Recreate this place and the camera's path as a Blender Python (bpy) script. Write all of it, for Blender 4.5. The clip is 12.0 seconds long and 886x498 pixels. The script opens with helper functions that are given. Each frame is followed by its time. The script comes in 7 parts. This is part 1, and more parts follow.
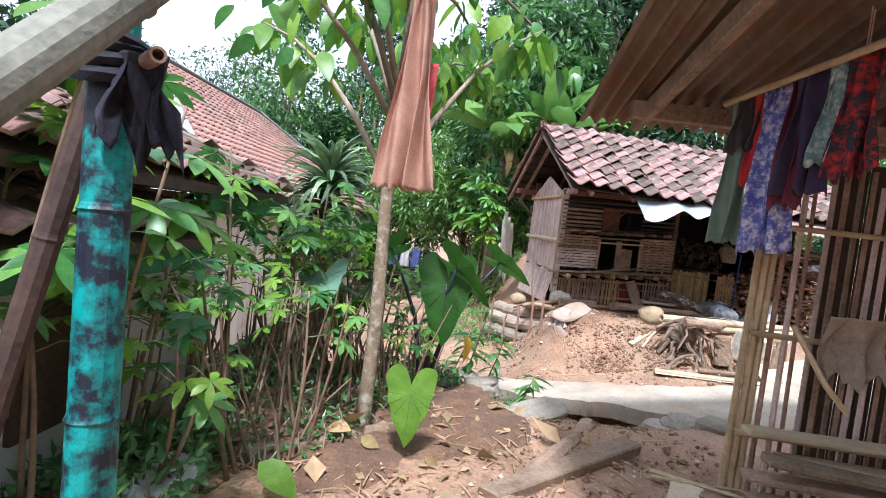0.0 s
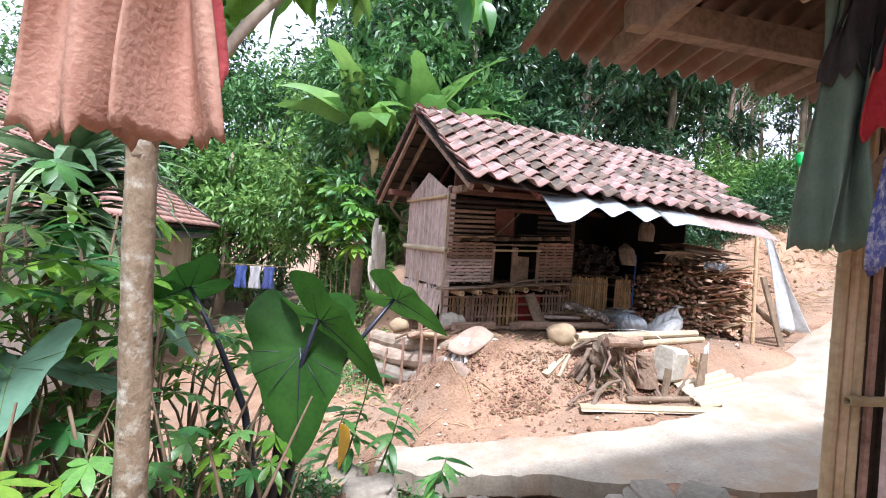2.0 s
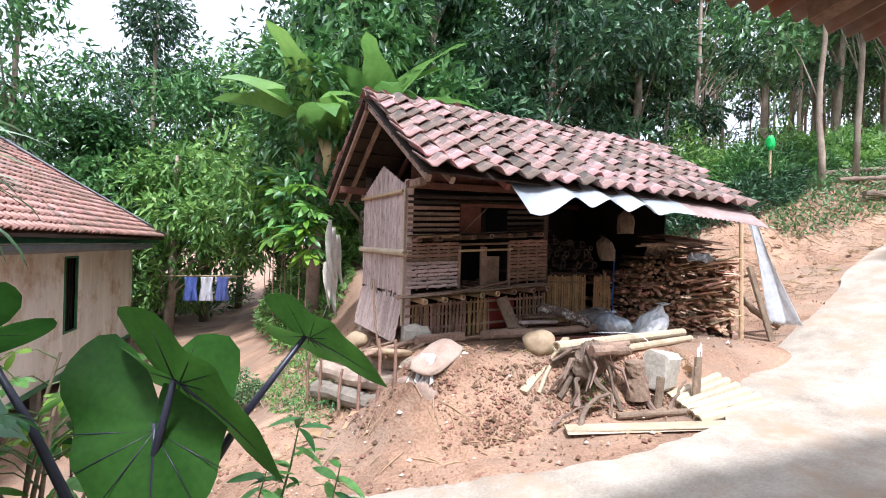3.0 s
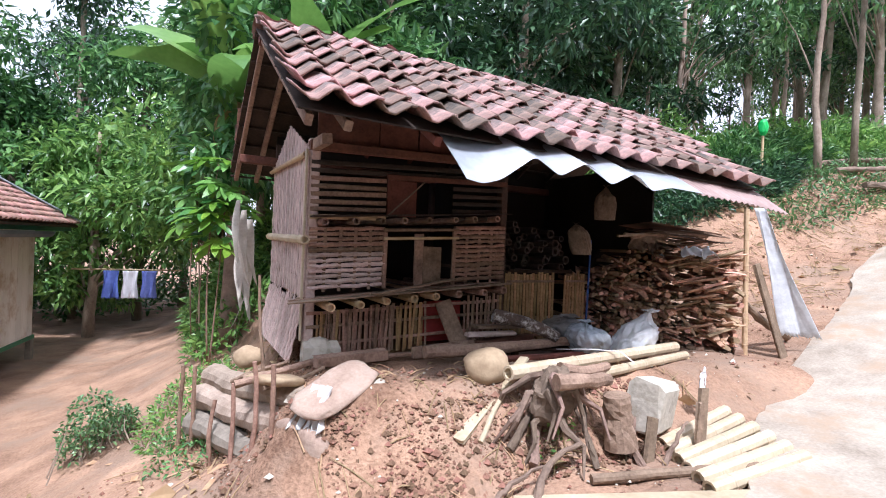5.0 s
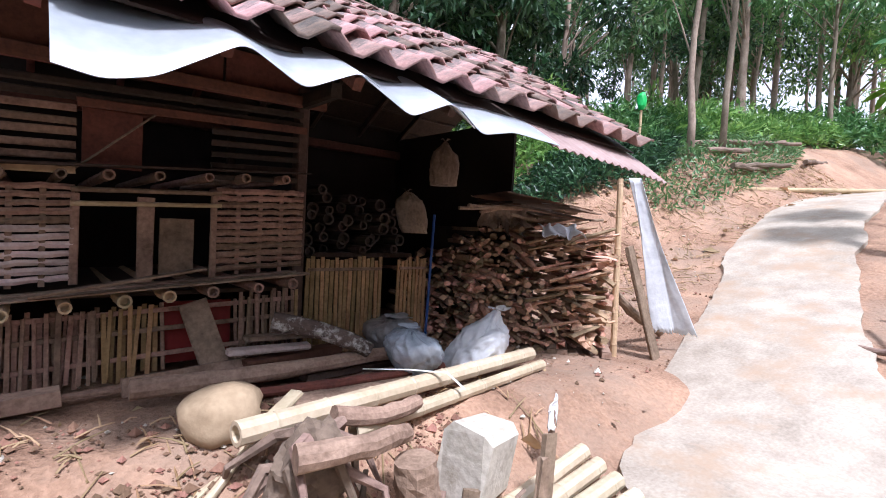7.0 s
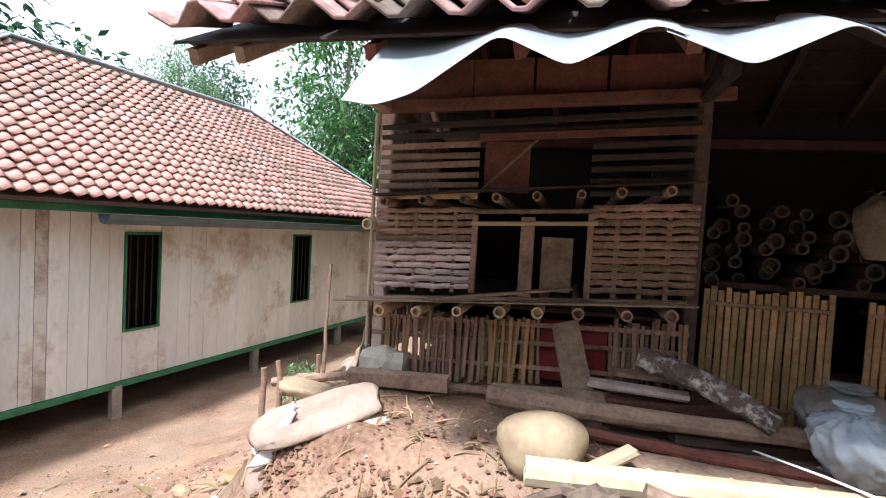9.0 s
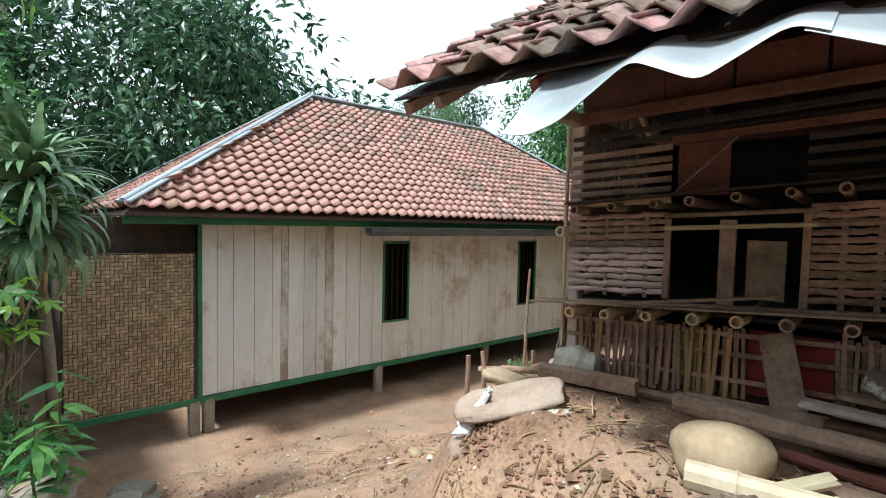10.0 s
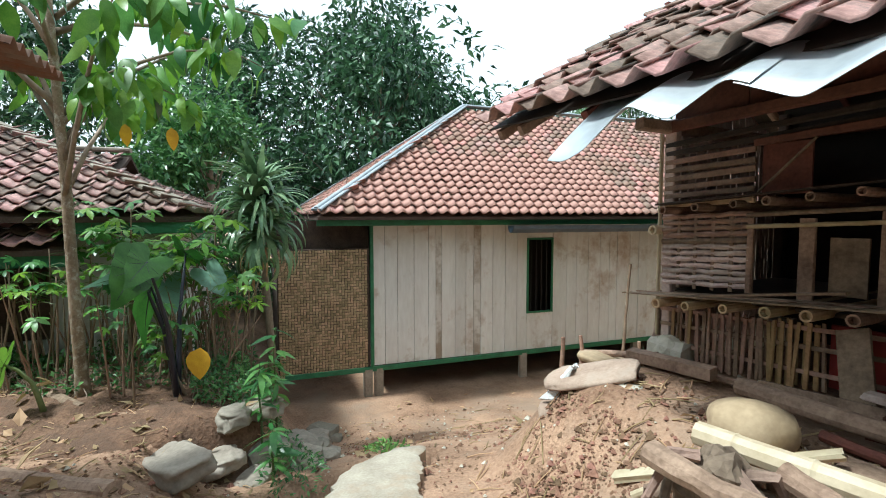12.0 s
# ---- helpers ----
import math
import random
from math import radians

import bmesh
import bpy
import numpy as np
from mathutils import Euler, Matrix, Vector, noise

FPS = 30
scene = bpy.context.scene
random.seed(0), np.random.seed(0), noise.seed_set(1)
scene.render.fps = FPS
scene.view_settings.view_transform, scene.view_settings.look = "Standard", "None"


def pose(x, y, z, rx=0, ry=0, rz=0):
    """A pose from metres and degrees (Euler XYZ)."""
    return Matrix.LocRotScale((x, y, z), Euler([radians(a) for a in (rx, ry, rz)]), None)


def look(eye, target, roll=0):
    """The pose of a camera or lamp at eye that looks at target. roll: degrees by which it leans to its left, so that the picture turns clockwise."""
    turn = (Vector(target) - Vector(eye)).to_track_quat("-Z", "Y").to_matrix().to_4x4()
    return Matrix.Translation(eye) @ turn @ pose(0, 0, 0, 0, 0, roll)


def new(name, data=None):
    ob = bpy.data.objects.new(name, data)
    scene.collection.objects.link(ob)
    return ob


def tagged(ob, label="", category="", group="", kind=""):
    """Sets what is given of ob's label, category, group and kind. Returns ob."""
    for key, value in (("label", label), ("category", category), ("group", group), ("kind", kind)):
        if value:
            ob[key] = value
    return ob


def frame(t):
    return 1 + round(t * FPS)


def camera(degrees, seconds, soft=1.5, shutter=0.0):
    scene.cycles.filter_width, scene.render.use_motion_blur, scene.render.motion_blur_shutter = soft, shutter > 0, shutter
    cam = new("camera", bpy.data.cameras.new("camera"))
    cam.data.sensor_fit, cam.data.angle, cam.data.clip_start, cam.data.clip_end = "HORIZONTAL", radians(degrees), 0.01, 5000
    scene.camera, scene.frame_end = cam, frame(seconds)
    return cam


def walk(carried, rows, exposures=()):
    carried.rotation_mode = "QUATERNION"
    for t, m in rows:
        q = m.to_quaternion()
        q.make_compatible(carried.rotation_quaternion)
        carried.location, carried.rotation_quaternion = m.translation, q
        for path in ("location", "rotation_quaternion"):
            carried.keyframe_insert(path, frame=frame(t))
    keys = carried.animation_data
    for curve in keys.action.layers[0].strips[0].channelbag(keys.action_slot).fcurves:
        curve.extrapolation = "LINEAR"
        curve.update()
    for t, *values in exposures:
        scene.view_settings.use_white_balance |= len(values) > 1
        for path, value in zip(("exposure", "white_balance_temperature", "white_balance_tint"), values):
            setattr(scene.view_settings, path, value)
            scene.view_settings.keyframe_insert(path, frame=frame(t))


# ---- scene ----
cam = camera(83.8, 12.0, 1.0)
PATH = [
    (0, (0.192, -0.035, 1.646), (0.135, 1.961, 1.547), 7.0),
    (0.5, (0.154, 0.46, 1.604), (0.198, 2.458, 1.518), 5.6),
    (1, (0.148, 0.947, 1.634), (0.285, 2.941, 1.565), 5.0),
    (1.5, (0.154, 1.44, 1.621), (0.423, 3.421, 1.578), 5.8),
    (2, (0.192, 1.844, 1.661), (0.678, 3.784, 1.652), 4.1),
    (2.5, (0.315, 2.224, 1.615), (0.871, 4.145, 1.602), 2.4),
    (3, (0.519, 2.601, 1.696), (1.122, 4.508, 1.69), 1.7),
    (3.2, (0.567, 2.697, 1.716), (1.182, 4.601, 1.722), 1.5),
    (4.8, (1.336, 3.794, 1.626), (2.026, 5.671, 1.624), 2.5),
    (5, (1.5, 3.93, 1.625), (2.19, 5.807, 1.608), 2.4),
    (5.5, (1.872, 4.214, 1.621), (2.668, 6.049, 1.575), 2.9),
    (6, (2.255, 4.561, 1.608), (3.228, 6.305, 1.509), 4.3),
    (6.4, (2.54, 4.755, 1.627), (3.573, 6.465, 1.54), 4.0),
    (6.5, (2.599, 4.805, 1.632), (3.669, 6.492, 1.54), 3.9),
    (6.7, (2.723, 4.865, 1.632), (3.798, 6.549, 1.54), 3.3),
    (8.3, (3.382, 5.313, 1.641), (3.648, 7.295, 1.595), 4.8),
    (8.5, (3.44, 5.313, 1.636), (3.418, 7.312, 1.581), 4.5),
    (8.8, (3.558, 5.342, 1.622), (3.065, 7.278, 1.534), 3.0),
    (9, (3.686, 5.316, 1.619), (2.9, 7.153, 1.535), 3.2),
    (9.5, (3.885, 5.283, 1.649), (2.666, 6.866, 1.551), 2.3),
    (10, (4.121, 5.222, 1.659), (2.588, 6.502, 1.556), 1.3),
    (10.5, (4.338, 5.181, 1.679), (2.655, 6.256, 1.567), 1.0),
    (11, (4.583, 5.176, 1.685), (2.786, 6.046, 1.563), 0.6),
    (11.5, (4.857, 5.202, 1.707), (2.993, 5.914, 1.573), 0.4),
    (12, (5.042, 5.253, 1.733), (3.17, 5.943, 1.6), 0.0),
]
walk(cam, [(t, look(eye, target, roll)) for t, eye, target, roll in PATH], [(0, 1.15, 5550, 10), (1.5, 1.3, 5600, 12), (3, 1.15, 5650, 13), (5.5, 1.0, 5550, 17), (6.7, 0.92, 5500, 18), (8.5, 1.7, 5700, 14), (9.2, 1.1, 5650, 5), (10, 0.8, 5650, -2), (12, 0.8, 5650, -5)])

# ---------------------------------------------------------------- world, sun, exposure
SUN_EL, SUN_AZ = 61.0, 186.0      # degrees above the horizon, and clockwise from +y
world = bpy.data.worlds.new("sky")
scene.world = world
world.use_nodes = True
wn = world.node_tree.nodes
sky = wn.new("ShaderNodeTexSky")
sky.sky_type = "NISHITA"
sky.sun_disc = False
sky.sun_elevation = radians(SUN_EL)
sky.sun_rotation = radians(SUN_AZ)
sky.air_density, sky.dust_density, sky.ozone_density = 1.0, 6.0, 0.6
wn["Background"].inputs["Strength"].default_value = 0.15
haze = wn.new("ShaderNodeMix")          # thin bright overcast over the clear sky
haze.data_type = "RGBA"
haze.inputs["Factor"].default_value = 0.85
haze.inputs["B"].default_value = (5.3, 5.35, 5.6, 1)
world.node_tree.links.new(sky.outputs["Color"], haze.inputs["A"])
world.node_tree.links.new(haze.outputs["Result"], wn["Background"].inputs["Color"])
sun_data = bpy.data.lights.new("sun", "SUN")
sun_data.energy, sun_data.angle, sun_data.color = 3.0, radians(6), (1.0, 0.96, 0.91)
sun = new("sun", sun_data)
sun.matrix_world = look((0, 0, 30), (-30 * math.sin(radians(SUN_AZ)) / math.tan(radians(SUN_EL)), -30 * math.cos(radians(SUN_AZ)) / math.tan(radians(SUN_EL)), 0))


# ---------------------------------------------------------------- materials
def material(name, dark, light, scale=3.0, fine=40.0, rough=0.85, bump=0.25, stretch=(1, 1, 1), spots=None, spot_scale=1.5, spot_at=0.6,
             random_by="", random_amount=0.35, metallic=0.0, through_light=0.0, coat=0.0, bump_scale=None):
    """A two-scale surface: dark and light tones mixed by noise, with fine relief, stains and a change from piece to piece."""
    m = bpy.data.materials.new(name)
    m.use_nodes = True
    nt = m.node_tree
    N, L = nt.nodes, nt.links
    b = N["Principled BSDF"]
    tc = N.new("ShaderNodeTexCoord")
    mp = N.new("ShaderNodeMapping")
    mp.inputs["Scale"].default_value = stretch
    L.new(tc.outputs["Object"], mp.inputs["Vector"])
    n1 = N.new("ShaderNodeTexNoise")
    n1.inputs["Scale"].default_value, n1.inputs["Detail"].default_value, n1.inputs["Roughness"].default_value = scale, 5.0, 0.65
    n2 = N.new("ShaderNodeTexNoise")
    n2.inputs["Scale"].default_value, n2.inputs["Detail"].default_value = fine, 4.0
    L.new(mp.outputs["Vector"], n1.inputs["Vector"])
    L.new(mp.outputs["Vector"], n2.inputs["Vector"])
    add = N.new("ShaderNodeMath")
    add.operation = "MULTIPLY_ADD"
    L.new(n2.outputs["Fac"], add.inputs[0])
    add.inputs[1].default_value = 0.45
    L.new(n1.outputs["Fac"], add.inputs[2])
    ramp = N.new("ShaderNodeValToRGB")
    ramp.color_ramp.elements[0].position, ramp.color_ramp.elements[1].position = 0.45, 0.95
    ramp.color_ramp.elements[0].color, ramp.color_ramp.elements[1].color = (*dark, 1), (*light, 1)
    L.new(add.outputs[0], ramp.inputs["Fac"])
    colour = ramp.outputs["Color"]
    if spots:
        n3 = N.new("ShaderNodeTexNoise")
        n3.inputs["Scale"].default_value, n3.inputs["Detail"].default_value, n3.inputs["Roughness"].default_value = spot_scale, 6.0, 0.7
        L.new(tc.outputs["Object"], n3.inputs["Vector"])
        r3 = N.new("ShaderNodeValToRGB")
        r3.color_ramp.elements[0].position, r3.color_ramp.elements[1].position = spot_at - 0.06, spot_at + 0.1
        L.new(n3.outputs["Fac"], r3.inputs["Fac"])
        mx = N.new("ShaderNodeMix")
        mx.data_type = "RGBA"
        L.new(r3.outputs["Color"], mx.inputs["Factor"])
        L.new(colour, mx.inputs["A"])
        mx.inputs["B"].default_value = (*spots, 1)
        colour = mx.outputs["Result"]
    if random_by:
        if random_by == "object":
            rnd = N.new("ShaderNodeObjectInfo").outputs["Random"]
        else:
            rnd = N.new("ShaderNodeNewGeometry").outputs["Random Per Island"]
        mr = N.new("ShaderNodeMapRange")
        mr.inputs["To Min"].default_value, mr.inputs["To Max"].default_value = 1 - random_amount, 1 + random_amount
        L.new(rnd, mr.inputs["Value"])
        hs = N.new("ShaderNodeHueSaturation")
        L.new(mr.outputs["Result"], hs.inputs["Value"])
        mh = N.new("ShaderNodeMapRange")
        mh.inputs["To Min"].default_value, mh.inputs["To Max"].default_value = 0.5 + 0.05 * random_amount, 0.5 - 0.05 * random_amount
        L.new(rnd, mh.inputs["Value"])
        L.new(mh.outputs["Result"], hs.inputs["Hue"])
        L.new(colour, hs.inputs["Color"])
        colour = hs.outputs["Color"]
    L.new(colour, b.inputs["Base Color"])
    b.inputs["Roughness"].default_value = rough
    b.inputs["Metallic"].default_value = metallic
    b.inputs["Coat Weight"].default_value = coat
    if bump:
        bp = N.new("ShaderNodeBump")
        bp.inputs["Strength"].default_value, bp.inputs["Distance"].default_value = bump, 0.02 if bump_scale is None else bump_scale
        L.new(add.outputs[0], bp.inputs["Height"])
        L.new(bp.outputs["Normal"], b.inputs["Normal"])
    if through_light:
        tr = N.new("ShaderNodeBsdfTranslucent")
        ms = N.new("ShaderNodeMixShader")
        ms.inputs["Fac"].default_value = through_light
        L.new(colour, tr.inputs["Color"])
        L.new(b.outputs["BSDF"], ms.inputs[1])
        L.new(tr.outputs["BSDF"], ms.inputs[2])
        L.new(ms.outputs["Shader"], N["Material Output"].inputs["Surface"])
    return m


EARTH = material("earth", (0.13, 0.066, 0.037), (0.50, 0.315, 0.205), 1.1, 34, 0.95, 1.0, spots=(0.29, 0.20, 0.14), spot_scale=0.7, spot_at=0.55, bump_scale=0.05)
CONCRETE = material("worn_concrete", (0.25, 0.205, 0.155), (0.50, 0.435, 0.35), 2.2, 45, 0.9, 0.6, spots=(0.38, 0.27, 0.18), spot_scale=1.2, spot_at=0.56)
STONE = material("stone", (0.17, 0.14, 0.11), (0.37, 0.32, 0.26), 3, 30, 0.9, 0.4, random_by="object", random_amount=0.2)
PALE_STONE = material("pale_stone", (0.36, 0.32, 0.25), (0.64, 0.59, 0.50), 3, 25, 0.9, 0.45, spots=(0.32, 0.27, 0.2), spot_scale=4)
OCHRE_STONE = material("ochre_stone", (0.27, 0.19, 0.11), (0.48, 0.36, 0.23), 2.5, 30, 0.85, 0.3)
TILE = material("clay_tile", (0.15, 0.085, 0.07), (0.48, 0.30, 0.25), 5, 34, 0.8, 0.45, spots=(0.12, 0.095, 0.082), spot_scale=4.0, spot_at=0.52, random_by="object", random_amount=0.55)
TILE_FIELD = material("clay_tile_field", (0.15, 0.085, 0.07), (0.48, 0.30, 0.25), 5, 34, 0.8, 0.45, spots=(0.12, 0.095, 0.082), spot_scale=4.0, spot_at=0.52, random_by="island", random_amount=0.55)
HOUSE_TILE = material("red_clay_tile", (0.24, 0.115, 0.085), (0.52, 0.30, 0.24), 3, 25, 0.8, 0.3, spots=(0.30, 0.20, 0.165), spot_scale=1.6, spot_at=0.53, random_by="island", random_amount=0.34)
ZINC = material("zinc_sheet", (0.42, 0.46, 0.50), (0.60, 0.64, 0.67), 2, 18, 0.42, 0.08, metallic=0.55, spots=(0.5, 0.48, 0.46), spot_scale=3, spot_at=0.66)
RUST = material("rusty_tin", (0.14, 0.085, 0.06), (0.31, 0.205, 0.15), 3, 20, 0.7, 0.2, metallic=0.2, spots=(0.24, 0.09, 0.04), spot_scale=1.6, spot_at=0.55)
RUST_PINK = material("dull_pinkish_tin", (0.26, 0.17, 0.15), (0.44, 0.32, 0.29), 3, 20, 0.6, 0.2, metallic=0.2, spots=(0.22, 0.10, 0.07), spot_scale=2.5, spot_at=0.62)
BAMBOO = material("dry_bamboo", (0.34, 0.23, 0.12), (0.60, 0.46, 0.28), 4, 30, 0.55, 0.15, stretch=(1, 1, 1), random_by="object", random_amount=0.2)
PALE_BAMBOO = material("pale_bamboo", (0.38, 0.30, 0.19), (0.60, 0.51, 0.36), 3, 30, 0.45, 0.12, random_by="object", random_amount=0.12)
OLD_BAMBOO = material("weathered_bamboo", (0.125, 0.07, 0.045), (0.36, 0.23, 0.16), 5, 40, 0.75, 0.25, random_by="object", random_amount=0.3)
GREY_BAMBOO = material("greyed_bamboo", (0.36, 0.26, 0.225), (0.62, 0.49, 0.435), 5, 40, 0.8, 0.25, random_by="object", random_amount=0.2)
WEAVE = material("woven_bamboo", (0.26, 0.17, 0.09), (0.50, 0.37, 0.22), 3, 40, 0.7, 0.2, random_by="island", random_amount=0.35)
WOOD = material("rough_wood", (0.14, 0.088, 0.058), (0.36, 0.25, 0.175), 5, 40, 0.85, 0.35, random_by="object", random_amount=0.25)
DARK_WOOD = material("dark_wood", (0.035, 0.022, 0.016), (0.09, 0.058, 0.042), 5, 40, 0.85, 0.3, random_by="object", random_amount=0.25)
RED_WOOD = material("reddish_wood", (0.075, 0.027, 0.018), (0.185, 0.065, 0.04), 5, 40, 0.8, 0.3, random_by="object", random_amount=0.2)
# blackened so the hut's shade is in the colour; also one dark pole
SHADE_AND_DARK = material("shade_and_dark_bamboo", (0.02, 0.013, 0.009), (0.065, 0.04, 0.028), 5, 40, 0.8, 0.25, random_by="object", random_amount=0.35)
SCREEN = material("browned_bamboo", (0.19, 0.105, 0.042), (0.42, 0.265, 0.12), 5, 40, 0.7, 0.2, random_by="object", random_amount=0.25)
# darker copy of the beige sacking, with the store's shade in its colour
SHADE_SACK = material("shade_dark_sacking", (0.09, 0.065, 0.045), (0.24, 0.175, 0.125), 8, 60, 0.9, 0.4, random_by="object", random_amount=0.15)
FIREWOOD_STICK = material("split_firewood_stick", (0.19, 0.095, 0.053), (0.68, 0.45, 0.29), 6, 40, 0.85, 0.35, random_by="object", random_amount=0.5)
STAINED_BOARD = material("stained_board", (0.60, 0.55, 0.49), (0.78, 0.75, 0.70), 2.0, 20, 0.85, 0.12, stretch=(1, 1, 0.2), spots=(0.36, 0.29, 0.22), spot_scale=2.0, spot_at=0.5)
CAP_TIN = material("dull_cap_tin", (0.26, 0.29, 0.32), (0.42, 0.45, 0.48), 2, 18, 0.5, 0.1, metallic=0.3)
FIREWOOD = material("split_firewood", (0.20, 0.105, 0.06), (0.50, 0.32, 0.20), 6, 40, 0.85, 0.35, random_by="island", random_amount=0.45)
WHITE_BOARD = material("whitewashed_board", (0.64, 0.60, 0.55), (0.82, 0.80, 0.76), 1.4, 20, 0.85, 0.12, stretch=(1, 1, 0.25), spots=(0.47, 0.36, 0.27), spot_scale=1.3, spot_at=0.585, random_by="object", random_amount=0.07)
GREEN_PAINT = material("green_paint", (0.02, 0.10, 0.045), (0.05, 0.22, 0.10), 4, 30, 0.6, 0.15)
TEAL_PAINT = material("flaking_teal_paint", (0.01, 0.28, 0.27), (0.03, 0.42, 0.40), 4, 30, 0.5, 0.2, stretch=(1, 1, 0.4), spots=(0.012, 0.016, 0.03), spot_scale=9, spot_at=0.46)
PLASTER = material("grey_plaster", (0.55, 0.53, 0.50), (0.74, 0.72, 0.69), 1.2, 20, 0.9, 0.2, spots=(0.40, 0.29, 0.2), spot_scale=1.0, spot_at=0.6)
BARK = material("tree_bark", (0.16, 0.115, 0.08), (0.38, 0.31, 0.235), 6, 40, 0.9, 0.5, stretch=(1, 1, 0.5), random_by="object", random_amount=0.3)
# near-black boards: interior shade put into the base colour
SHADE_BOARD = material("shade_black_board", (0.012, 0.009, 0.007), (0.032, 0.022, 0.017), 3, 30, 0.9, 0.2)


def leaf_material(name, dark, light, amount=0.45, glow=0.26, rough=0.36):
    return material(name, dark, light, 1.2, 12, rough, 0.0, random_by="island", random_amount=amount, through_light=glow)


LEAF = leaf_material("green_leaves", (0.05, 0.14, 0.04), (0.135, 0.29, 0.09))
LEAF_DARK = leaf_material("dark_leaves", (0.022, 0.065, 0.03), (0.07, 0.155, 0.068), 0.6, 0.24)
LEAF_BRIGHT = leaf_material("bright_leaves", (0.10, 0.22, 0.05), (0.22, 0.39, 0.10), 0.45, 0.38)
LEAF_GREY = leaf_material("grey_green_leaves", (0.08, 0.17, 0.06), (0.17, 0.30, 0.12), 0.35, 0.25)
LEAF_DRY = leaf_material("dry_leaves", (0.30, 0.19, 0.09), (0.52, 0.38, 0.22), 0.35, 0.2, 0.8)
LEAF_YELLOW = leaf_material("yellow_leaves", (0.62, 0.36, 0.03), (0.75, 0.50, 0.05), 0.15, 0.35)


# ---------------------------------------------------------------- mesh helpers
class Shape:
    """Collects vertices and faces of one mesh."""

    def __init__(self):
        self.v, self.f, self.n = [], [], 0

    def add(self, verts, faces):
        verts = np.asarray(verts, float)
        self.v.append(verts)
        self.f.extend([tuple(i + self.n for i in f) for f in faces])
        self.n += len(verts)
        return self

    def mesh(self, name, mat, smooth=False):
        me = bpy.data.meshes.new(name)
        me.from_pydata(np.concatenate(self.v).tolist(), [], self.f)
        if smooth:
            me.polygons.foreach_set("use_smooth", [True] * len(me.polygons))
        me.materials.append(mat)
        me.update()
        return me


def part(name, shape, mat, parent=None, label="", smooth=False):
    """Links a shape (or a mesh) as one object under a thing or a part."""
    me = shape.mesh(name, mat, smooth) if isinstance(shape, Shape) else shape
    ob = new(name, me)
    if parent is not None:
        ob.parent = parent
    if label:
        ob["label"] = label
    return ob


def thing(name, label, category, group="", kind="", at=None):
    e = new(name)
    e.empty_display_size = 0.1
    if at is not None:
        e.matrix_world = at
    return tagged(e, label, category, group, kind)


def solid(name, shape, mat, label, category, group="", kind="", smooth=False):
    return tagged(part(name, shape, mat, None, "", smooth), label, category, group, kind)


def ring_faces(rows, n, closed=True):
    out = []
    for i in range(rows - 1):
        for j in range(n if closed else n - 1):
            k = (j + 1) % n
            out.append((i * n + j, i * n + k, (i + 1) * n + k, (i + 1) * n + j))
    return out


def tube(shape, pts, radii, n=8, cap=True, squash=1.0, rough=0.0, rng=None):
    """A round limb along a line of points."""
    pts = np.asarray(pts, float)
    radii = np.broadcast_to(np.asarray(radii, float), (len(pts),))
    tang = np.gradient(pts, axis=0)
    tang /= np.linalg.norm(tang, axis=1)[:, None] + 1e-9
    ref = np.array([0, 0, 1.0]) if abs(tang[0][2]) < 0.9 else np.array([1.0, 0, 0])
    a = np.linspace(0, 2 * math.pi, n, endpoint=False)
    out = []
    for p, t, r in zip(pts, tang, radii):
        u = np.cross(t, ref)
        u /= np.linalg.norm(u) + 1e-9
        w = np.cross(u, t)
        rr = r * (1 + (rng.uniform(-rough, rough, n) if rng is not None else 0))
        out.append(p + (np.cos(a) * rr)[:, None] * u + (np.sin(a) * rr * squash)[:, None] * w)
    f = ring_faces(len(pts), n)
    if cap:
        f.append(tuple(range(n - 1, -1, -1)))
        f.append(tuple((len(pts) - 1) * n + j for j in range(n)))
    return shape.add(np.concatenate(out), f)


def culm(shape, a, b, r, node=0.3, n=10, taper=0.9):
    """A bamboo culm with swollen nodes and open hollow ends."""
    a, b = np.asarray(a, float), np.asarray(b, float)
    length = np.linalg.norm(b - a)
    d = (b - a) / length
    s, rad = [0.0], [r]
    for k in np.arange(node * 0.6, length - 0.04, node):
        rk = r * (1 - (1 - taper) * k / length)
        for ds, q in ((-0.012, 1.0), (-0.004, 1.09), (0.004, 1.02), (0.014, 0.97)):
            s.append(k + ds)
            rad.append(rk * q)
    s.append(length)
    rad.append(r * taper)
    s = [0.05, 0.0, 0.0] + s[1:-1] + [length, length, length - 0.05]
    rad = [r * 0.6, r * 0.68, r] + rad[1:-1] + [r * taper, r * taper * 0.68, r * taper * 0.6]
    order = np.array(s)
    pts = a + order[:, None] * d
    ref = np.array([0, 0, 1.0]) if abs(d[2]) < 0.9 else np.array([1.0, 0, 0])
    u = np.cross(d, ref)
    u /= np.linalg.norm(u)
    w = np.cross(u, d)
    t = np.linspace(0, 2 * math.pi, n, endpoint=False)
    v = np.concatenate([p + q * (np.cos(t)[:, None] * u + np.sin(t)[:, None] * w) for p, q in zip(pts, rad)])
    f = ring_faces(len(pts), n)
    f.append(tuple(range(n - 1, -1, -1)))
    f.append(tuple((len(pts) - 1) * n + j for j in range(n)))
    return shape.add(v, f)


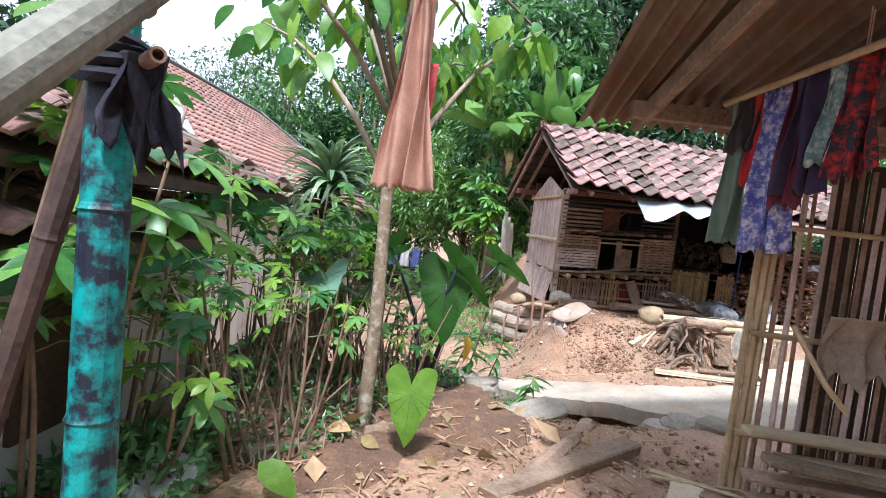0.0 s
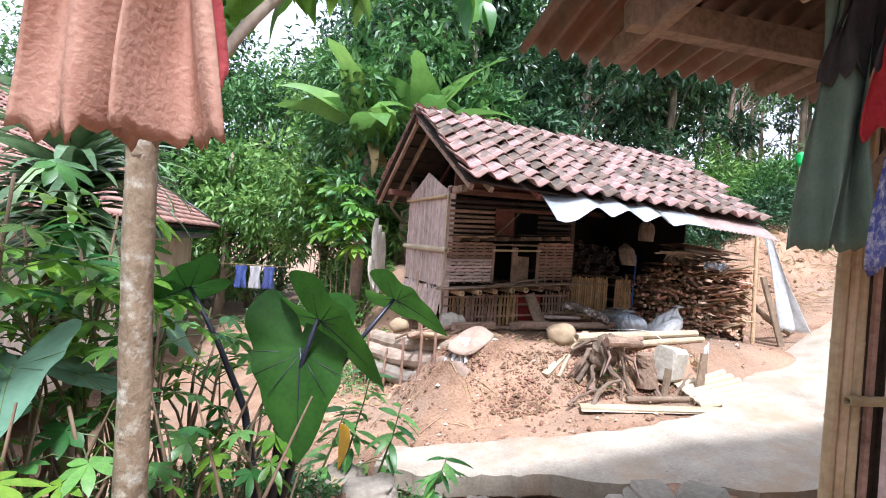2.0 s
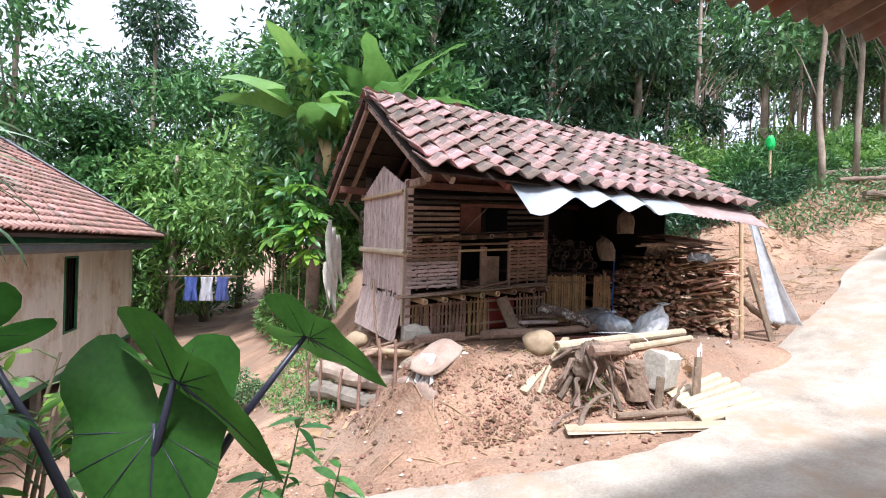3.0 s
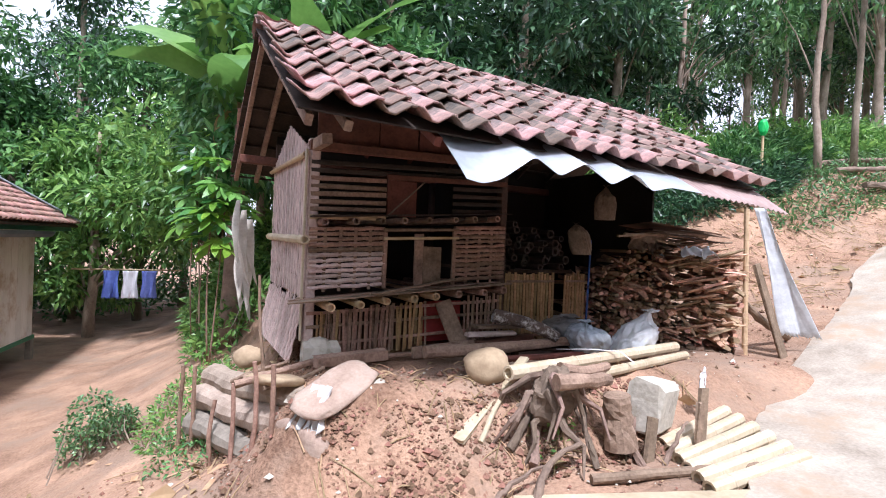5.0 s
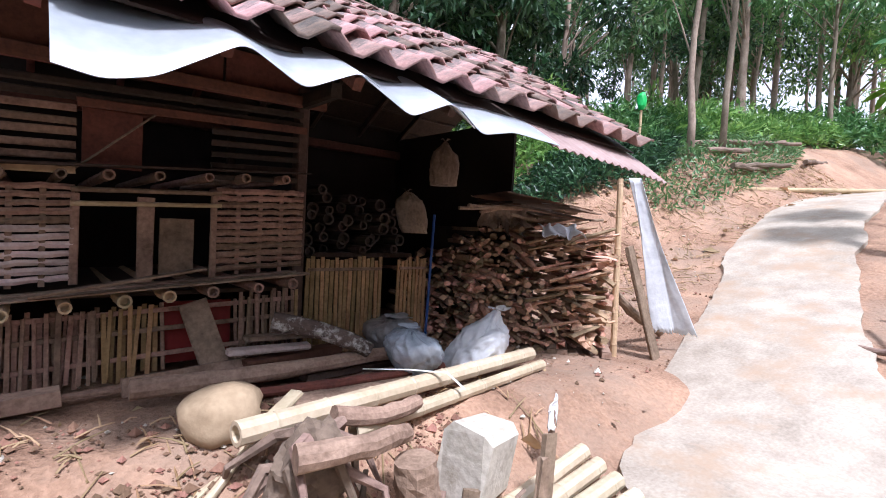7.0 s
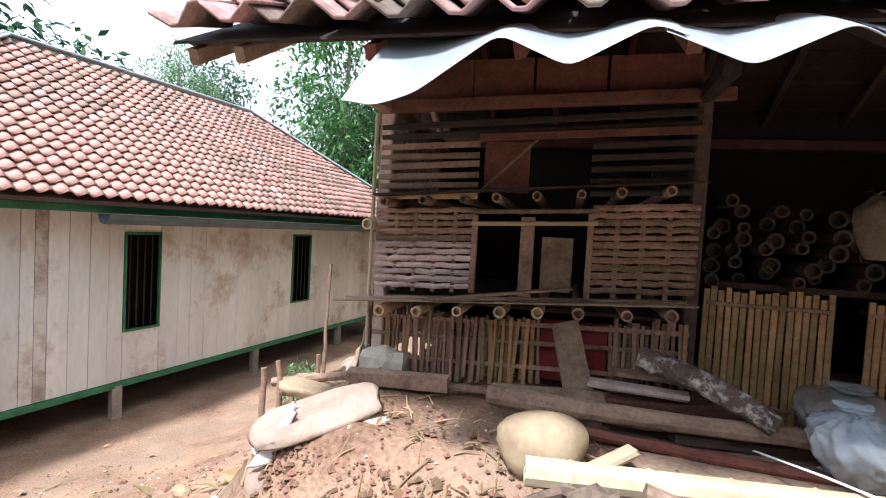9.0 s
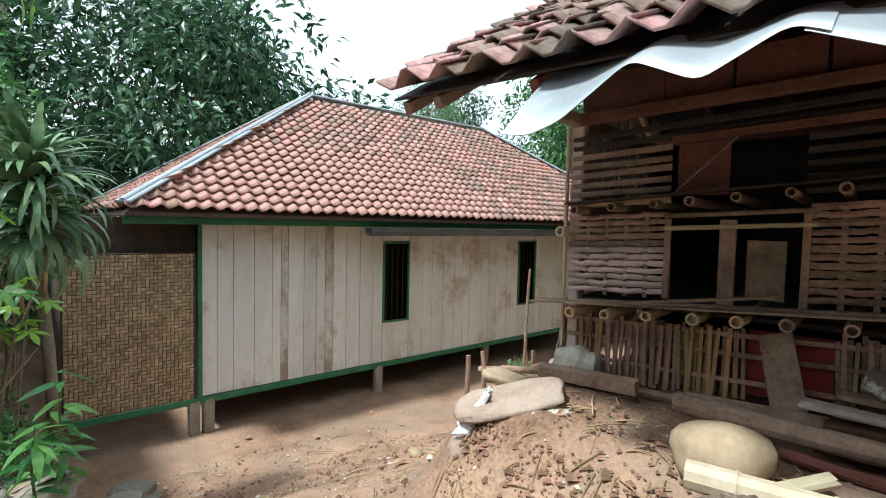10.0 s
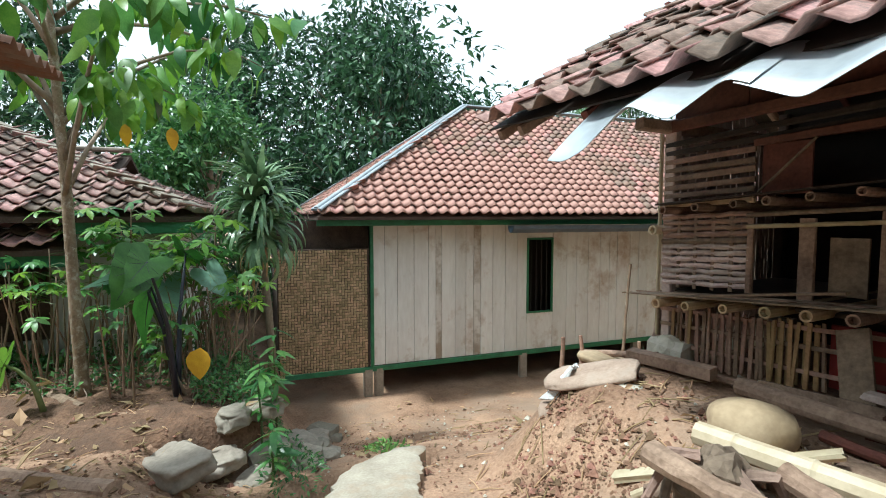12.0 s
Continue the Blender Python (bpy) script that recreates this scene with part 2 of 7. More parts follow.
def block(shape, size, m=None, chamfer=0.006, jitter=0.0, rng=None):
    """A box with chamfered long edges, centred, x long."""
    lx, ly, lz = (q / 2 for q in size)
    c = min(chamfer, ly * 0.6, lz * 0.6)
    prof = [(ly - c, -lz), (ly, -lz + c), (ly, lz - c), (ly - c, lz), (-ly + c, lz), (-ly, lz - c), (-ly, -lz + c), (-ly + c, -lz)]
    v = [(sx, y, z) for sx in (-lx, lx) for y, z in prof]
    v = np.array(v)
    if jitter and rng is not None:
        v = v + rng.uniform(-jitter, jitter, v.shape)
    f = [(j, (j + 1) % 8, 8 + (j + 1) % 8, 8 + j) for j in range(8)] + [tuple(range(7, -1, -1)), tuple(range(8, 16))]
    if m is not None:
        mm = np.array(m)
        v = v @ mm[:3, :3].T + mm[:3, 3]
    return shape.add(v, f)


def beam(shape, a, b, wide, thick, chamfer=0.006, jitter=0.0, rng=None, up=(0, 0, 1)):
    """A sawn length of timber from a to b; wide is level, thick is along up."""
    a, b = Vector(a), Vector(b)
    x = (b - a).normalized()
    y = Vector(up).cross(x)
    if y.length < 1e-4:
        y = Vector((0, 1, 0))
    y.normalize()
    z = x.cross(y)
    m = Matrix((x, y, z)).transposed().to_4x4()
    m.translation = (a + b) / 2
    return block(shape, ((b - a).length, wide, thick), m, chamfer, jitter, rng)


def boulder(shape, centre, radii, seed=0, rough=0.25, detail=3, flat=0.0):
    bm = bmesh.new()
    bmesh.ops.create_icosphere(bm, subdivisions=detail, radius=1.0)
    off = Vector((seed * 3.7, seed * 1.3, seed * 2.1))
    v = []
    for q in bm.verts:
        k = 1 + rough * (noise.noise(q.co * 1.2 + off) + 0.4 * noise.noise(q.co * 3.1 + off))
        p = q.co * k
        v.append((p.x, p.y, max(p.z, -1 + flat)))
    f = [tuple(x.index for x in q.verts) for q in bm.faces]
    bm.free()
    return shape.add(np.array(v) * radii + centre, f)


def leaves(shape, centres, outward, length, width, rng, droop=0.3, spread=0.7):
    """Many folded leaves: each a pointed blade of four faces, turned roughly along outward."""
    c = np.asarray(centres, float)
    k = len(c)
    d = np.asarray(outward, float) + rng.normal(0, spread, (k, 3))
    d[:, 2] -= droop
    d /= np.linalg.norm(d, axis=1)[:, None] + 1e-9
    up = np.tile([0, 0, 1.0], (k, 1)) + rng.normal(0, 0.5, (k, 3))
    side = np.cross(d, up)
    side /= np.linalg.norm(side, axis=1)[:, None] + 1e-9
    nrm = np.cross(side, d)
    ln = (length * rng.uniform(0.6, 1.25, k))[:, None]
    wd = (width * rng.uniform(0.7, 1.2, k))[:, None]
    base, mid, tip = c, c + d * ln * 0.45 - nrm * ln * 0.02, c + d * ln - nrm * ln * 0.14
    left = c + d * ln * 0.42 + side * wd * 0.5 + nrm * wd * 0.12
    right = c + d * ln * 0.42 - side * wd * 0.5 + nrm * wd * 0.12
    v = np.stack([base, left, tip, right, mid], axis=1).reshape(-1, 3)
    i = np.arange(k) * 5
    f = np.stack([i, i + 4, i + 1, i + 1, i + 4, i + 2, i, i + 3, i + 4, i + 3, i + 2, i + 4], axis=1).reshape(-1, 3)
    return shape.add(v, f.tolist())


def ss(a, b, t):
    """Smooth step from 0 at a to 1 at b."""
    t = np.clip((np.asarray(t, float) - a) / (b - a), 0.0, 1.0)
    return t * t * (3 - 2 * t)


LANE_X = [-60, -3.6, -2.5, -1.5, -0.4, 0.3, 1.0, 2.0, 3.5, 5.0, 6.3, 7.5, 9.2, 11.4, 14.0, 22.0, 60.0]
LANE_Z = [-1.5, -1.5, -1.5, -1.36, -0.95, -0.62, -0.37, -0.18, 0.08, 0.2, 0.33, 0.66, 1.1, 1.8, 2.5, 3.6, 6.0]


def lane_height(x):
    return np.interp(x, LANE_X, LANE_Z)


def ground_height(x, y):
    """Height of the bare earth."""
    x, y = np.asarray(x, float), np.asarray(y, float)
    z = lane_height(x)
    garden = 0.04 - 1.1 * ss(-1.6, -4.0, x) + 0.0 * y
    dip = 0.75 * ss(0.45, 0.95, x) * ss(3.0, 2.5, x)
    z = z + (np.maximum(z, garden) - z) * ss(5.75, 4.95, y + dip)
    hut = np.maximum(0.56, z)
    z = z + (hut - z) * ss(6.75, 7.55, y) * ss(7.4, 6.3, x) * ss(1.1, 2.0, x)
    z = z + 0.22 * np.maximum(y - 10.6, 0) * ss(0.2, 2.5, x) * ss(26, 11, y)
    z = z + 1.0 * ss(9.3, 11.5, y) * ss(7.0, 10.0, x)
    # the ditch that the slab bridges
    front = np.interp(x, [0.9, 1.45, 2.0, 2.6], [6.3, 5.86, 5.57, 5.44]) - y
    ditch = ss(0.62, 0.22, front) * ss(-0.46, -0.36, front) * ss(0.75, 1.1, x) * ss(2.65, 2.3, x)
    return z + (lane_height(x) - 0.75 - z) * ditch


def on_ground(x, y):
    return float(ground_height(x, y))


# ---------------------------------------------------------------- ground, road, ditch
def build_ground():
    fine_x = np.arange(-6, 9.001, 0.09)
    fine_y = np.arange(-2.5, 12.001, 0.09)
    xs = np.unique(np.concatenate([[-400, -200, -100, -60, -40, -30, -24, -18, -14, -11, -9, -7.5], fine_x, np.arange(9.5, 20, 0.5), [22, 26, 32, 40, 60, 100, 200, 400]]))
    ys = np.unique(np.concatenate([[-400, -200, -80, -40, -20, -10, -6, -4], fine_y, np.arange(12.5, 24, 0.5), [26, 30, 36, 45, 60, 100, 200, 400]]))
    gx, gy = np.meshgrid(xs, ys, indexing="ij")
    z = ground_height(gx, gy)
    near = ss(14, 8, np.abs(gx - 2)) * ss(14, 8, np.abs(gy - 5))
    lump = np.array([[noise.noise((a * 1.7, b * 1.7, 0)) * 0.03 + noise.noise((a * 6, b * 6, 3)) * 0.012 if w > 0 else 0 for a, b, w in zip(ra, rb, rw)] for ra, rb, rw in zip(gx, gy, near)])
    crumb = np.array([[abs(noise.noise((a * 13, b * 13, 7))) * 0.05 if w > 0 else 0 for a, b, w in zip(ra, rb, rw)] for ra, rb, rw in zip(gx, gy, near)])
    bank = ss(6.6, 6.9, gy) * ss(7.7, 7.4, gy) * ss(1.4, 2.0, gx) * ss(5.2, 4.6, gx)
    z = z + lump * near + crumb * bank
    n, m = gx.shape
    f = [(i * m + j, (i + 1) * m + j, (i + 1) * m + j + 1, i * m + j + 1) for i in range(n - 1) for j in range(m - 1)]
    s = Shape().add(np.stack([gx, gy, z], axis=-1).reshape(-1, 3), f)
    solid("ground", s, EARTH, "bare reddish-brown earth with trodden dirt and crumbs", "ground", kind="structure", smooth=True)


ROAD = [(0.9, 6.45, 0.16), (1.5, 6.05, 0.30), (2.2, 5.80, 0.36), (2.9, 5.45, 0.48), (3.6, 5.25, 0.68), (4.5, 5.25, 0.80), (5.3, 5.70, 0.84), (6.2, 6.40, 0.80), (7.4, 7.0, 0.68), (8.8, 7.55, 0.64), (10.4, 8.2, 0.7), (12.2, 8.75, 0.75), (14.5, 9.2, 0.8), (18, 9.6, 0.8)]


def build_road():
    s = Shape()
    rng = np.random.default_rng(4)
    c = np.array(ROAD)
    t = np.linspace(0, len(c) - 1, 160)
    x, y, w = (np.interp(t, np.arange(len(c)), c[:, i]) for i in range(3))
    dx, dy = np.gradient(x), np.gradient(y)
    k = np.hypot(dx, dy)
    nx, ny = -dy / k, dx / k
    cols = np.linspace(-1, 1, 17)
    rows = []
    jag_a, jag_b = (np.convolve(rng.normal(0, 0.035, 164), np.ones(5) / 3, "valid") for _ in range(2))
    for i in range(160):
        wl, wr = w[i] + jag_a[i], w[i] + jag_b[i]
        px = x[i] + nx[i] * np.where(cols > 0, cols * wl, cols * wr)
        py = y[i] + ny[i] * np.where(cols > 0, cols * wl, cols * wr)
        pz = lane_height(px) + 0.075 + 0.012 * np.array([noise.noise((a * 2.2, b * 2.2, 5)) for a, b in zip(px, py)])
        pz = pz - 0.02 * np.abs(cols) ** 6
        rows.append(np.stack([px, py, pz], axis=1))
    top = np.array(rows)
    low = top[:, [0, -1]] - [0, 0, 0.17]
    v = np.concatenate([top.reshape(-1, 3), low.reshape(-1, 3)])
    f = [(i * 17 + j, (i + 1) * 17 + j, (i + 1) * 17 + j + 1, i * 17 + j + 1) for i in range(159) for j in range(16)]
    o = 160 * 17
    for i in range(159):
        f.append((i * 17, o + i * 2, o + i * 2 + 2, (i + 1) * 17))
        f.append((i * 17 + 16, (i + 1) * 17 + 16, o + i * 2 + 3, o + i * 2 + 1))
    f.append((0, *range(1, 17), o + 1, o))
    s.add(v, f)
    solid("road", s, CONCRETE, "pale worn concrete footpath with broken edges", "road", kind="structure")


def build_bed():
    """Dark loose soil of the garden bed, heaped over the trodden earth."""
    xs, ys = np.arange(-1.9, 1.3, 0.05), np.arange(2.3, 5.35, 0.05)
    gx, gy = np.meshgrid(xs, ys, indexing="ij")
    edge = ss(-1.9, -1.6, gx) * ss(2.3, 2.9, gy - 0.75 * np.maximum(gx + 0.5, 0)) * ss(5.35, 5.1, gy) * ss(1.28, 0.75, gx)
    lump = np.array([[0.05 * noise.noise((a * 2.3, b * 2.3, 1)) + 0.035 * abs(noise.noise((a * 9, b * 9, 2))) + 0.02 * noise.noise((a * 21, b * 21, 4)) for a, b in zip(ra, rb)] for ra, rb in zip(gx, gy)])
    z = ground_height(gx, gy) - 0.07 + (0.10 + lump) * edge
    n, m = gx.shape
    f = [(i * m + j, (i + 1) * m + j, (i + 1) * m + j + 1, i * m + j + 1) for i in range(n - 1) for j in range(m - 1)]
    soil = material("garden_soil", (0.07, 0.036, 0.02), (0.25, 0.14, 0.085), 5, 40, 0.95, 0.9, spots=(0.12, 0.07, 0.045), spot_scale=3, spot_at=0.52, bump_scale=0.03)
    solid("garden_bed", Shape().add(np.stack([gx, gy, z], axis=-1).reshape(-1, 3), f), soil, "dark brown loose garden soil under the shrubs", "soil", kind="structure", smooth=True)


build_ground()
build_bed()
build_road()

# ---------------------------------------------------------------- house with hip roof
HX, HY0, HY1, SILL, TOPZ = -3.6, 7.08, 18.4, -0.95, 1.6
EX, EY0, EY1, EZ = -3.0, 6.1, 19.3, 1.72
RX, RY0, RY1, RZ = -6.6, 10.1, 15.6, 4.36
BACK = RX * 2 - EX


def build_house():
    house = thing("house", "long whitewashed board house on short posts with green trim", "house")
    rng = np.random.default_rng(3)
    back = BACK + 0.6
    # walls near black: the room's shade behind the windows is painted on
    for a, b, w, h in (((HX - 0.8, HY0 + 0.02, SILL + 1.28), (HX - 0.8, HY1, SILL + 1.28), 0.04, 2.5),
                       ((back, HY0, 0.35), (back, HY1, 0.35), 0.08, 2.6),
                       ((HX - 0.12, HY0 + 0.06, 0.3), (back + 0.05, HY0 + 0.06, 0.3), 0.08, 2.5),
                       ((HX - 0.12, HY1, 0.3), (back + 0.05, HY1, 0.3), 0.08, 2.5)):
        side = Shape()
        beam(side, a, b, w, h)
        part("wall", side, SHADE_BOARD, house)
    floor = Shape()
    beam(floor, ((HX + back) / 2, HY0, SILL), ((HX + back) / 2, HY1, SILL), abs(HX - back), 0.06)
    part("floor", floor, DARK_WOOD, house)
    windows = [(10.22, 10.82), (13.95, 14.58)]
    y = HY0 + 0.03
    boards = []
    while y < HY1 - 0.05:
        w = rng.uniform(0.2, 0.34)
        stop = min(y + w, HY1)
        for a in (8.29, 8.41, 9.06, 9.21):
            if y < a < stop:
                stop = a
        for a, b in windows:
            if y < a < stop:
                stop = a
            if abs(y - a) < 1e-6:
                stop = b
        boards.append((y, stop))
        y = stop
    for a, b in boards:
        inside = any(abs(a - w0) < 1e-6 for w0, w1 in windows)
        spans = [(SILL, TOPZ)] if not inside else [(SILL, -0.22), (1.3, TOPZ)]
        for z0, z1 in spans:
            s = Shape()
            off = rng.uniform(0, 0.006)
            beam(s, (HX + off, (a + b) / 2, z0), (HX + off, (a + b) / 2, z1), 0.022, (b - a) - 0.007, 0.003, up=(0, 1, 0))
            part("board", s, STAINED_BOARD if a < 9.13 < b or a < 8.35 < b else WHITE_BOARD, house)
    for w0, w1 in windows:
        win = Shape()
        for p, q in (((w0, -0.2), (w1, -0.2)), ((w0, 1.28), (w1, 1.28))):
            beam(win, (HX + 0.012, p[0], p[1]), (HX + 0.012, q[0], q[1]), 0.05, 0.035)
        for yy in (w0 + 0.018, w1 - 0.018):
            beam(win, (HX + 0.012, yy, -0.2), (HX + 0.012, yy, 1.28), 0.05, 0.035, up=(0, 1, 0))
        wf = part("window", win, GREEN_PAINT, house, "green-painted open window frame")
        # bars near black too, sinking into the painted window shade
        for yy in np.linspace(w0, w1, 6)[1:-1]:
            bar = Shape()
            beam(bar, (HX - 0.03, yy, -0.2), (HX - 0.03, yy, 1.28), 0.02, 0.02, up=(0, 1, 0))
            part("window_bar", bar, SHADE_BOARD, wf)
    s = Shape()
    beam(s, (HX + 0.03, HY0 - 1.5, SILL - 0.06), (HX + 0.03, HY1, SILL - 0.03), 0.06, 0.085)
    part("sill_beam", s, GREEN_PAINT, house, "green-painted sill beam")
    s = Shape()
    beam(s, (HX + 0.03, HY0, SILL - 0.03), (HX + 0.03, HY0, TOPZ), 0.06, 0.06, up=(0, 1, 0))
    part("corner_post", s, GREEN_PAINT, house, "green-painted corner post")
    s = Shape()
    beam(s, (EX - 0.16, EY0, EZ - 0.10), (EX - 0.16, EY1, EZ - 0.10), 0.03, 0.10)
    part("fascia", s, GREEN_PAINT, house, "dark green fascia board")
    for yy in (7.0, 7.2, 10.15, 12.95, 15.8, 18.3):
        s = Shape()
        z0 = on_ground(HX, yy)
        beam(s, (HX, yy, z0 - 0.05), (HX, yy, SILL - 0.06), 0.13, 0.15, 0.02, 0.008, rng, up=(0, 1, 0))
        part("post", s, STONE, house, "short stone foundation post")
    # gutter of bent tin under the eave
    s = Shape()
    t = np.linspace(math.pi, 2 * math.pi, 7)
    pts = []
    for yy in np.linspace(9.55, 17.5, 14):
        for r in (0.125, 0.117):
            pts += [(EX - 0.02 + r * math.cos(q), yy, EZ - 0.16 + r * 1.1 * math.sin(q)) for q in t]
    f = []
    for i in range(13):
        for r in (0, 1):
            for j in range(6):
                a = i * 14 + r * 7 + j
                f.append((a, a + 1, a + 15, a + 14))
    s.add(np.array(pts), f)
    part("gutter", s, material("dull_tin", (0.06, 0.075, 0.095), (0.13, 0.155, 0.185), 3, 20, 0.6, 0.15), house, "bent dull blue-grey tin gutter")
    # roof deck below the tiles
    s = Shape()
    v = [(EX, EY0, EZ), (EX, EY1, EZ), (BACK, EY1, EZ), (BACK, EY0, EZ), (RX, RY0, RZ), (RX, RY1, RZ)]
    v = np.array(v + [(a, b, c - 0.05) for a, b, c in v])
    s.add(v, [(0, 1, 5, 4), (1, 2, 5), (2, 3, 4, 5), (3, 0, 4), (7, 6, 10, 11), (8, 7, 11), (9, 8, 11, 10), (6, 9, 10), (1, 0, 6, 7), (0, 3, 9, 6), (2, 1, 7, 8), (3, 2, 8, 9)])
    roof = part("roof", s, DARK_WOOD, house)
    for a, b in (((RX, RY0, RZ + 0.12), (RX, RY1, RZ + 0.12)), ((EX - 0.02, EY0 - 0.02, EZ + 0.115), (RX, RY0, RZ + 0.13)), ((BACK, EY0, EZ + 0.115), (RX, RY0, RZ + 0.13)), ((EX, EY1, EZ + 0.115), (RX, RY1, RZ + 0.13))):
        a, b = Vector(a), Vector(b)
        caps = Shape()
        beam(caps, a, b, 0.22, 0.04, 0.02)
        beam(caps, a + Vector((0, 0, 0.025)), b + Vector((0, 0, 0.025)), 0.08, 0.05, 0.02)
        part("ridge_cap", caps, CAP_TIN, roof, "grey metal ridge cap")
    return house, roof


house, house_roof = build_house()


# ---------------------------------------------------------------- clay tiles
def tile_mesh(name, wide, long, mat, thick=0.016, cols=7):
    """One S-shaped clay tile: x across, y up the slope, its lower edge at y = 0, lying on z = 0."""
    u = np.linspace(0, 1, cols)
    prof = 0.035 * np.cos(u * 2 * math.pi + 0.5) + 0.037
    s = Shape()
    v = []
    for y, lift in ((0.0, 0.046), (0.5, 0.026), (1.0, 0.0)):
        for dz in (thick, 0.0):
            v += [((a - 0.5) * wide * 1.06, y * long, p * wide / 0.22 + lift + dz) for a, p in zip(u, prof)]
    f = []
    for r in range(2):
        for j in range(cols - 1):
            a = r * 2 * cols + j
            f.append((a, a + 1, a + 2 * cols + 1, a + 2 * cols))
            b = a + cols
            f.append((b + 2 * cols, b + 2 * cols + 1, b + 1, b))
    for j in range(cols - 1):
        f.append((cols + j, cols + j + 1, j + 1, j))
    for a, b in ((0, cols), (2 * cols, 3 * cols)):
        f.append((a, a + 2 * cols, b + 2 * cols, b))
        f.append((b + cols - 1, b + 3 * cols - 1, a + 3 * cols - 1, a + cols - 1))
    s.add(np.array(v), f)
    return s


def slope_frame(origin, along, up):
    """Matrix with x along the eave, y up the slope."""
    x, y = Vector(along).normalized(), Vector(up).normalized()
    z = x.cross(y).normalized()
    m = Matrix((x, z.cross(x), z)).transposed().to_4x4()
    m.translation = Vector(origin)
    return m


def lay_tiles(host, proto, mat, mat_field, frame_m, spots, rng, wobble, near):
    """Tiles at (across, up) spots: those called near as pieces of their own, the others joined."""
    me = proto.mesh("tile", mat, True)
    base = np.concatenate(proto.v)
    rest, pieces = Shape(), 0
    for (a, b) in spots:
        m = frame_m @ Matrix.Translation((a + rng.uniform(-wobble, wobble), b + rng.uniform(-wobble, wobble) * 1.3, rng.uniform(0, wobble * 0.5))) @ Euler((rng.normal(0, wobble * 2.2), rng.normal(0, wobble * 2.2), rng.normal(0, wobble * 3))).to_matrix().to_4x4()
        if near(a, b) and pieces < 300:
            ob = part("tile", me, mat, host)
            ob.matrix_basis = m
            pieces += 1
        else:
            mm = np.array(m)
            rest.add(base @ mm[:3, :3].T + mm[:3, 3], proto.f)
    if rest.n:
        ob = part("tile_field", rest, mat_field, host, "", True)
        ob["kind"] = "stuff"


# ---------------------------------------------------------------- bamboo hut
HUT = pose(1.88, 8.36, 0, 0, 0, 8.5)
RIDGE_V, EAVE_V, BACK_V = 0.5, -1.5, 2.45
U0, U1 = -0.45, 4.72


def roof_z(u, v):
    """Height of the roof's upper face: the ridge sags towards its far end."""
    ridge = 3.54 - 0.014 * (u - U0)
    if v <= RIDGE_V:
        return ridge - (RIDGE_V - v) * 0.592
    return ridge - (v - RIDGE_V) * 0.58


def far_u(v):
    """Where the roof's far edge runs, which is cut aslant."""
    return min(4.72, 4.18 + (v + 1.5) * 0.27)


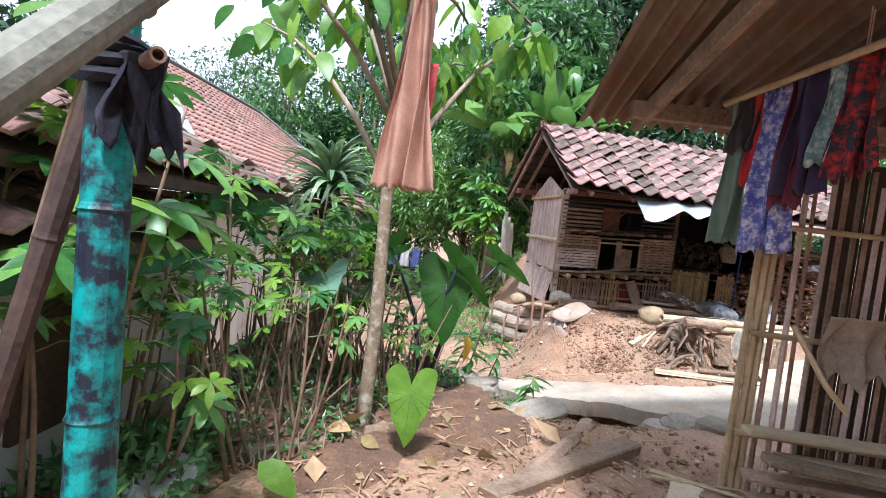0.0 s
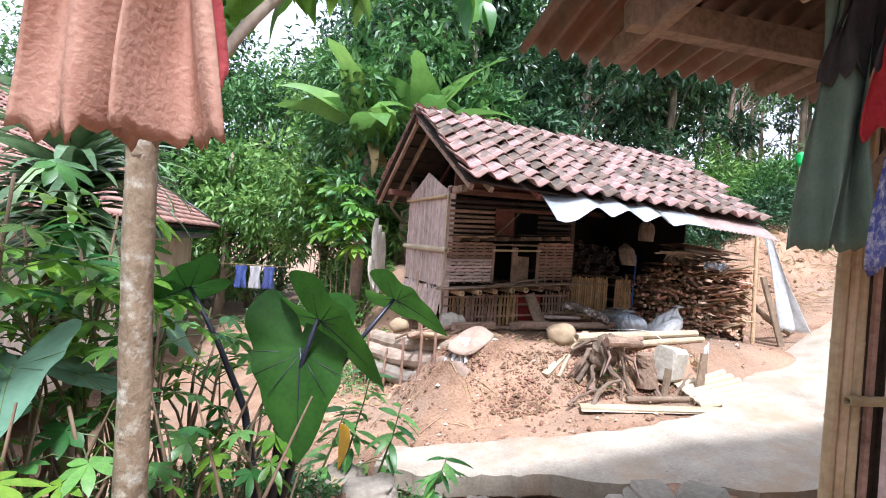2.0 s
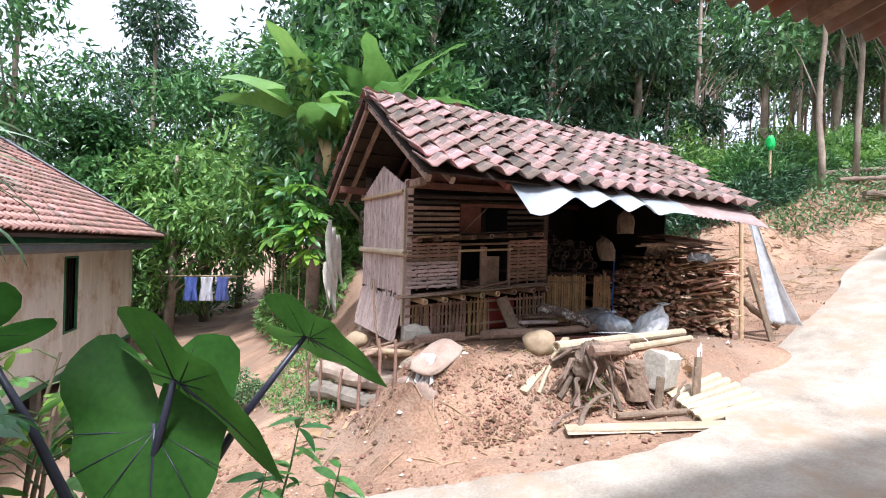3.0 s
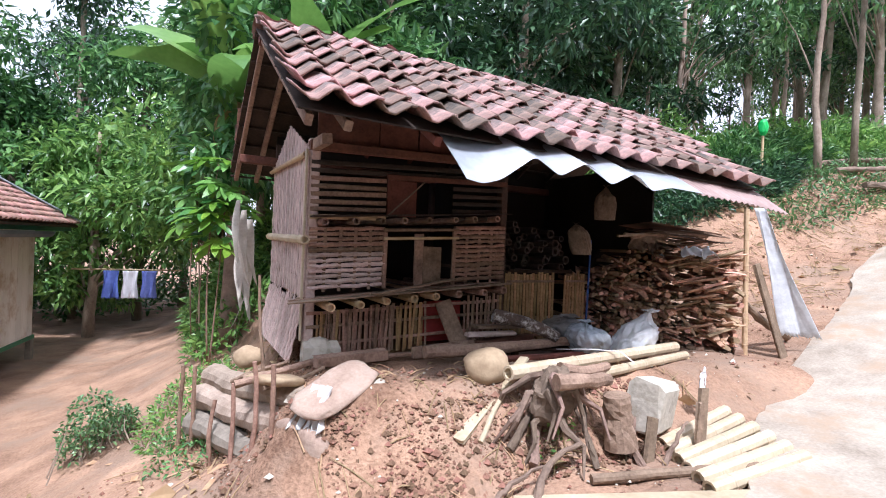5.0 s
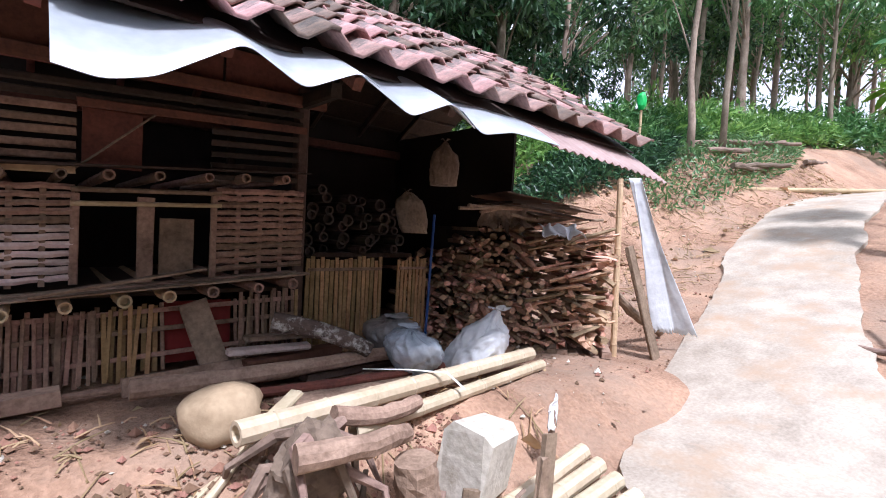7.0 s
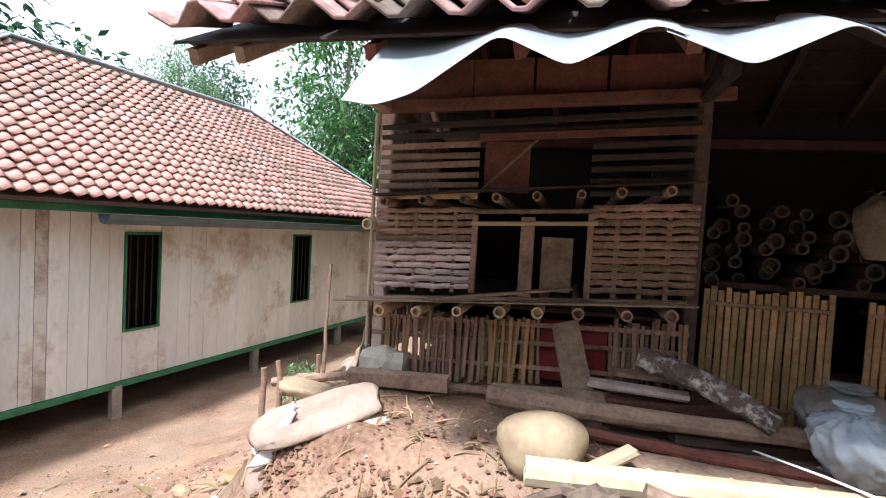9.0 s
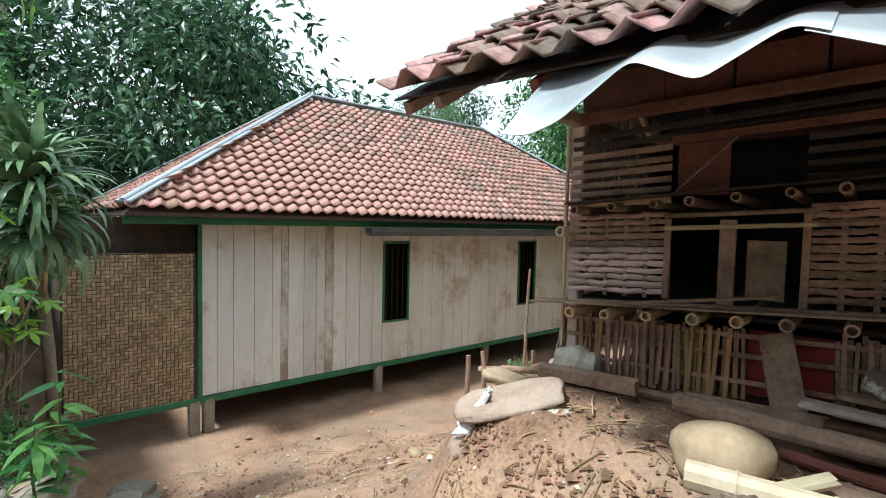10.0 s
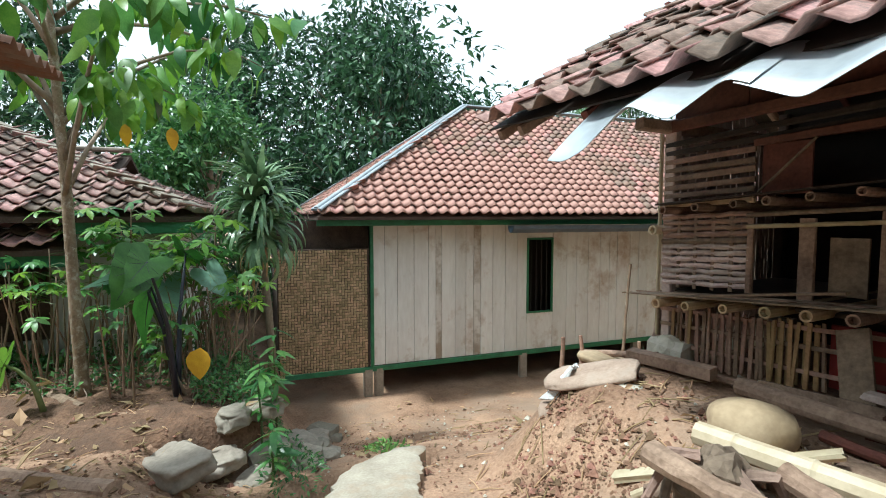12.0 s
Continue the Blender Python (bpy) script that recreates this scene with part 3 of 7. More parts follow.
def build_hut():
    hut = thing("hut", "old bamboo-walled hut with a mossy clay tile roof", "hut", at=HUT)
    rng = np.random.default_rng(11)
    # frame posts and beams
    for u, v, z1 in ((0.03, 0.03, 2.5), (2.05, 0.03, 2.6), (0.03, 1.66, 2.7), (4.6, 1.66, 2.6), (2.05, 1.66, 2.6)):
        s = Shape()
        beam(s, (u, v, 0.6), (u, v, z1), 0.09, 0.09, 0.012, 0.004, rng, up=(0, 1, 0))
        # posts beyond the front left one are dark, painting in inner shade
        part("post", s, GREY_BAMBOO if v < 0.5 and u < 1 else DARK_WOOD, hut)
    for a, b, w, h in (((-0.02, -0.02, 2.44), (2.2, -0.02, 2.5), 0.08, 0.08), ((-0.4, 1.66, 2.5), (4.7, 1.66, 2.5), 0.09, 0.1), ((0.03, -0.38, 2.44), (0.03, 1.9, 2.44), 0.08, 0.09), ((2.05, -0.5, 2.5), (2.05, 1.8, 2.5), 0.08, 0.1), ((-0.4, RIDGE_V, 3.44), (4.68, RIDGE_V, 3.26), 0.08, 0.1)):
        s = Shape()
        beam(s, a, b, w, h, 0.012, 0.005, rng)
        # the beam beside the store is blackened for the shade there
        part("beam", s, WOOD if a[0] == 0.03 else SHADE_AND_DARK if a[0] > 1 else RED_WOOD, hut)
    # rafters, and battens seen from below
    for u in (-0.36, -0.12, 0.5, 1.1, 1.7, 2.3, 2.9, 3.5, 4.05):
        s = Shape()
        beam(s, (u, EAVE_V + 0.1, roof_z(u, EAVE_V + 0.1) - 0.09), (u, RIDGE_V, roof_z(u, RIDGE_V) - 0.09), 0.05, 0.07, 0.008, 0.004, rng)
        beam(s, (u, BACK_V - 0.05, roof_z(u, BACK_V - 0.05) - 0.09), (u, RIDGE_V, roof_z(u, RIDGE_V) - 0.09), 0.05, 0.07, 0.008, 0.004, rng)
        # rafters step darker inwards: shade under the roof painted in
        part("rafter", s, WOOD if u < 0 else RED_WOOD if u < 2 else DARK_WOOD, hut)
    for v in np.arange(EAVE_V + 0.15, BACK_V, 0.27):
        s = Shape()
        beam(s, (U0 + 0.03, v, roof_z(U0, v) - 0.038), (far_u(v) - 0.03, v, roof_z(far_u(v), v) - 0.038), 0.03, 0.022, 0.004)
        # battens blackened for the same painted roof shade
        part("batten", s, SHADE_AND_DARK, hut)
    # front wall: horizontal slats woven round uprights, with an opening
    WIN = (0.72, 1.43, 1.24, 1.66)
    rows = np.arange(1.2, 1.72, 0.047)
    for k, z in enumerate(rows):
        for u0, u1 in ((0.0, 0.70), (1.45, 2.06)):
            s = Shape()
            n = 15
            uu = np.linspace(u0, u1, n)
            wave = 0.012 * np.cos(uu * 2 * math.pi / 0.28 * 0.5 * 2 + math.pi * (k % 2))
            zz = z + (uu * 0.055) + rng.normal(0, 0.003, n)
            tube(s, np.stack([uu, -0.02 + wave, zz], 1), 0.021 + rng.uniform(-0.003, 0.003), 6)
            # slats darken upwards and to the right, shade put into the colour
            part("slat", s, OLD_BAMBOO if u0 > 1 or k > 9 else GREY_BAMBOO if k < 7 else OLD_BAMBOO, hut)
    for u in (0.14, 0.28, 0.42, 0.56, 1.6, 1.75, 1.9):
        s = Shape()
        beam(s, (u, -0.02, 1.16 + u * 0.05), (u, -0.02, 1.72 + u * 0.05), 0.03, 0.012, 0.003, up=(0, 1, 0))
        part("upright", s, OLD_BAMBOO, hut)
    # upper storey: wider spaced slats, blackened towards the eave to paint its shade
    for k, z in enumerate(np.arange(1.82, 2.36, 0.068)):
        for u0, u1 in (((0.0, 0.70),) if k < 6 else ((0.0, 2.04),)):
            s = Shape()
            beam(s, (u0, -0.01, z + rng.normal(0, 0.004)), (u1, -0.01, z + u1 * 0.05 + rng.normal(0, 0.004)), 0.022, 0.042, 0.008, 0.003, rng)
            part("slat", s, BAMBOO if k < 1 else OLD_BAMBOO if k < 6 else SHADE_AND_DARK, hut)
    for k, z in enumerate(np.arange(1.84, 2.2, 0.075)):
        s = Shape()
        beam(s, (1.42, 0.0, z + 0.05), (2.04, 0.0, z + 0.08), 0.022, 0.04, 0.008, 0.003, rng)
        # right-hand lattice blackened to stand in for deep shade
        part("slat", s, SHADE_AND_DARK, hut)
    s = Shape()
    block(s, (0.3, 0.02, 0.34), pose(0.88, 0.03, 2.05), 0.004)
    part("shutter", s, RED_WOOD, hut, "dull red wooden shutter")
    for z in (2.23, 2.42):
        s = Shape()
        beam(s, (0.7 if z < 2.3 else 0.0, -0.03, z), (2.06, -0.03, z + 0.06), 0.03, 0.05, 0.006, 0.003, rng)
        part("rail", s, RED_WOOD, hut)
    # boards under the eave
    for u0, u1 in ((0.05, 0.62), (0.63, 1.02), (1.04, 1.48), (1.5, 2.03)):
        s = Shape()
        block(s, (u1 - u0, 0.015, 0.28), pose((u0 + u1) / 2, 0.02, 2.62), 0.003)
        part("panel", s, RED_WOOD, hut)
    # window opening
    for a, b in (((0.70, 1.20), (0.70, 1.72)), ((1.44, 1.22), (1.44, 1.76)), ((1.05, 1.2), (1.05, 1.72))):
        s = Shape()
        beam(s, (a[0], -0.035, a[1]), (b[0], -0.035, b[1]), 0.04 if a[0] != 1.05 else 0.09, 0.03, 0.005, 0.003, rng, up=(0, 1, 0))
        part("window_post", s, OLD_BAMBOO, hut)
    s = Shape()
    block(s, (0.2, 0.02, 0.36), pose(1.24, 0.05, 1.42), 0.004)
    part("shutter", s, WOOD, hut)
    for z in (1.66, 1.74):
        s = Shape()
        culm(s, (0.68, -0.05, z), (1.48, -0.05, z + 0.04), 0.016)
        part("rail", s, BAMBOO if z < 1.7 else OLD_BAMBOO, hut)
    # two floors on bamboo joists with open ends
    for z0, reach, rad, us in ((1.05, -0.26, 0.036, (0.14, 0.4, 0.66, 0.92, 1.14, 1.4, 1.66, 1.92)), (1.77, -0.14, 0.03, (0.1, 0.38, 0.62, 0.84, 1.1, 1.36, 1.6, 1.86))):
        for u in us:
            s = Shape()
            culm(s, (u + rng.normal(0, 0.01), reach + rng.uniform(-0.04, 0.02), z0 + u * 0.075), (u, 1.6, z0 + u * 0.06), rad * rng.uniform(0.85, 1.1), 0.35)
            # upper and right-hand joists take darker bamboo as painted shade
            part("joist", s, (BAMBOO if z0 < 1.5 and u < 1.3 else OLD_BAMBOO), hut, "open bamboo culm end")
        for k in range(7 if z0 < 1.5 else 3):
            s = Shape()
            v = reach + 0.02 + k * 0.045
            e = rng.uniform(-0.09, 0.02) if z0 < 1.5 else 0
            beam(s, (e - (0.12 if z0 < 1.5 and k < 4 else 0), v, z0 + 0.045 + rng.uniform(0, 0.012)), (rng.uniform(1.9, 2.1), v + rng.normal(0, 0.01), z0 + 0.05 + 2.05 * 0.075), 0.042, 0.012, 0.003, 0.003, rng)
            # upper strips blackened like the slats above, for eave shade
            part("shelf_strip", s, WOOD if z0 < 1.5 else SHADE_AND_DARK, hut)
    s = Shape()
    beam(s, (0.5, -0.3, 1.17), (1.35, -0.22, 1.30), 0.07, 0.015, 0.003)
    part("loose_strip", s, OLD_BAMBOO, hut)
    s = Shape()
    beam(s, (0.7, -0.04, 1.86), (1.08, -0.05, 2.22), 0.02, 0.012, 0.003)
    part("loose_strip", s, WOOD, hut)
    s = Shape()
    block(s, (2.0, 1.6, 0.03), pose(1.03, 0.84, 1.12), 0.004)
    part("floor", s, DARK_WOOD, hut)
    # lower front: upright palings woven through rails
    u = 0.1
    while u < 2.05:
        if 1.17 < u < 1.58:
            u = 1.6
        s = Shape()
        w = rng.uniform(0.016, 0.028)
        lean = rng.normal(0, 0.012)
        beam(s, (u + lean, -0.03 + 0.014 * (-1) ** int(u * 40), 0.56 + rng.uniform(0, 0.06) + u * 0.03), (u, -0.03 + 0.014 * (-1) ** int(u * 40), 1.02 + u * 0.06 - rng.uniform(0, 0.05)), w, 0.012, 0.003, 0.003, rng, up=(0, 1, 0))
        part("paling", s, SCREEN if 0.82 < u < 1.15 or rng.random() < 0.1 else OLD_BAMBOO if u > 0.3 or rng.random() < 0.6 else SCREEN, hut)
        u += w * 0.9 + rng.uniform(0.0, 0.012)
    for z in (0.70, 0.86, 0.98):
        s = Shape()
        beam(s, (0.0, -0.03, z), (2.05, -0.03, z + 0.08), 0.012, 0.03, 0.003)
        part("rail", s, OLD_BAMBOO, hut)
    s = Shape()
    block(s, (0.42, 0.02, 0.4), pose(1.38, 0.05, 0.86), 0.004)
    part("panel", s, material("red_tarpaulin", (0.20, 0.012, 0.012), (0.30, 0.03, 0.025), 4, 30, 0.6, 0.15), hut, "red sheet")
    s = Shape()
    beam(s, (1.44, -0.24, 0.64), (1.32, -0.06, 1.07), 0.17, 0.025, 0.006, 0.006, rng, up=(0, 1, 0))
    part("leaning_board", s, WOOD, hut, "leaning weathered board")
    # gable wall of woven strips, on both storeys
    cols = 34
    for z0, z1, mat, out in ((1.12, 2.42, GREY_BAMBOO, 0.0), (0.55, 1.10, GREY_BAMBOO, 0.05)):
        for k in range(cols):
            v = 0.02 + k * 1.68 / cols
            s = Shape()
            n = 18
            zz = np.linspace(z0, z1 + (0.35 * (1 - abs(v - 0.85) / 0.85) if z0 > 1 else rng.uniform(-0.05, 0.06)), n)
            uu = -0.02 - out * (1 - (zz - z0) / (z1 - z0)) * 2.2 + 0.004 * np.cos(zz * 2 * math.pi / 0.13 + math.pi * (k % 2))
            vv = v + rng.normal(0, 0.003) + 0.0 * zz
            v8 = []
            for du, dv in ((-0.004, -0.023), (-0.004, 0.023), (0.004, 0.023), (0.004, -0.023)):
                v8.append(np.stack([uu + du, vv + dv, zz], 1))
            s.add(np.stack(v8, 1).reshape(-1, 3), ring_faces(n, 4))
            part("weave_strip", s, mat, hut)
    for z in (1.62, 2.36):
        s = Shape()
        culm(s, (-0.05, -0.1 if z < 2 else 0.0, z), (-0.05, 1.7, z + 0.02), 0.04 if z < 2 else 0.025)
        part("rail", s, PALE_BAMBOO if z < 2 else BAMBOO, hut)
    s = Shape()
    beam(s, (-0.045, -0.015, 0.75), (-0.045, -0.015, 2.4), 0.02, 0.035, 0.004, up=(0, 1, 0))
    part("corner_strip", s, PALE_BAMBOO, hut)
    # footing
    for u, v in ((0.12, -0.05), (0.06, 1.55)):
        s = Shape()
        m = np.array(pose(u, v, 0.60))
        boulder(s, (u, v, 0.62), (0.16, 0.13, 0.17), 5, 0.12, 2, 0.15)
        block(s, (0.30, 0.22, 0.30), Matrix(m), 0.05, 0.02, rng)
        part("footing", s, PALE_STONE, hut, "pale rough stone footing")
    # back and far walls, near black to paint in the store's shade
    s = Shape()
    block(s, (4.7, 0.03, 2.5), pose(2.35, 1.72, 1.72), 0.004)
    part("back_wall", s, SHADE_BOARD, hut)
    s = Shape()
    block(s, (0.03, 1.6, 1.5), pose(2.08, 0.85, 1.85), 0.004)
    part("partition", s, SHADE_BOARD, hut)
    # set inside the store as a dark sheet for its shade
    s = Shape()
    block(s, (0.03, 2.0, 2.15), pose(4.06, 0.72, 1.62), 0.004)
    part("shade_side_wall", s, SHADE_BOARD, hut)
    # roof boards below the tiles, so that no sky shows between them
    s = Shape()
    g = [(u, v) for v in (EAVE_V + 0.06, RIDGE_V, BACK_V - 0.06) for u in (U0 + 0.02, far_u(v) - 0.02)]
    vv = [(u, v, roof_z(u, v) - 0.012) for u, v in g] + [(u, v, roof_z(u, v) - 0.024) for u, v in g]
    s.add(np.array(vv), [(0, 1, 3, 2), (2, 3, 5, 4), (7, 6, 8, 9), (9, 8, 10, 11), (1, 0, 6, 7), (4, 5, 11, 10), (0, 2, 8, 6), (2, 4, 10, 8), (3, 1, 7, 9), (5, 3, 9, 11)])
    # underside blackened to paint in the shade below the tiles
    roof = part("roof", s, SHADE_AND_DARK, hut)
    s = Shape()
    n = 24
    for i in range(n):
        a = U0 + (U1 - U0) * i / n
        b = U0 + (U1 - U0) * (i + 1.06) / n
        za, zb = roof_z(a, RIDGE_V) + 0.05 + rng.normal(0, 0.006), roof_z(b, RIDGE_V) + 0.04
        t = np.linspace(0, math.pi, 7)
        ring = lambda u, z: np.stack([np.full(7, u), RIDGE_V + 0.13 * np.cos(t), z - 0.05 + 0.09 * np.sin(t)], 1)
        s.add(np.concatenate([ring(a, za), ring(b, zb)]), [(j, j + 1, j + 8, j + 7) for j in range(6)])
    part("ridge_tile", s, TILE_FIELD, roof, "clay ridge tiles", True)
    return hut, roof


hut, hut_roof = build_hut()


EDGE_U = [0.4, 0.54, 0.66, 0.80, 1.07, 1.29, 1.53, 1.79, 2.03, 2.23, 2.46, 2.80, 3.6, 4.1, 4.3]
EDGE_Z = [2.06, 2.04, 2.02, 2.06, 2.24, 2.13, 2.25, 2.13, 2.24, 2.11, 2.16, 2.15, 2.12, 2.08, 2.06]


def build_tin_eave():
    """The wavy zinc sheets that hang below the tiles of the front eave."""
    fine = np.linspace(0.4, 4.3, 400)
    edge = np.convolve(np.pad(np.interp(fine, EDGE_U, EDGE_Z), 7, "edge"), np.hanning(15) / np.hanning(15).sum(), "valid")
    for k, (u0, u1, mat, label) in enumerate(((0.54, 1.62, ZINC, "wavy bright zinc sheet hung under the tile eave"), (1.56, 2.18, ZINC, "bent bright zinc sheet hung under the tile eave"), (2.1, 2.86, ZINC, "bright zinc sheet hung under the tile eave"), (2.8, 4.2, RUST_PINK, "dull rusted tin sheet at the eave's far end"))):
        n, rows = 48, 7
        v = []
        for side in (0.0, -0.004):
            for r in range(rows):
                q = r / (rows - 1)
                for i in range(n):
                    u = u0 + (u1 - u0) * i / (n - 1)
                    low = float(np.interp(u, fine, edge)) - 0.012 * (k % 2)
                    high = roof_z(u, -1.15) - 0.035
                    z = high + (low - high) * (0.85 * q + 0.15 * q * q)
                    if k == 3:
                        z += 0.012 * math.sin(u * 2 * math.pi / 0.085) * q
                    v.append((u, -1.15 - 0.57 * q, z + side))
        f = ring_faces(rows, n, False)
        o = rows * n
        f += [tuple(reversed([x + o for x in q])) for q in ring_faces(rows, n, False)]
        f += [((rows - 1) * n + j, (rows - 1) * n + j + 1, o + (rows - 1) * n + j + 1, o + (rows - 1) * n + j) for j in range(n - 1)]
        ob = solid("tin_sheet", Shape().add(np.array(v), f), mat, label, "roof sheet", smooth=True)
        ob.matrix_world = HUT


build_tin_eave()

# ---------------------------------------------------------------- wood, stones and bags round the hut
MOTTLED = material("lichened_bark", (0.13, 0.085, 0.05), (0.36, 0.27, 0.18), 9, 60, 0.9, 0.9, stretch=(1, 1, 0.7), spots=(0.50, 0.46, 0.38), spot_scale=13, spot_at=0.57, bump_scale=0.012)
BARK_PALE = material("mottled_bark", (0.05, 0.035, 0.028), (0.13, 0.09, 0.07), 5, 40, 0.85, 0.4, spots=(0.62, 0.60, 0.55), spot_scale=9, spot_at=0.58)
PLASTIC_BAG = material("clouded_plastic", (0.62, 0.64, 0.66), (0.84, 0.86, 0.88), 5, 20, 0.3, 0.3, through_light=0.25, coat=0.3)
PLASTIC_BLUE = material("blue_grey_plastic", (0.34, 0.40, 0.47), (0.62, 0.68, 0.74), 6, 20, 0.25, 0.3, through_light=0.2, coat=0.4)
PLASTIC_GREY = material("grey_plastic", (0.16, 0.16, 0.16), (0.36, 0.35, 0.34), 6, 20, 0.3, 0.3, coat=0.3)
SACKING = material("beige_sacking", (0.26, 0.19, 0.14), (0.48, 0.38, 0.30), 8, 60, 0.9, 0.4, random_by="object", random_amount=0.15)
WHITE_CLOTH = material("white_cloth", (0.60, 0.60, 0.60), (0.80, 0.80, 0.80), 6, 50, 0.85, 0.3)
MUD = material("crumbling_soil", (0.12, 0.062, 0.038), (0.29, 0.165, 0.105), 8, 40, 0.95, 0.6, random_by="island", random_amount=0.4)
FLAT_STONE = material("brown_flat_stone", (0.25, 0.17, 0.125), (0.46, 0.345, 0.27), 4, 40, 0.9, 0.5, spots=(0.38, 0.30, 0.24), spot_scale=5, spot_at=0.6)
ROOT = material("root_wood", (0.12, 0.08, 0.06), (0.27, 0.19, 0.14), 7, 40, 0.9, 0.5, random_by="object", random_amount=0.3)


def hut_at(u, v, z):
    return HUT @ Vector((u, v, z))


def boxy(shape, k=0.6):
    """Pulls a rounded stone towards a block with blunt edges."""
    v = shape.v[-1]
    r = np.abs(v).max(axis=0)
    q = v / r
    shape.v[-1] = np.sign(q) * np.abs(q) ** k * r
    return shape


def log(name, label, a, b, r, mat, category="log", rough=0.08, seed=1, n=10, bend=0.02, taper=0.85):
    rng = np.random.default_rng(seed)
    a, b = np.array(a), np.array(b)
    k = np.linspace(0, 1, 9)[:, None]
    line = a + (b - a) * k + np.sin(k * 3.1) * rng.normal(0, bend, 3) + rng.normal(0, bend * 0.15, (9, 3))
    s = Shape()
    tube(s, line, r * (1 - (1 - taper) * k[:, 0]) * (1 + rng.normal(0, 0.03, 9)), n, rough=rough, rng=rng)
    return solid(name, s, mat, label, category, smooth=False)


def culm_thing(name, label, a, b, r, mat, group=""):
    s = Shape()
    culm(s, a, b, r)
    return solid(name, s, mat, label, "bamboo", group)


def plank(name, label, a, b, wide, thick, mat, seed=1, up=(0, 0, 1), category="plank", group=""):
    s = Shape()
    beam(s, a, b, wide, thick, 0.006, 0.008, np.random.default_rng(seed), up)
    return solid(name, s, mat, label, category, group)


def stone(name, label, centre, radii, mat, seed, rough=0.22, turn=0.0, tilt=(0, 0), detail=3, category="stone", flat=0.0, group=""):
    s = Shape()
    boulder(s, (0, 0, 0), radii, seed, rough, detail, flat)
    if category == "stone" and mat is not OCHRE_STONE or "flat" in name:
        boxy(s, 0.62)
        s.v[-1] = s.v[-1] * (1 + 0.10 * np.array([noise.noise(Vector(p) * 14) for p in s.v[-1]]))[:, None]
    ob = solid(name, s, mat, label, category, group, smooth=detail > 2)
    ob.matrix_world = pose(*centre, tilt[0], tilt[1], turn)
    return ob


def bag(name, label, centre, size, mat, seed, lean=(0.0, 0.0)):
    """A slumped filled bag: creased, flat-bottomed, with a gathered neck and two loose ears."""
    bm = bmesh.new()
    bmesh.ops.create_icosphere(bm, subdivisions=5, radius=1.0)
    off = Vector((seed * 2.3, seed * 4.1, seed))
    v = []
    for q in bm.verts:
        p = q.co
        bend = p + 0.35 * noise.noise_vector(p * 1.3 + off)
        crease = 0.20 * abs(noise.noise(Vector((bend.x * 2.1, bend.y * 2.1, bend.z * 1.1)) + off)) + 0.15 * abs(noise.noise(bend * 4.2 + off)) + 0.07 * abs(noise.noise(bend * 9.0 + off))
        k = 1.12 + 0.40 * noise.noise(p * 0.8 + off) - crease
        x, y, z = p.x * k, p.y * k, max(p.z * k, -0.55)
        neck = max(0.0, p.z - 0.55) / 0.45
        x, y = x * (1 - 0.72 * neck ** 0.8), y * (1 - 0.72 * neck ** 0.8)
        h = (z + 0.55) / 1.65
        v.append((x * size[0] + lean[0] * h, y * size[1] + lean[1] * h, h * size[2]))
    f = [tuple(x.index for x in q.verts) for q in bm.faces]
    bm.free()
    t = thing(name, label, "bag", at=pose(*centre, 0, 0, seed * 37))
    part("body", Shape().add(np.array(v), f), mat, t, "", True)
    top = max(v, key=lambda q: q[2])
    for k in (-1, 1):
        ear, rows = [], 7
        for r in range(rows):
            q = r / (rows - 1)
            wide = size[0] * (0.10 + 0.20 * math.sin(math.pi * q ** 0.8))
            for c in range(5):
                e = (c - 2) / 2
                ear.append((top[0] + k * size[0] * 0.38 * q + 0.2 * wide * noise.noise((q * 5, e * 2, seed)), top[1] + e * wide, top[2] - 0.02 + size[2] * (0.22 * q - 0.16 * q * q) + 0.3 * wide * noise.noise((q * 4 + k, e * 3, seed + 5))))
        part("ear", Shape().add(np.array(ear), ring_faces(rows, 5, False)), mat, t, "", True)
    return t


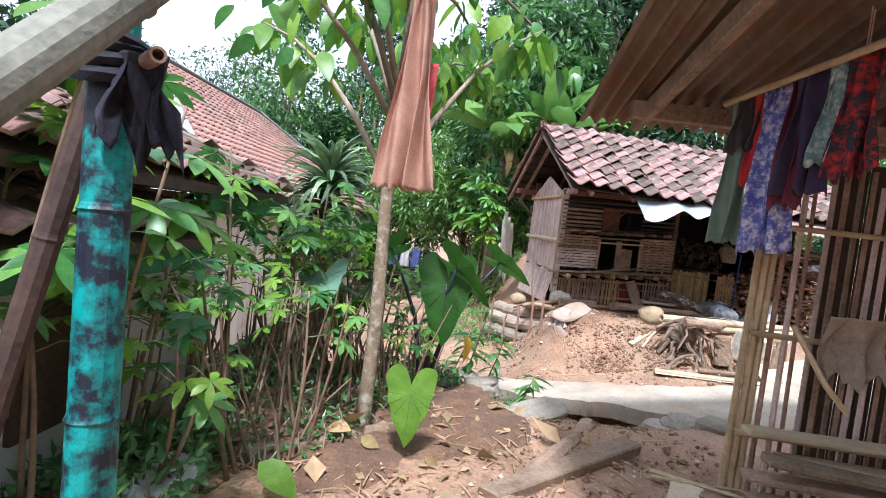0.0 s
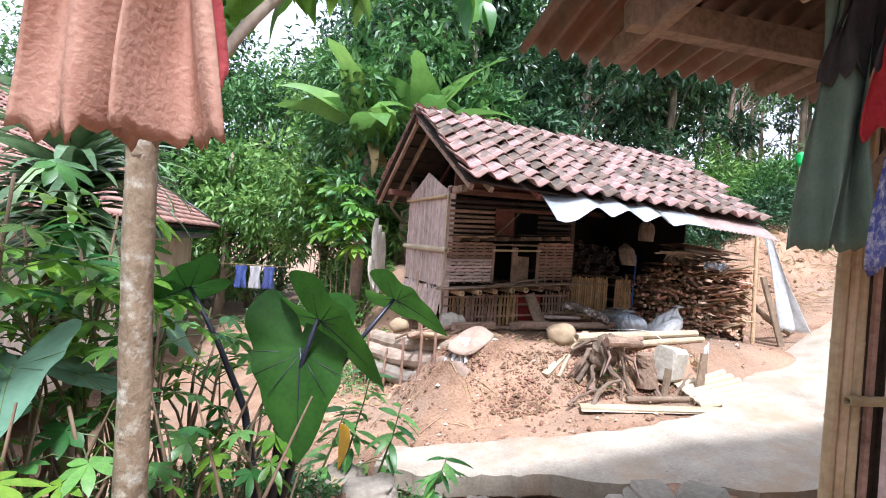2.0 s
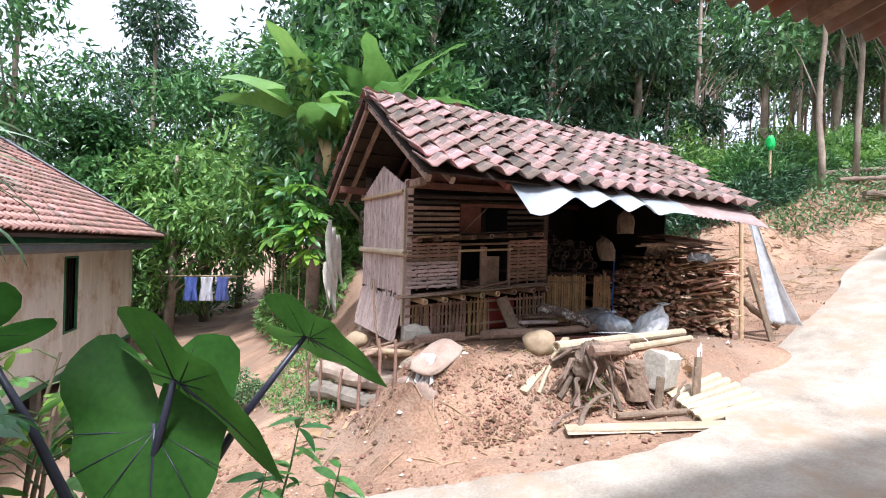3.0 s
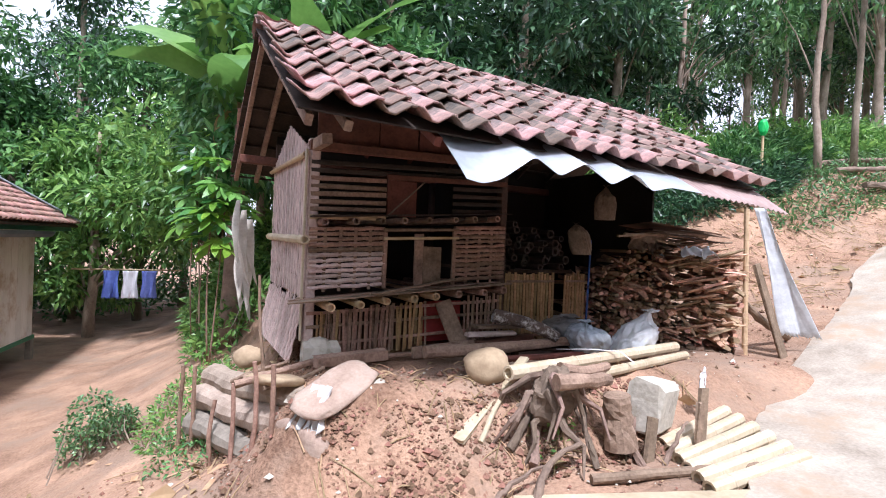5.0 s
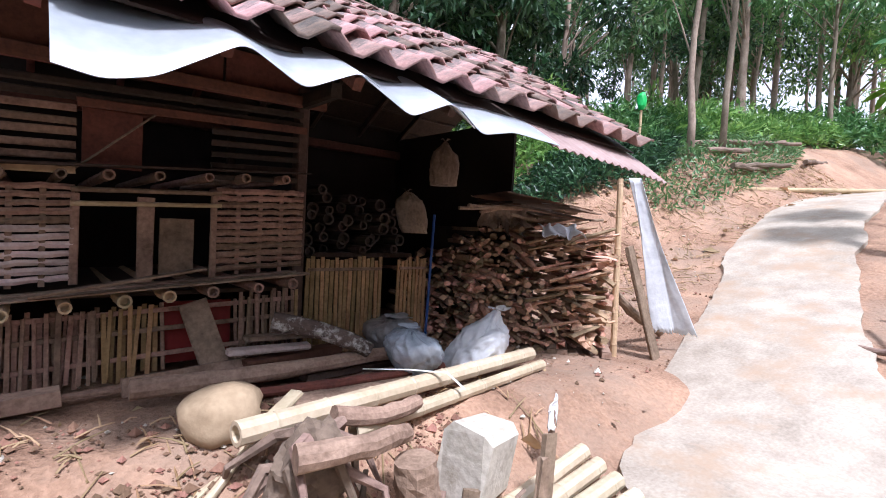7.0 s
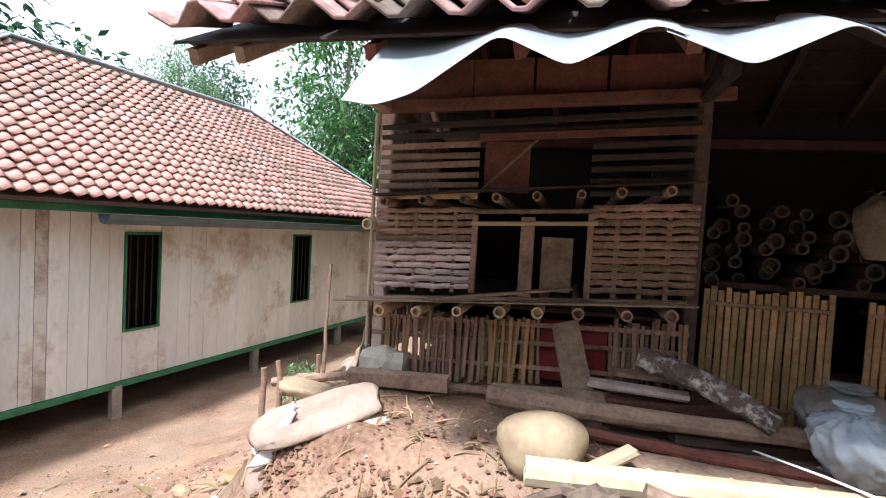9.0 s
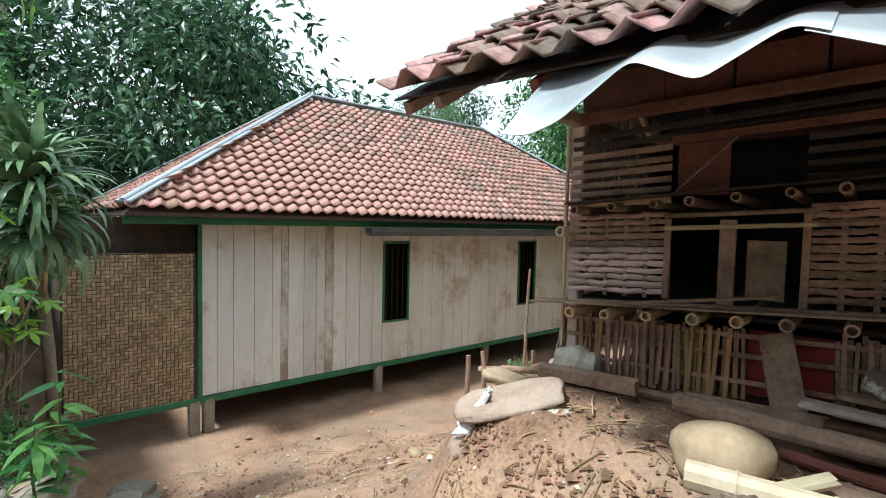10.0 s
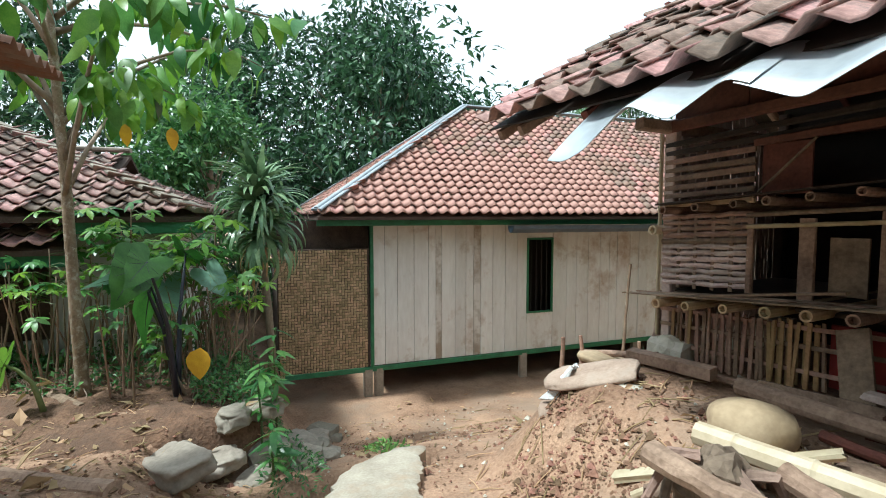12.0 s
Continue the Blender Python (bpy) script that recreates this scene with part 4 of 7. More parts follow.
def drape(name, label, category, mat, origin, across, down, width, length, folds=5, depth=0.05, seed=1, taper=0.0, rag=0.03, n=36, rows=26, bow=0.0):
    """A hanging cloth: its top runs along across from origin and it falls along down, in folds."""
    rng = np.random.default_rng(seed)
    o, ax, dn = Vector(origin), Vector(across).normalized(), Vector(down).normalized()
    out = ax.cross(dn).normalized()
    hem = [rag * (noise.noise((i * 0.35, seed, 0)) * 2 + noise.noise((i * 1.1, seed, 4))) for i in range(n)]
    v = []
    for side in (0.0, 0.004):
        for r in range(rows):
            q = r / (rows - 1)
            for i in range(n):
                p = i / (n - 1)
                w = width * (1 - taper * (1 - q))
                fold = depth * (0.35 + 0.65 * q) * (math.sin(p * folds * 2 * math.pi + seed + 1.2 * q) + 0.5 * math.sin(p * folds * 4.3 + seed * 2))
                fold += 0.3 * depth * noise.noise((p * 6, q * 6, seed))
                pt = o + ax * ((p - 0.5) * w + 0.02 * math.sin(q * 5 + p * 9)) + dn * (q * (length + hem[i])) + out * (fold + side + bow * math.sin(q * 3.1))
                v.append(tuple(pt))
    f = ring_faces(rows, n, False)
    k = rows * n
    f = f + [tuple(reversed([x + k for x in q])) for q in f]
    edge = [i for i in range(n)] + [r * n + n - 1 for r in range(1, rows)] + [(rows - 1) * n + i for i in range(n - 2, -1, -1)] + [r * n for r in range(rows - 2, 0, -1)]
    for a, b in zip(edge, edge[1:] + edge[:1]):
        f.append((b, a, a + k, b + k))
    return solid(name, Shape().add(np.array(v), f), mat, label, category, smooth=True)


G0 = 0.56
stone("boulder", "smooth ochre boulder on the earth before the hut", hut_at(1.26, -0.98, 0.66), (0.21, 0.17, 0.15), OCHRE_STONE, 3, 0.22, 20)
log("log", "long peeled grey-brown log lying before the hut", hut_at(0.93, -0.5, 0.68), hut_at(2.6, -0.55, 0.70), 0.055, WOOD, seed=2)
log("log", "thin reddish log lying before the hut", hut_at(1.45, -0.66, 0.615), hut_at(2.85, -0.80, 0.62), 0.03, RED_WOOD, seed=3)
log("log", "thick log with mottled dark and white bark", hut_at(1.74, -0.33, 0.96), hut_at(2.34, -0.60, 0.76), 0.066, BARK_PALE, seed=4, n=12)
culm_thing("bamboo_pole", "thick pale bamboo pole on the earth", hut_at(1.21, -1.33, 0.68), hut_at(3.62, -0.98, 0.66), 0.058, PALE_BAMBOO)
culm_thing("bamboo_pole", "pale bamboo pole on the earth", hut_at(1.75, -1.42, 0.60), hut_at(3.62, -1.10, 0.60), 0.045, PALE_BAMBOO)
plank("plank", "thick weathered plank end at the hut's footing", hut_at(0.0, -0.38, 0.64), hut_at(0.64, -0.30, 0.64), 0.10, 0.09, WOOD, 1)
plank("plank", "short weathered plank at the hut's foot", hut_at(0.92, -0.26, 0.63), hut_at(1.6, -0.26, 0.66), 0.05, 0.11, WOOD, 2)
plank("plank", "narrow plank along the hut's foot", hut_at(0.3, -0.2, 0.60), hut_at(1.25, -0.24, 0.62), 0.05, 0.03, WOOD, 22)
for i, (a, b, w, h, mat, lab) in enumerate((
        ((1.55, -0.42, 0.62), (2.30, -0.36, 0.64), 0.12, 0.05, RED_WOOD, "reddish sawn plank in a low pile"), ((1.58, -0.30, 0.67), (2.3, -0.22, 0.69), 0.10, 0.07, RED_WOOD, "reddish sawn plank in a low pile"),
        ((1.48, -0.28, 0.77), (2.0, -0.34, 0.77), 0.09, 0.035, GREY_BAMBOO, "pale grey board on a low pile"), ((1.62, -0.2, 0.83), (2.2, -0.16, 0.80), 0.1, 0.04, WOOD, "brown board on a low pile"),
        ((1.9, -0.5, 0.60), (2.7, -0.42, 0.6), 0.11, 0.04, DARK_WOOD, "dark board in a low pile"), ((1.6, -0.85, 0.585), (2.55, -0.85, 0.59), 0.16, 0.03, WOOD, "grey board lying flat on the earth"),
        ((2.4, -0.95, 0.585), (3.3, -0.8, 0.59), 0.2, 0.03, WOOD, "grey board lying flat on the earth"))):
    plank("plank", lab, hut_at(*a), hut_at(*b), w, h, mat, 30 + i, group="planks before the hut")
bag("bag", "stuffed blue-grey plastic bag leaning on the logs", hut_at(2.68, -0.68, 0.60), (0.25, 0.19, 0.36), PLASTIC_BLUE, 2, lean=(-0.12, 0.08))
bag("bag", "stuffed white plastic bag leaning on the logs", hut_at(3.14, -0.78, 0.60), (0.25, 0.18, 0.40), PLASTIC_BAG, 5, lean=(-0.16, 0.1))
bag("bag", "slack grey plastic sheet bundle behind the bags", hut_at(2.78, -0.22, 0.64), (0.36, 0.20, 0.26), PLASTIC_GREY, 7)
s = Shape()
tube(s, [hut_at(2.2, -0.75, 0.68), hut_at(2.35, -1.05, 0.73), hut_at(2.5, -1.25, 0.74), hut_at(2.55, -1.36, 0.66)], 0.012, 5, squash=0.3)
solid("rope", s, WHITE_CLOTH, "white plastic strap across the bamboo poles", "strap")


def bamboo_screen(label, u0, u1, v, z0, z1, seed):
    rng = np.random.default_rng(seed)
    t = thing("bamboo_screen", label, "screen", at=HUT)
    u = u0
    while u < u1:
        s = Shape()
        beam(s, (u, v + 0.01 * (-1) ** int(u * 60), z0), (u, v, z1 + rng.uniform(-0.02, 0.03)), 0.034, 0.012, 0.004, 0.002, rng, up=(0, 1, 0))
        part("slat", s, SCREEN, t)
        u += 0.041
    for z in (z0 + 0.08, z1 - 0.08):
        s = Shape()
        beam(s, (u0, v - 0.012, z), (u1, v - 0.012, z), 0.01, 0.025, 0.003)
        part("rail", s, OLD_BAMBOO, t)


bamboo_screen("low screen of dry bamboo slats in the store", 2.14, 2.80, 0.02, 0.58, 1.34, 1)
bamboo_screen("narrow screen of dry bamboo slats in the store", 3.0, 3.3, 0.04, 0.58, 1.34, 2)
rng = np.random.default_rng(5)
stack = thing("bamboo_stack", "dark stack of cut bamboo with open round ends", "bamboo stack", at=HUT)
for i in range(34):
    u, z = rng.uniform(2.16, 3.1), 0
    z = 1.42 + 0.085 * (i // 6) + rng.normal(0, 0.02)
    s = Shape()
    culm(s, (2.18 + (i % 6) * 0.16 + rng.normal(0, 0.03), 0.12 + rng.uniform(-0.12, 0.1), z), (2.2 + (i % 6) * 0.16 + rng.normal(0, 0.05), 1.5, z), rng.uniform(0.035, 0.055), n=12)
    # culms blackened to paint in the darkness of the store
    part("culm", s, SHADE_AND_DARK, stack)
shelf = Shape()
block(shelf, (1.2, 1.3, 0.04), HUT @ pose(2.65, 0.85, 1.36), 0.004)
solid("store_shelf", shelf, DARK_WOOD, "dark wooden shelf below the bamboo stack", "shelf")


def firewood():
    """The stack of split wood under the far end of the eave."""
    rng = np.random.default_rng(15)
    t = thing("firewood_stack", "high loose stack of split brown firewood", "firewood", at=HUT)
    a, b = np.array([3.30, 0.28]), np.array([4.62, -0.98])
    side = (b - a) / np.linalg.norm(b - a)
    inward = np.array([-side[1], side[0]])
    rest = Shape()
    count = 0
    for row in range(27):
        z = 0.60 + row * 0.045
        for q in np.arange(0.0, 1.0, 0.052):
            if row > 17 and q < 0.1 + (row - 17) * 0.04:
                continue
            if z > 1.75 - 0.5 * max(0, q - 0.75):
                continue
            p = a + (b - a) * (q + rng.normal(0, 0.012))
            jut = rng.uniform(-0.08, 0.16) + 0.08 * (1 - row / 27) * q
            ang = rng.normal(0, 0.26) - 0.15
            d = inward * math.cos(ang) + side * math.sin(ang)
            p0 = p - d * jut
            p1 = p + d * rng.uniform(0.35, 0.6)
            r = rng.uniform(0.02, 0.042)
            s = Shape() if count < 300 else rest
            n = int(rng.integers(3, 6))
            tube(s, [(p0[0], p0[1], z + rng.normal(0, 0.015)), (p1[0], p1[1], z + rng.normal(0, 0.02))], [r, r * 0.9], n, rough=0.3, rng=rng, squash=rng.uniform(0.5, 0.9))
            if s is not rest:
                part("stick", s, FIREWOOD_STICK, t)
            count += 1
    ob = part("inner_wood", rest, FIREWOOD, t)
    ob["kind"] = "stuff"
    # loose sticks laid over the near end
    for i in range(26):
        z = rng.uniform(0.75, 1.72)
        p = b + side * rng.uniform(-0.55, 0.05) - inward * rng.uniform(0.1, 0.22)
        ang = rng.uniform(-0.9, 0.9)
        d = side * math.cos(ang) - inward * math.sin(ang) * 0.5
        ln = rng.uniform(0.18, 0.34)
        s = Shape()
        tube(s, [(p[0] - d[0] * ln, p[1] - d[1] * ln, z - 0.03), (p[0] + d[0] * ln * 0.4, p[1] + d[1] * ln * 0.4, z + 0.06)], [0.03, 0.022], 5, rough=0.3, rng=rng, squash=0.6)
        part("stick", s, FIREWOOD_STICK, t)
    for i in range(120):
        q = rng.uniform(0.30, 1.02)
        p = a + (b - a) * q - inward * rng.uniform(-0.02, 0.20) * (0.4 + 0.6 * q)
        z = 0.60 + 1.02 * rng.random() * (1.02 - 0.25 * max(0, q - 0.7))
        ang = rng.normal(-0.35, 0.4)
        d = -(inward * math.cos(ang) + side * math.sin(ang))
        ln, w = rng.uniform(0.22, 0.42), rng.uniform(0.03, 0.055)
        dip = rng.normal(-0.02, 0.05)
        s = Shape()
        tube(s, [(p[0] - d[0] * ln, p[1] - d[1] * ln, z - dip), (p[0], p[1], z), (p[0] + d[0] * 0.1, p[1] + d[1] * 0.1, z + dip * 0.6)], [w, w * 0.95, w * rng.uniform(0.4, 0.9)], int(rng.integers(3, 6)), rough=0.35, rng=rng, squash=rng.uniform(0.35, 0.75))
        part("split_piece", s, FIREWOOD_STICK, t)
    for i in range(10):
        p = a + (b - a) * rng.uniform(0.45, 1.0)
        s = Shape()
        beam(s, (p[0] - 0.15, p[1] - 0.2, 0.52 + 0.03 * (i % 3)), (p[0] + 0.35, p[1] + 0.2, 0.54 + 0.03 * (i % 3)), 0.09, 0.05, 0.006, 0.006, rng)
        part("base_log", s, WOOD, t)
    # added filler block, dark to stand in for shade between the sticks
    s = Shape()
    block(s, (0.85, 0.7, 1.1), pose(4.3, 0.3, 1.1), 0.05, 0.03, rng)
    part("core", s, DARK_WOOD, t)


firewood()
culm_thing("bamboo_post", "upright bamboo post at the end of the firewood", hut_at(4.74, -1.06, 0.45), hut_at(4.72, -1.02, 2.18), 0.03, BAMBOO)
plank("plank", "dark weathered plank leaning on the firewood", hut_at(4.98, -1.38, 0.42), hut_at(4.78, -1.12, 1.55), 0.1, 0.03, WOOD, 41, (0, 1, 0))
log("log", "short brown log propped against the firewood", hut_at(5.45, -1.15, 0.70), hut_at(4.86, -0.95, 1.1), 0.05, WOOD, seed=9)
drape("plastic_sheet", "pale translucent plastic sheet leaning on the bamboo post", "sheet", PLASTIC_BAG, hut_at(4.86, -1.08, 2.2), (0.63, -0.78, 0), (0.22, -0.22, -1.0), 0.34, 1.5, 1, 0.02, 3, 0.7)
for i, (u, v, z, w, h, t_) in enumerate(((4.1, -0.55, 1.84, 1.1, 0.5, 4), (4.3, -0.35, 1.92, 1.2, 0.5, -3), (4.45, -0.7, 1.88, 0.6, 0.3, 7))):
    s = Shape()
    block(s, (w, h, 0.014), HUT @ pose(u, v, z, 4 * t_ / 4, 4, t_), 0.003, 0.01, rng)
    solid("scrap_board", s, (DARK_WOOD, RUST, WOOD)[i], "dark scrap board on top of the firewood", "board")
for i in range(9):
    u = rng.uniform(3.5, 4.5)
    log("stick", "long thin stick lying on top of the firewood", hut_at(u - 0.5, -0.75 + rng.uniform(0, 0.3), 1.78 + rng.uniform(-0.04, 0.08)), hut_at(u + 0.45, -0.75 + rng.uniform(0, 0.3), 1.78 + rng.uniform(-0.02, 0.1)), 0.014, WOOD, "stick", seed=60 + i)
drape("cloth", "crumpled pale cloth on the firewood", "cloth", WHITE_CLOTH, hut_at(4.12, -0.78, 1.72), (1, -0.6, 0), (-0.3, -0.75, -0.4), 0.34, 0.22, 3, 0.03, 6)
# sacks in the store, darkened in colour for the shade there
bag("sack", "beige sack hanging from a rafter", hut_at(2.98, -0.55, 1.96), (0.10, 0.08, 0.36), SHADE_SACK, 4)
bag("sack", "torn beige sack hanging in the store", hut_at(2.88, -0.35, 1.58), (0.11, 0.08, 0.36), SHADE_SACK, 9, lean=(-0.10, 0.0))
drape("sack", "crumpled beige sack hanging over the firewood", "sack", SHADE_SACK, hut_at(3.62, -0.62, 1.84), (1, -0.2, 0.05), (0.05, -0.2, -1), 0.50, 0.17, 3, 0.035, 6, 0.1, 0.05, bow=0.08)
s = Shape()
tube(s, [hut_at(3.34, 0.0, 1.75), hut_at(3.31, -0.02, 1.3), hut_at(3.29, -0.03, 0.9), hut_at(3.28, -0.03, 0.6)], 0.012, 6)
solid("rope", s, material("blue_rope", (0.01, 0.05, 0.22), (0.03, 0.10, 0.36), 9, 60, 0.6, 0.3), "blue plastic rope hanging in the store", "rope")

# the mound: stump, roots, block, sticks
stump = thing("tree_stump", "torn root ball of an old stump on the mound", "stump", at=pose(3.56, 7.04, 0))
s = Shape()
boulder(s, (0, 0, 0.55), (0.17, 0.15, 0.22), 8, 0.35, 4)
s.v[-1] = s.v[-1] + 0.035 * np.array([noise.noise_vector(Vector(p) * 11) for p in s.v[-1]]) + 0.016 * np.array([noise.noise_vector(Vector(p) * 30) for p in s.v[-1]])
part("root_ball", s, ROOT, stump, "crumbling soil held by roots")
for i in range(16):
    a, up = i * 0.393 + rng.uniform(-0.3, 0.3), rng.uniform(0.4, 0.72)
    out = rng.uniform(0.28, 0.48)
    s = Shape()
    tube(s, [(0.08 * math.cos(a), 0.08 * math.sin(a), up), (0.2 * math.cos(a), 0.18 * math.sin(a), up - 0.02 + rng.uniform(-0.06, 0.08)), (out * 0.8 * math.cos(a + 0.3), out * 0.7 * math.sin(a + 0.3), up - 0.16), (out * math.cos(a + 0.1), out * 0.9 * math.sin(a + 0.1), up - 0.34)], [0.034, 0.027, 0.018, 0.007], 6, rough=0.2, rng=rng)
    part("root", s, ROOT, stump)
log("log", "sawn log butt beside the stump", (4.02, 6.84, 0.2), (3.99, 6.87, 0.58), 0.115, WOOD, seed=12, n=14)
log("log", "grey log lying across the mound", (3.42, 6.80, 0.72), (3.98, 6.98, 0.66), 0.055, WOOD, seed=13)
log("log", "short brown log against the stump", (3.72, 7.2, 0.70), (4.22, 7.28, 0.68), 0.05, WOOD, seed=14)
s = Shape()
block(s, (0.31, 0.27, 0.40), None, 0.045, 0.012, rng)
blk = solid("concrete_block", s, PALE_STONE, "pale rough broken concrete block on the mound", "block")
blk.matrix_world = pose(4.42, 6.98, 0.44, 6, 5, 25)
plank("plank", "pale split plank leaning down the mound", (2.84, 7.10, 0.26), (3.66, 7.66, 0.68), 0.08, 0.035, PALE_BAMBOO, 51)
log("stick", "pale forked stick on the mound", (3.0, 7.08, 0.24), (3.5, 7.45, 0.63), 0.022, PALE_BAMBOO, "stick", seed=16)
for i, (a, b, r) in enumerate((((3.2, 7.0, 0.22), (3.55, 7.2, 0.5), 0.03), ((3.3, 6.85, 0.14), (3.5, 7.1, 0.42), 0.035), ((3.75, 6.75, 0.12), (3.8, 7.0, 0.5), 0.025), ((4.1, 6.7, 0.12), (4.12, 6.82, 0.42), 0.03), ((4.2, 6.62, 0.1), (4.5, 6.7, 0.4), 0.02), ((2.9, 6.62, 0.06), (3.35, 6.72, 0.2), 0.02), ((3.15, 6.55, 0.06), (3.6, 6.75, 0.3), 0.03))):
    log("root", "twisted brown root in the mound", a, b, r, ROOT, "root", 0.2, 70 + i, bend=0.04, taper=0.5)
for i, (x, y, w) in enumerate(((4.16, 6.72, 0.08), (4.55, 6.66, 0.06), (4.62, 6.7, 0.09))):
    plank("plank", "short upright board end on the mound", (x, y, 0.06), (x + 0.08, y + 0.05, 0.42 + 0.1 * i), w, 0.03, WOOD, 80 + i, (0, 1, 0))
for i in range(6):
    culm_thing("bamboo_pole", "pale bamboo pole in a raft over the gap beside the path", (4.42 - 0.05 * i, 6.86 - 0.13 * i, 0.17 + 0.0 * i), (5.22 - 0.03 * i, 6.98 - 0.15 * i, 0.33 - 0.012 * i), 0.055, PALE_BAMBOO, "bamboo raft")
plank("plank", "long grey board lying at the path's edge", (3.02, 6.58, 0.05), (4.45, 5.98, 0.20), 0.17, 0.035, PALE_BAMBOO, 90)
log("log", "thin dark log at the path's edge", (3.6, 6.62, 0.12), (4.7, 6.3, 0.225), 0.035, WOOD, seed=17)
log("stick", "white-capped forked stick before the firewood", (4.95, 7.0, 0.2), (4.93, 6.98, 0.62), 0.022, ROOT, "stick", seed=18)
drape("rag", "white rag on a forked stick", "rag", WHITE_CLOTH, (4.93, 6.97, 0.67), (1, 0.6, 0.5), (0.1, 0, -1), 0.16, 0.1, 2, 0.02, 8)

# retaining bank held by stakes, with flat stones
A_, B_ = np.array([0.95, 9.25]), np.array([1.85, 7.35])
for k, (dz, off) in enumerate(((0.06, 0.0), (0.27, 0.07), (0.43, 0.16))):
    s = Shape()
    n = 26
    q = np.linspace(0, 1, n)[:, None]
    line = A_ + (B_ - A_) * q + [off, off * 0.5]
    z = np.interp(line[:, 0], [0.9, 1.9], [-0.28, -0.02]) + dz + 0.02 * np.sin(q[:, 0] * 9 + k)
    tube(s, np.column_stack([line, z]), 0.12 * (1 + 0.1 * np.sin(q[:, 0] * 21 + k)), 12, squash=0.95, rough=0.06, rng=rng)
    solid("earth_sack_roll", s, SACKING if k else STONE, "long earth-filled sack along the bank below the hut", "sack", "sacks holding the bank")
for i, q in enumerate((0.0, 0.14, 0.38, 0.55, 0.72, 0.86)):
    x, y = A_ + (B_ - A_) * q + [-0.13, -0.06]
    g = on_ground(x, y)
    log("stake", "thin wooden stake holding the bank", (x, y, g - 0.1), (x + 0.02, y + 0.02, g + rng.uniform(0.5, 0.85)), 0.02, OLD_BAMBOO, "stake", seed=20 + i)
stone("flat_stone", "large flat brown stone tilted on the bank", (2.05, 7.52, 0.56), (0.34, 0.18, 0.03), FLAT_STONE, 21, 0.2, 38, (14, -16))
stone("flat_stone", "flat reddish stone slab on the bank", (1.62, 8.05, 0.50), (0.36, 0.17, 0.045), OCHRE_STONE, 22, 0.1, 110, (8, 10))
stone("flat_stone", "flat stone below the bank's edge", (1.80, 7.42, 0.22), (0.26, 0.07, 0.14), FLAT_STONE, 23, 0.15, 120)
stone("stone", "small pale stone under the slab", (2.32, 7.62, 0.54), (0.12, 0.08, 0.035), PALE_STONE, 24, 0.15)
stone("stone", "ochre stone beside the hut", (1.42, 9.1, 0.45), (0.14, 0.12, 0.11), OCHRE_STONE, 25, 0.2)
drape("rag", "frayed white rag caught between the stones", "rag", WHITE_CLOTH, (1.93, 7.47, 0.60), (0.5, -0.7, 0.1), (-0.25, -0.3, -0.6), 0.26, 0.34, 4, 0.04, 9, 0.3, 0.08)
for i, (a, b, r) in enumerate((((1.35, 7.95, 0.5), (2.1, 8.1, 0.66), 0.03), ((1.4, 8.15, 0.5), (2.2, 8.2, 0.62), 0.022), ((1.55, 7.8, 0.5), (2.0, 7.9, 0.62), 0.018), ((1.3, 8.6, 0.35), (1.75, 8.2, 0.6), 0.02))):
    log("stick", "grey stick lying on the bank", a, b, r, WOOD, "stick", seed=28 + i)
log("stake", "thin bare pole stuck beside the gable wall", (1.58, 8.2, 0.3), (1.5, 8.35, 1.3), 0.014, OLD_BAMBOO, "pole", seed=35)

# stones at the edge of the lane and in the ditch
rng = np.random.default_rng(55)
for i in range(30):
    x = rng.uniform(-2.0, 0.6)
    y = 5.72 + rng.normal(0, 0.12) - 0.06 * x
    r = rng.uniform(0.06, 0.15)
    stone("stone", "rough grey-brown stone in the edge of the ditch", (x, y, on_ground(x, y + 0.15) + r * 0.2), (r * 1.3, r, r * 0.8), STONE, 100 + i, 0.25, rng.uniform(0, 180), detail=2, group="stones along the ditch")
for i in range(18):
    x = (0.2, 0.45, 0.7, 2.35, 2.5, 2.7)[i % 6] + rng.normal(0, 0.1)
    y = 5.62 - 0.33 * (x - 1.9) - 0.5 + rng.normal(0, 0.1)
    r = rng.uniform(0.06, 0.17)
    stone("stone", "rough grey stone on the ditch's near bank", (x, y, on_ground(x, y) - 0.05 + r * 0.1), (r * 1.4, r, r * 0.8), STONE, 140 + i, 0.25, rng.uniform(0, 180), detail=2, group="stones along the ditch")
for i, (x, y, r, turn) in enumerate(((1.1, 4.62, 0.22, 30), (0.85, 4.85, 0.17, 80), (0.6, 5.0, 0.15, 10), (0.95, 5.15, 0.12, 140), (0.4, 5.2, 0.16, 60))):
    stone("stone", "large grey-brown stone at the corner of the garden bed", (x, y, on_ground(x, y - 0.1) + 0.02), (r * 1.3, r * 0.8, r * 0.45), STONE, 180 + i, 0.6, turn, (8, -7), detail=4, group="stones along the ditch")
for i in range(14):
    x = -2.1 + 0.16 * i
    y = 5.95 + 0.10 * math.sin(i * 2.1) - 0.03 * i
    r = 0.11 + 0.05 * abs(math.sin(i * 1.7))
    stone("stone", "pale rough stone in the low wall along the ditch", (x, y, on_ground(x, y) + r * 0.5), (r * 1.3, r, r * 0.9), STONE, 200 + i, 0.3, i * 47, detail=2, group="stones along the ditch")
stone("stone", "loose brown stone lying on the lane", (0.45, 8.0, -0.53), (0.09, 0.06, 0.05), OCHRE_STONE, 170, 0.25, detail=2)


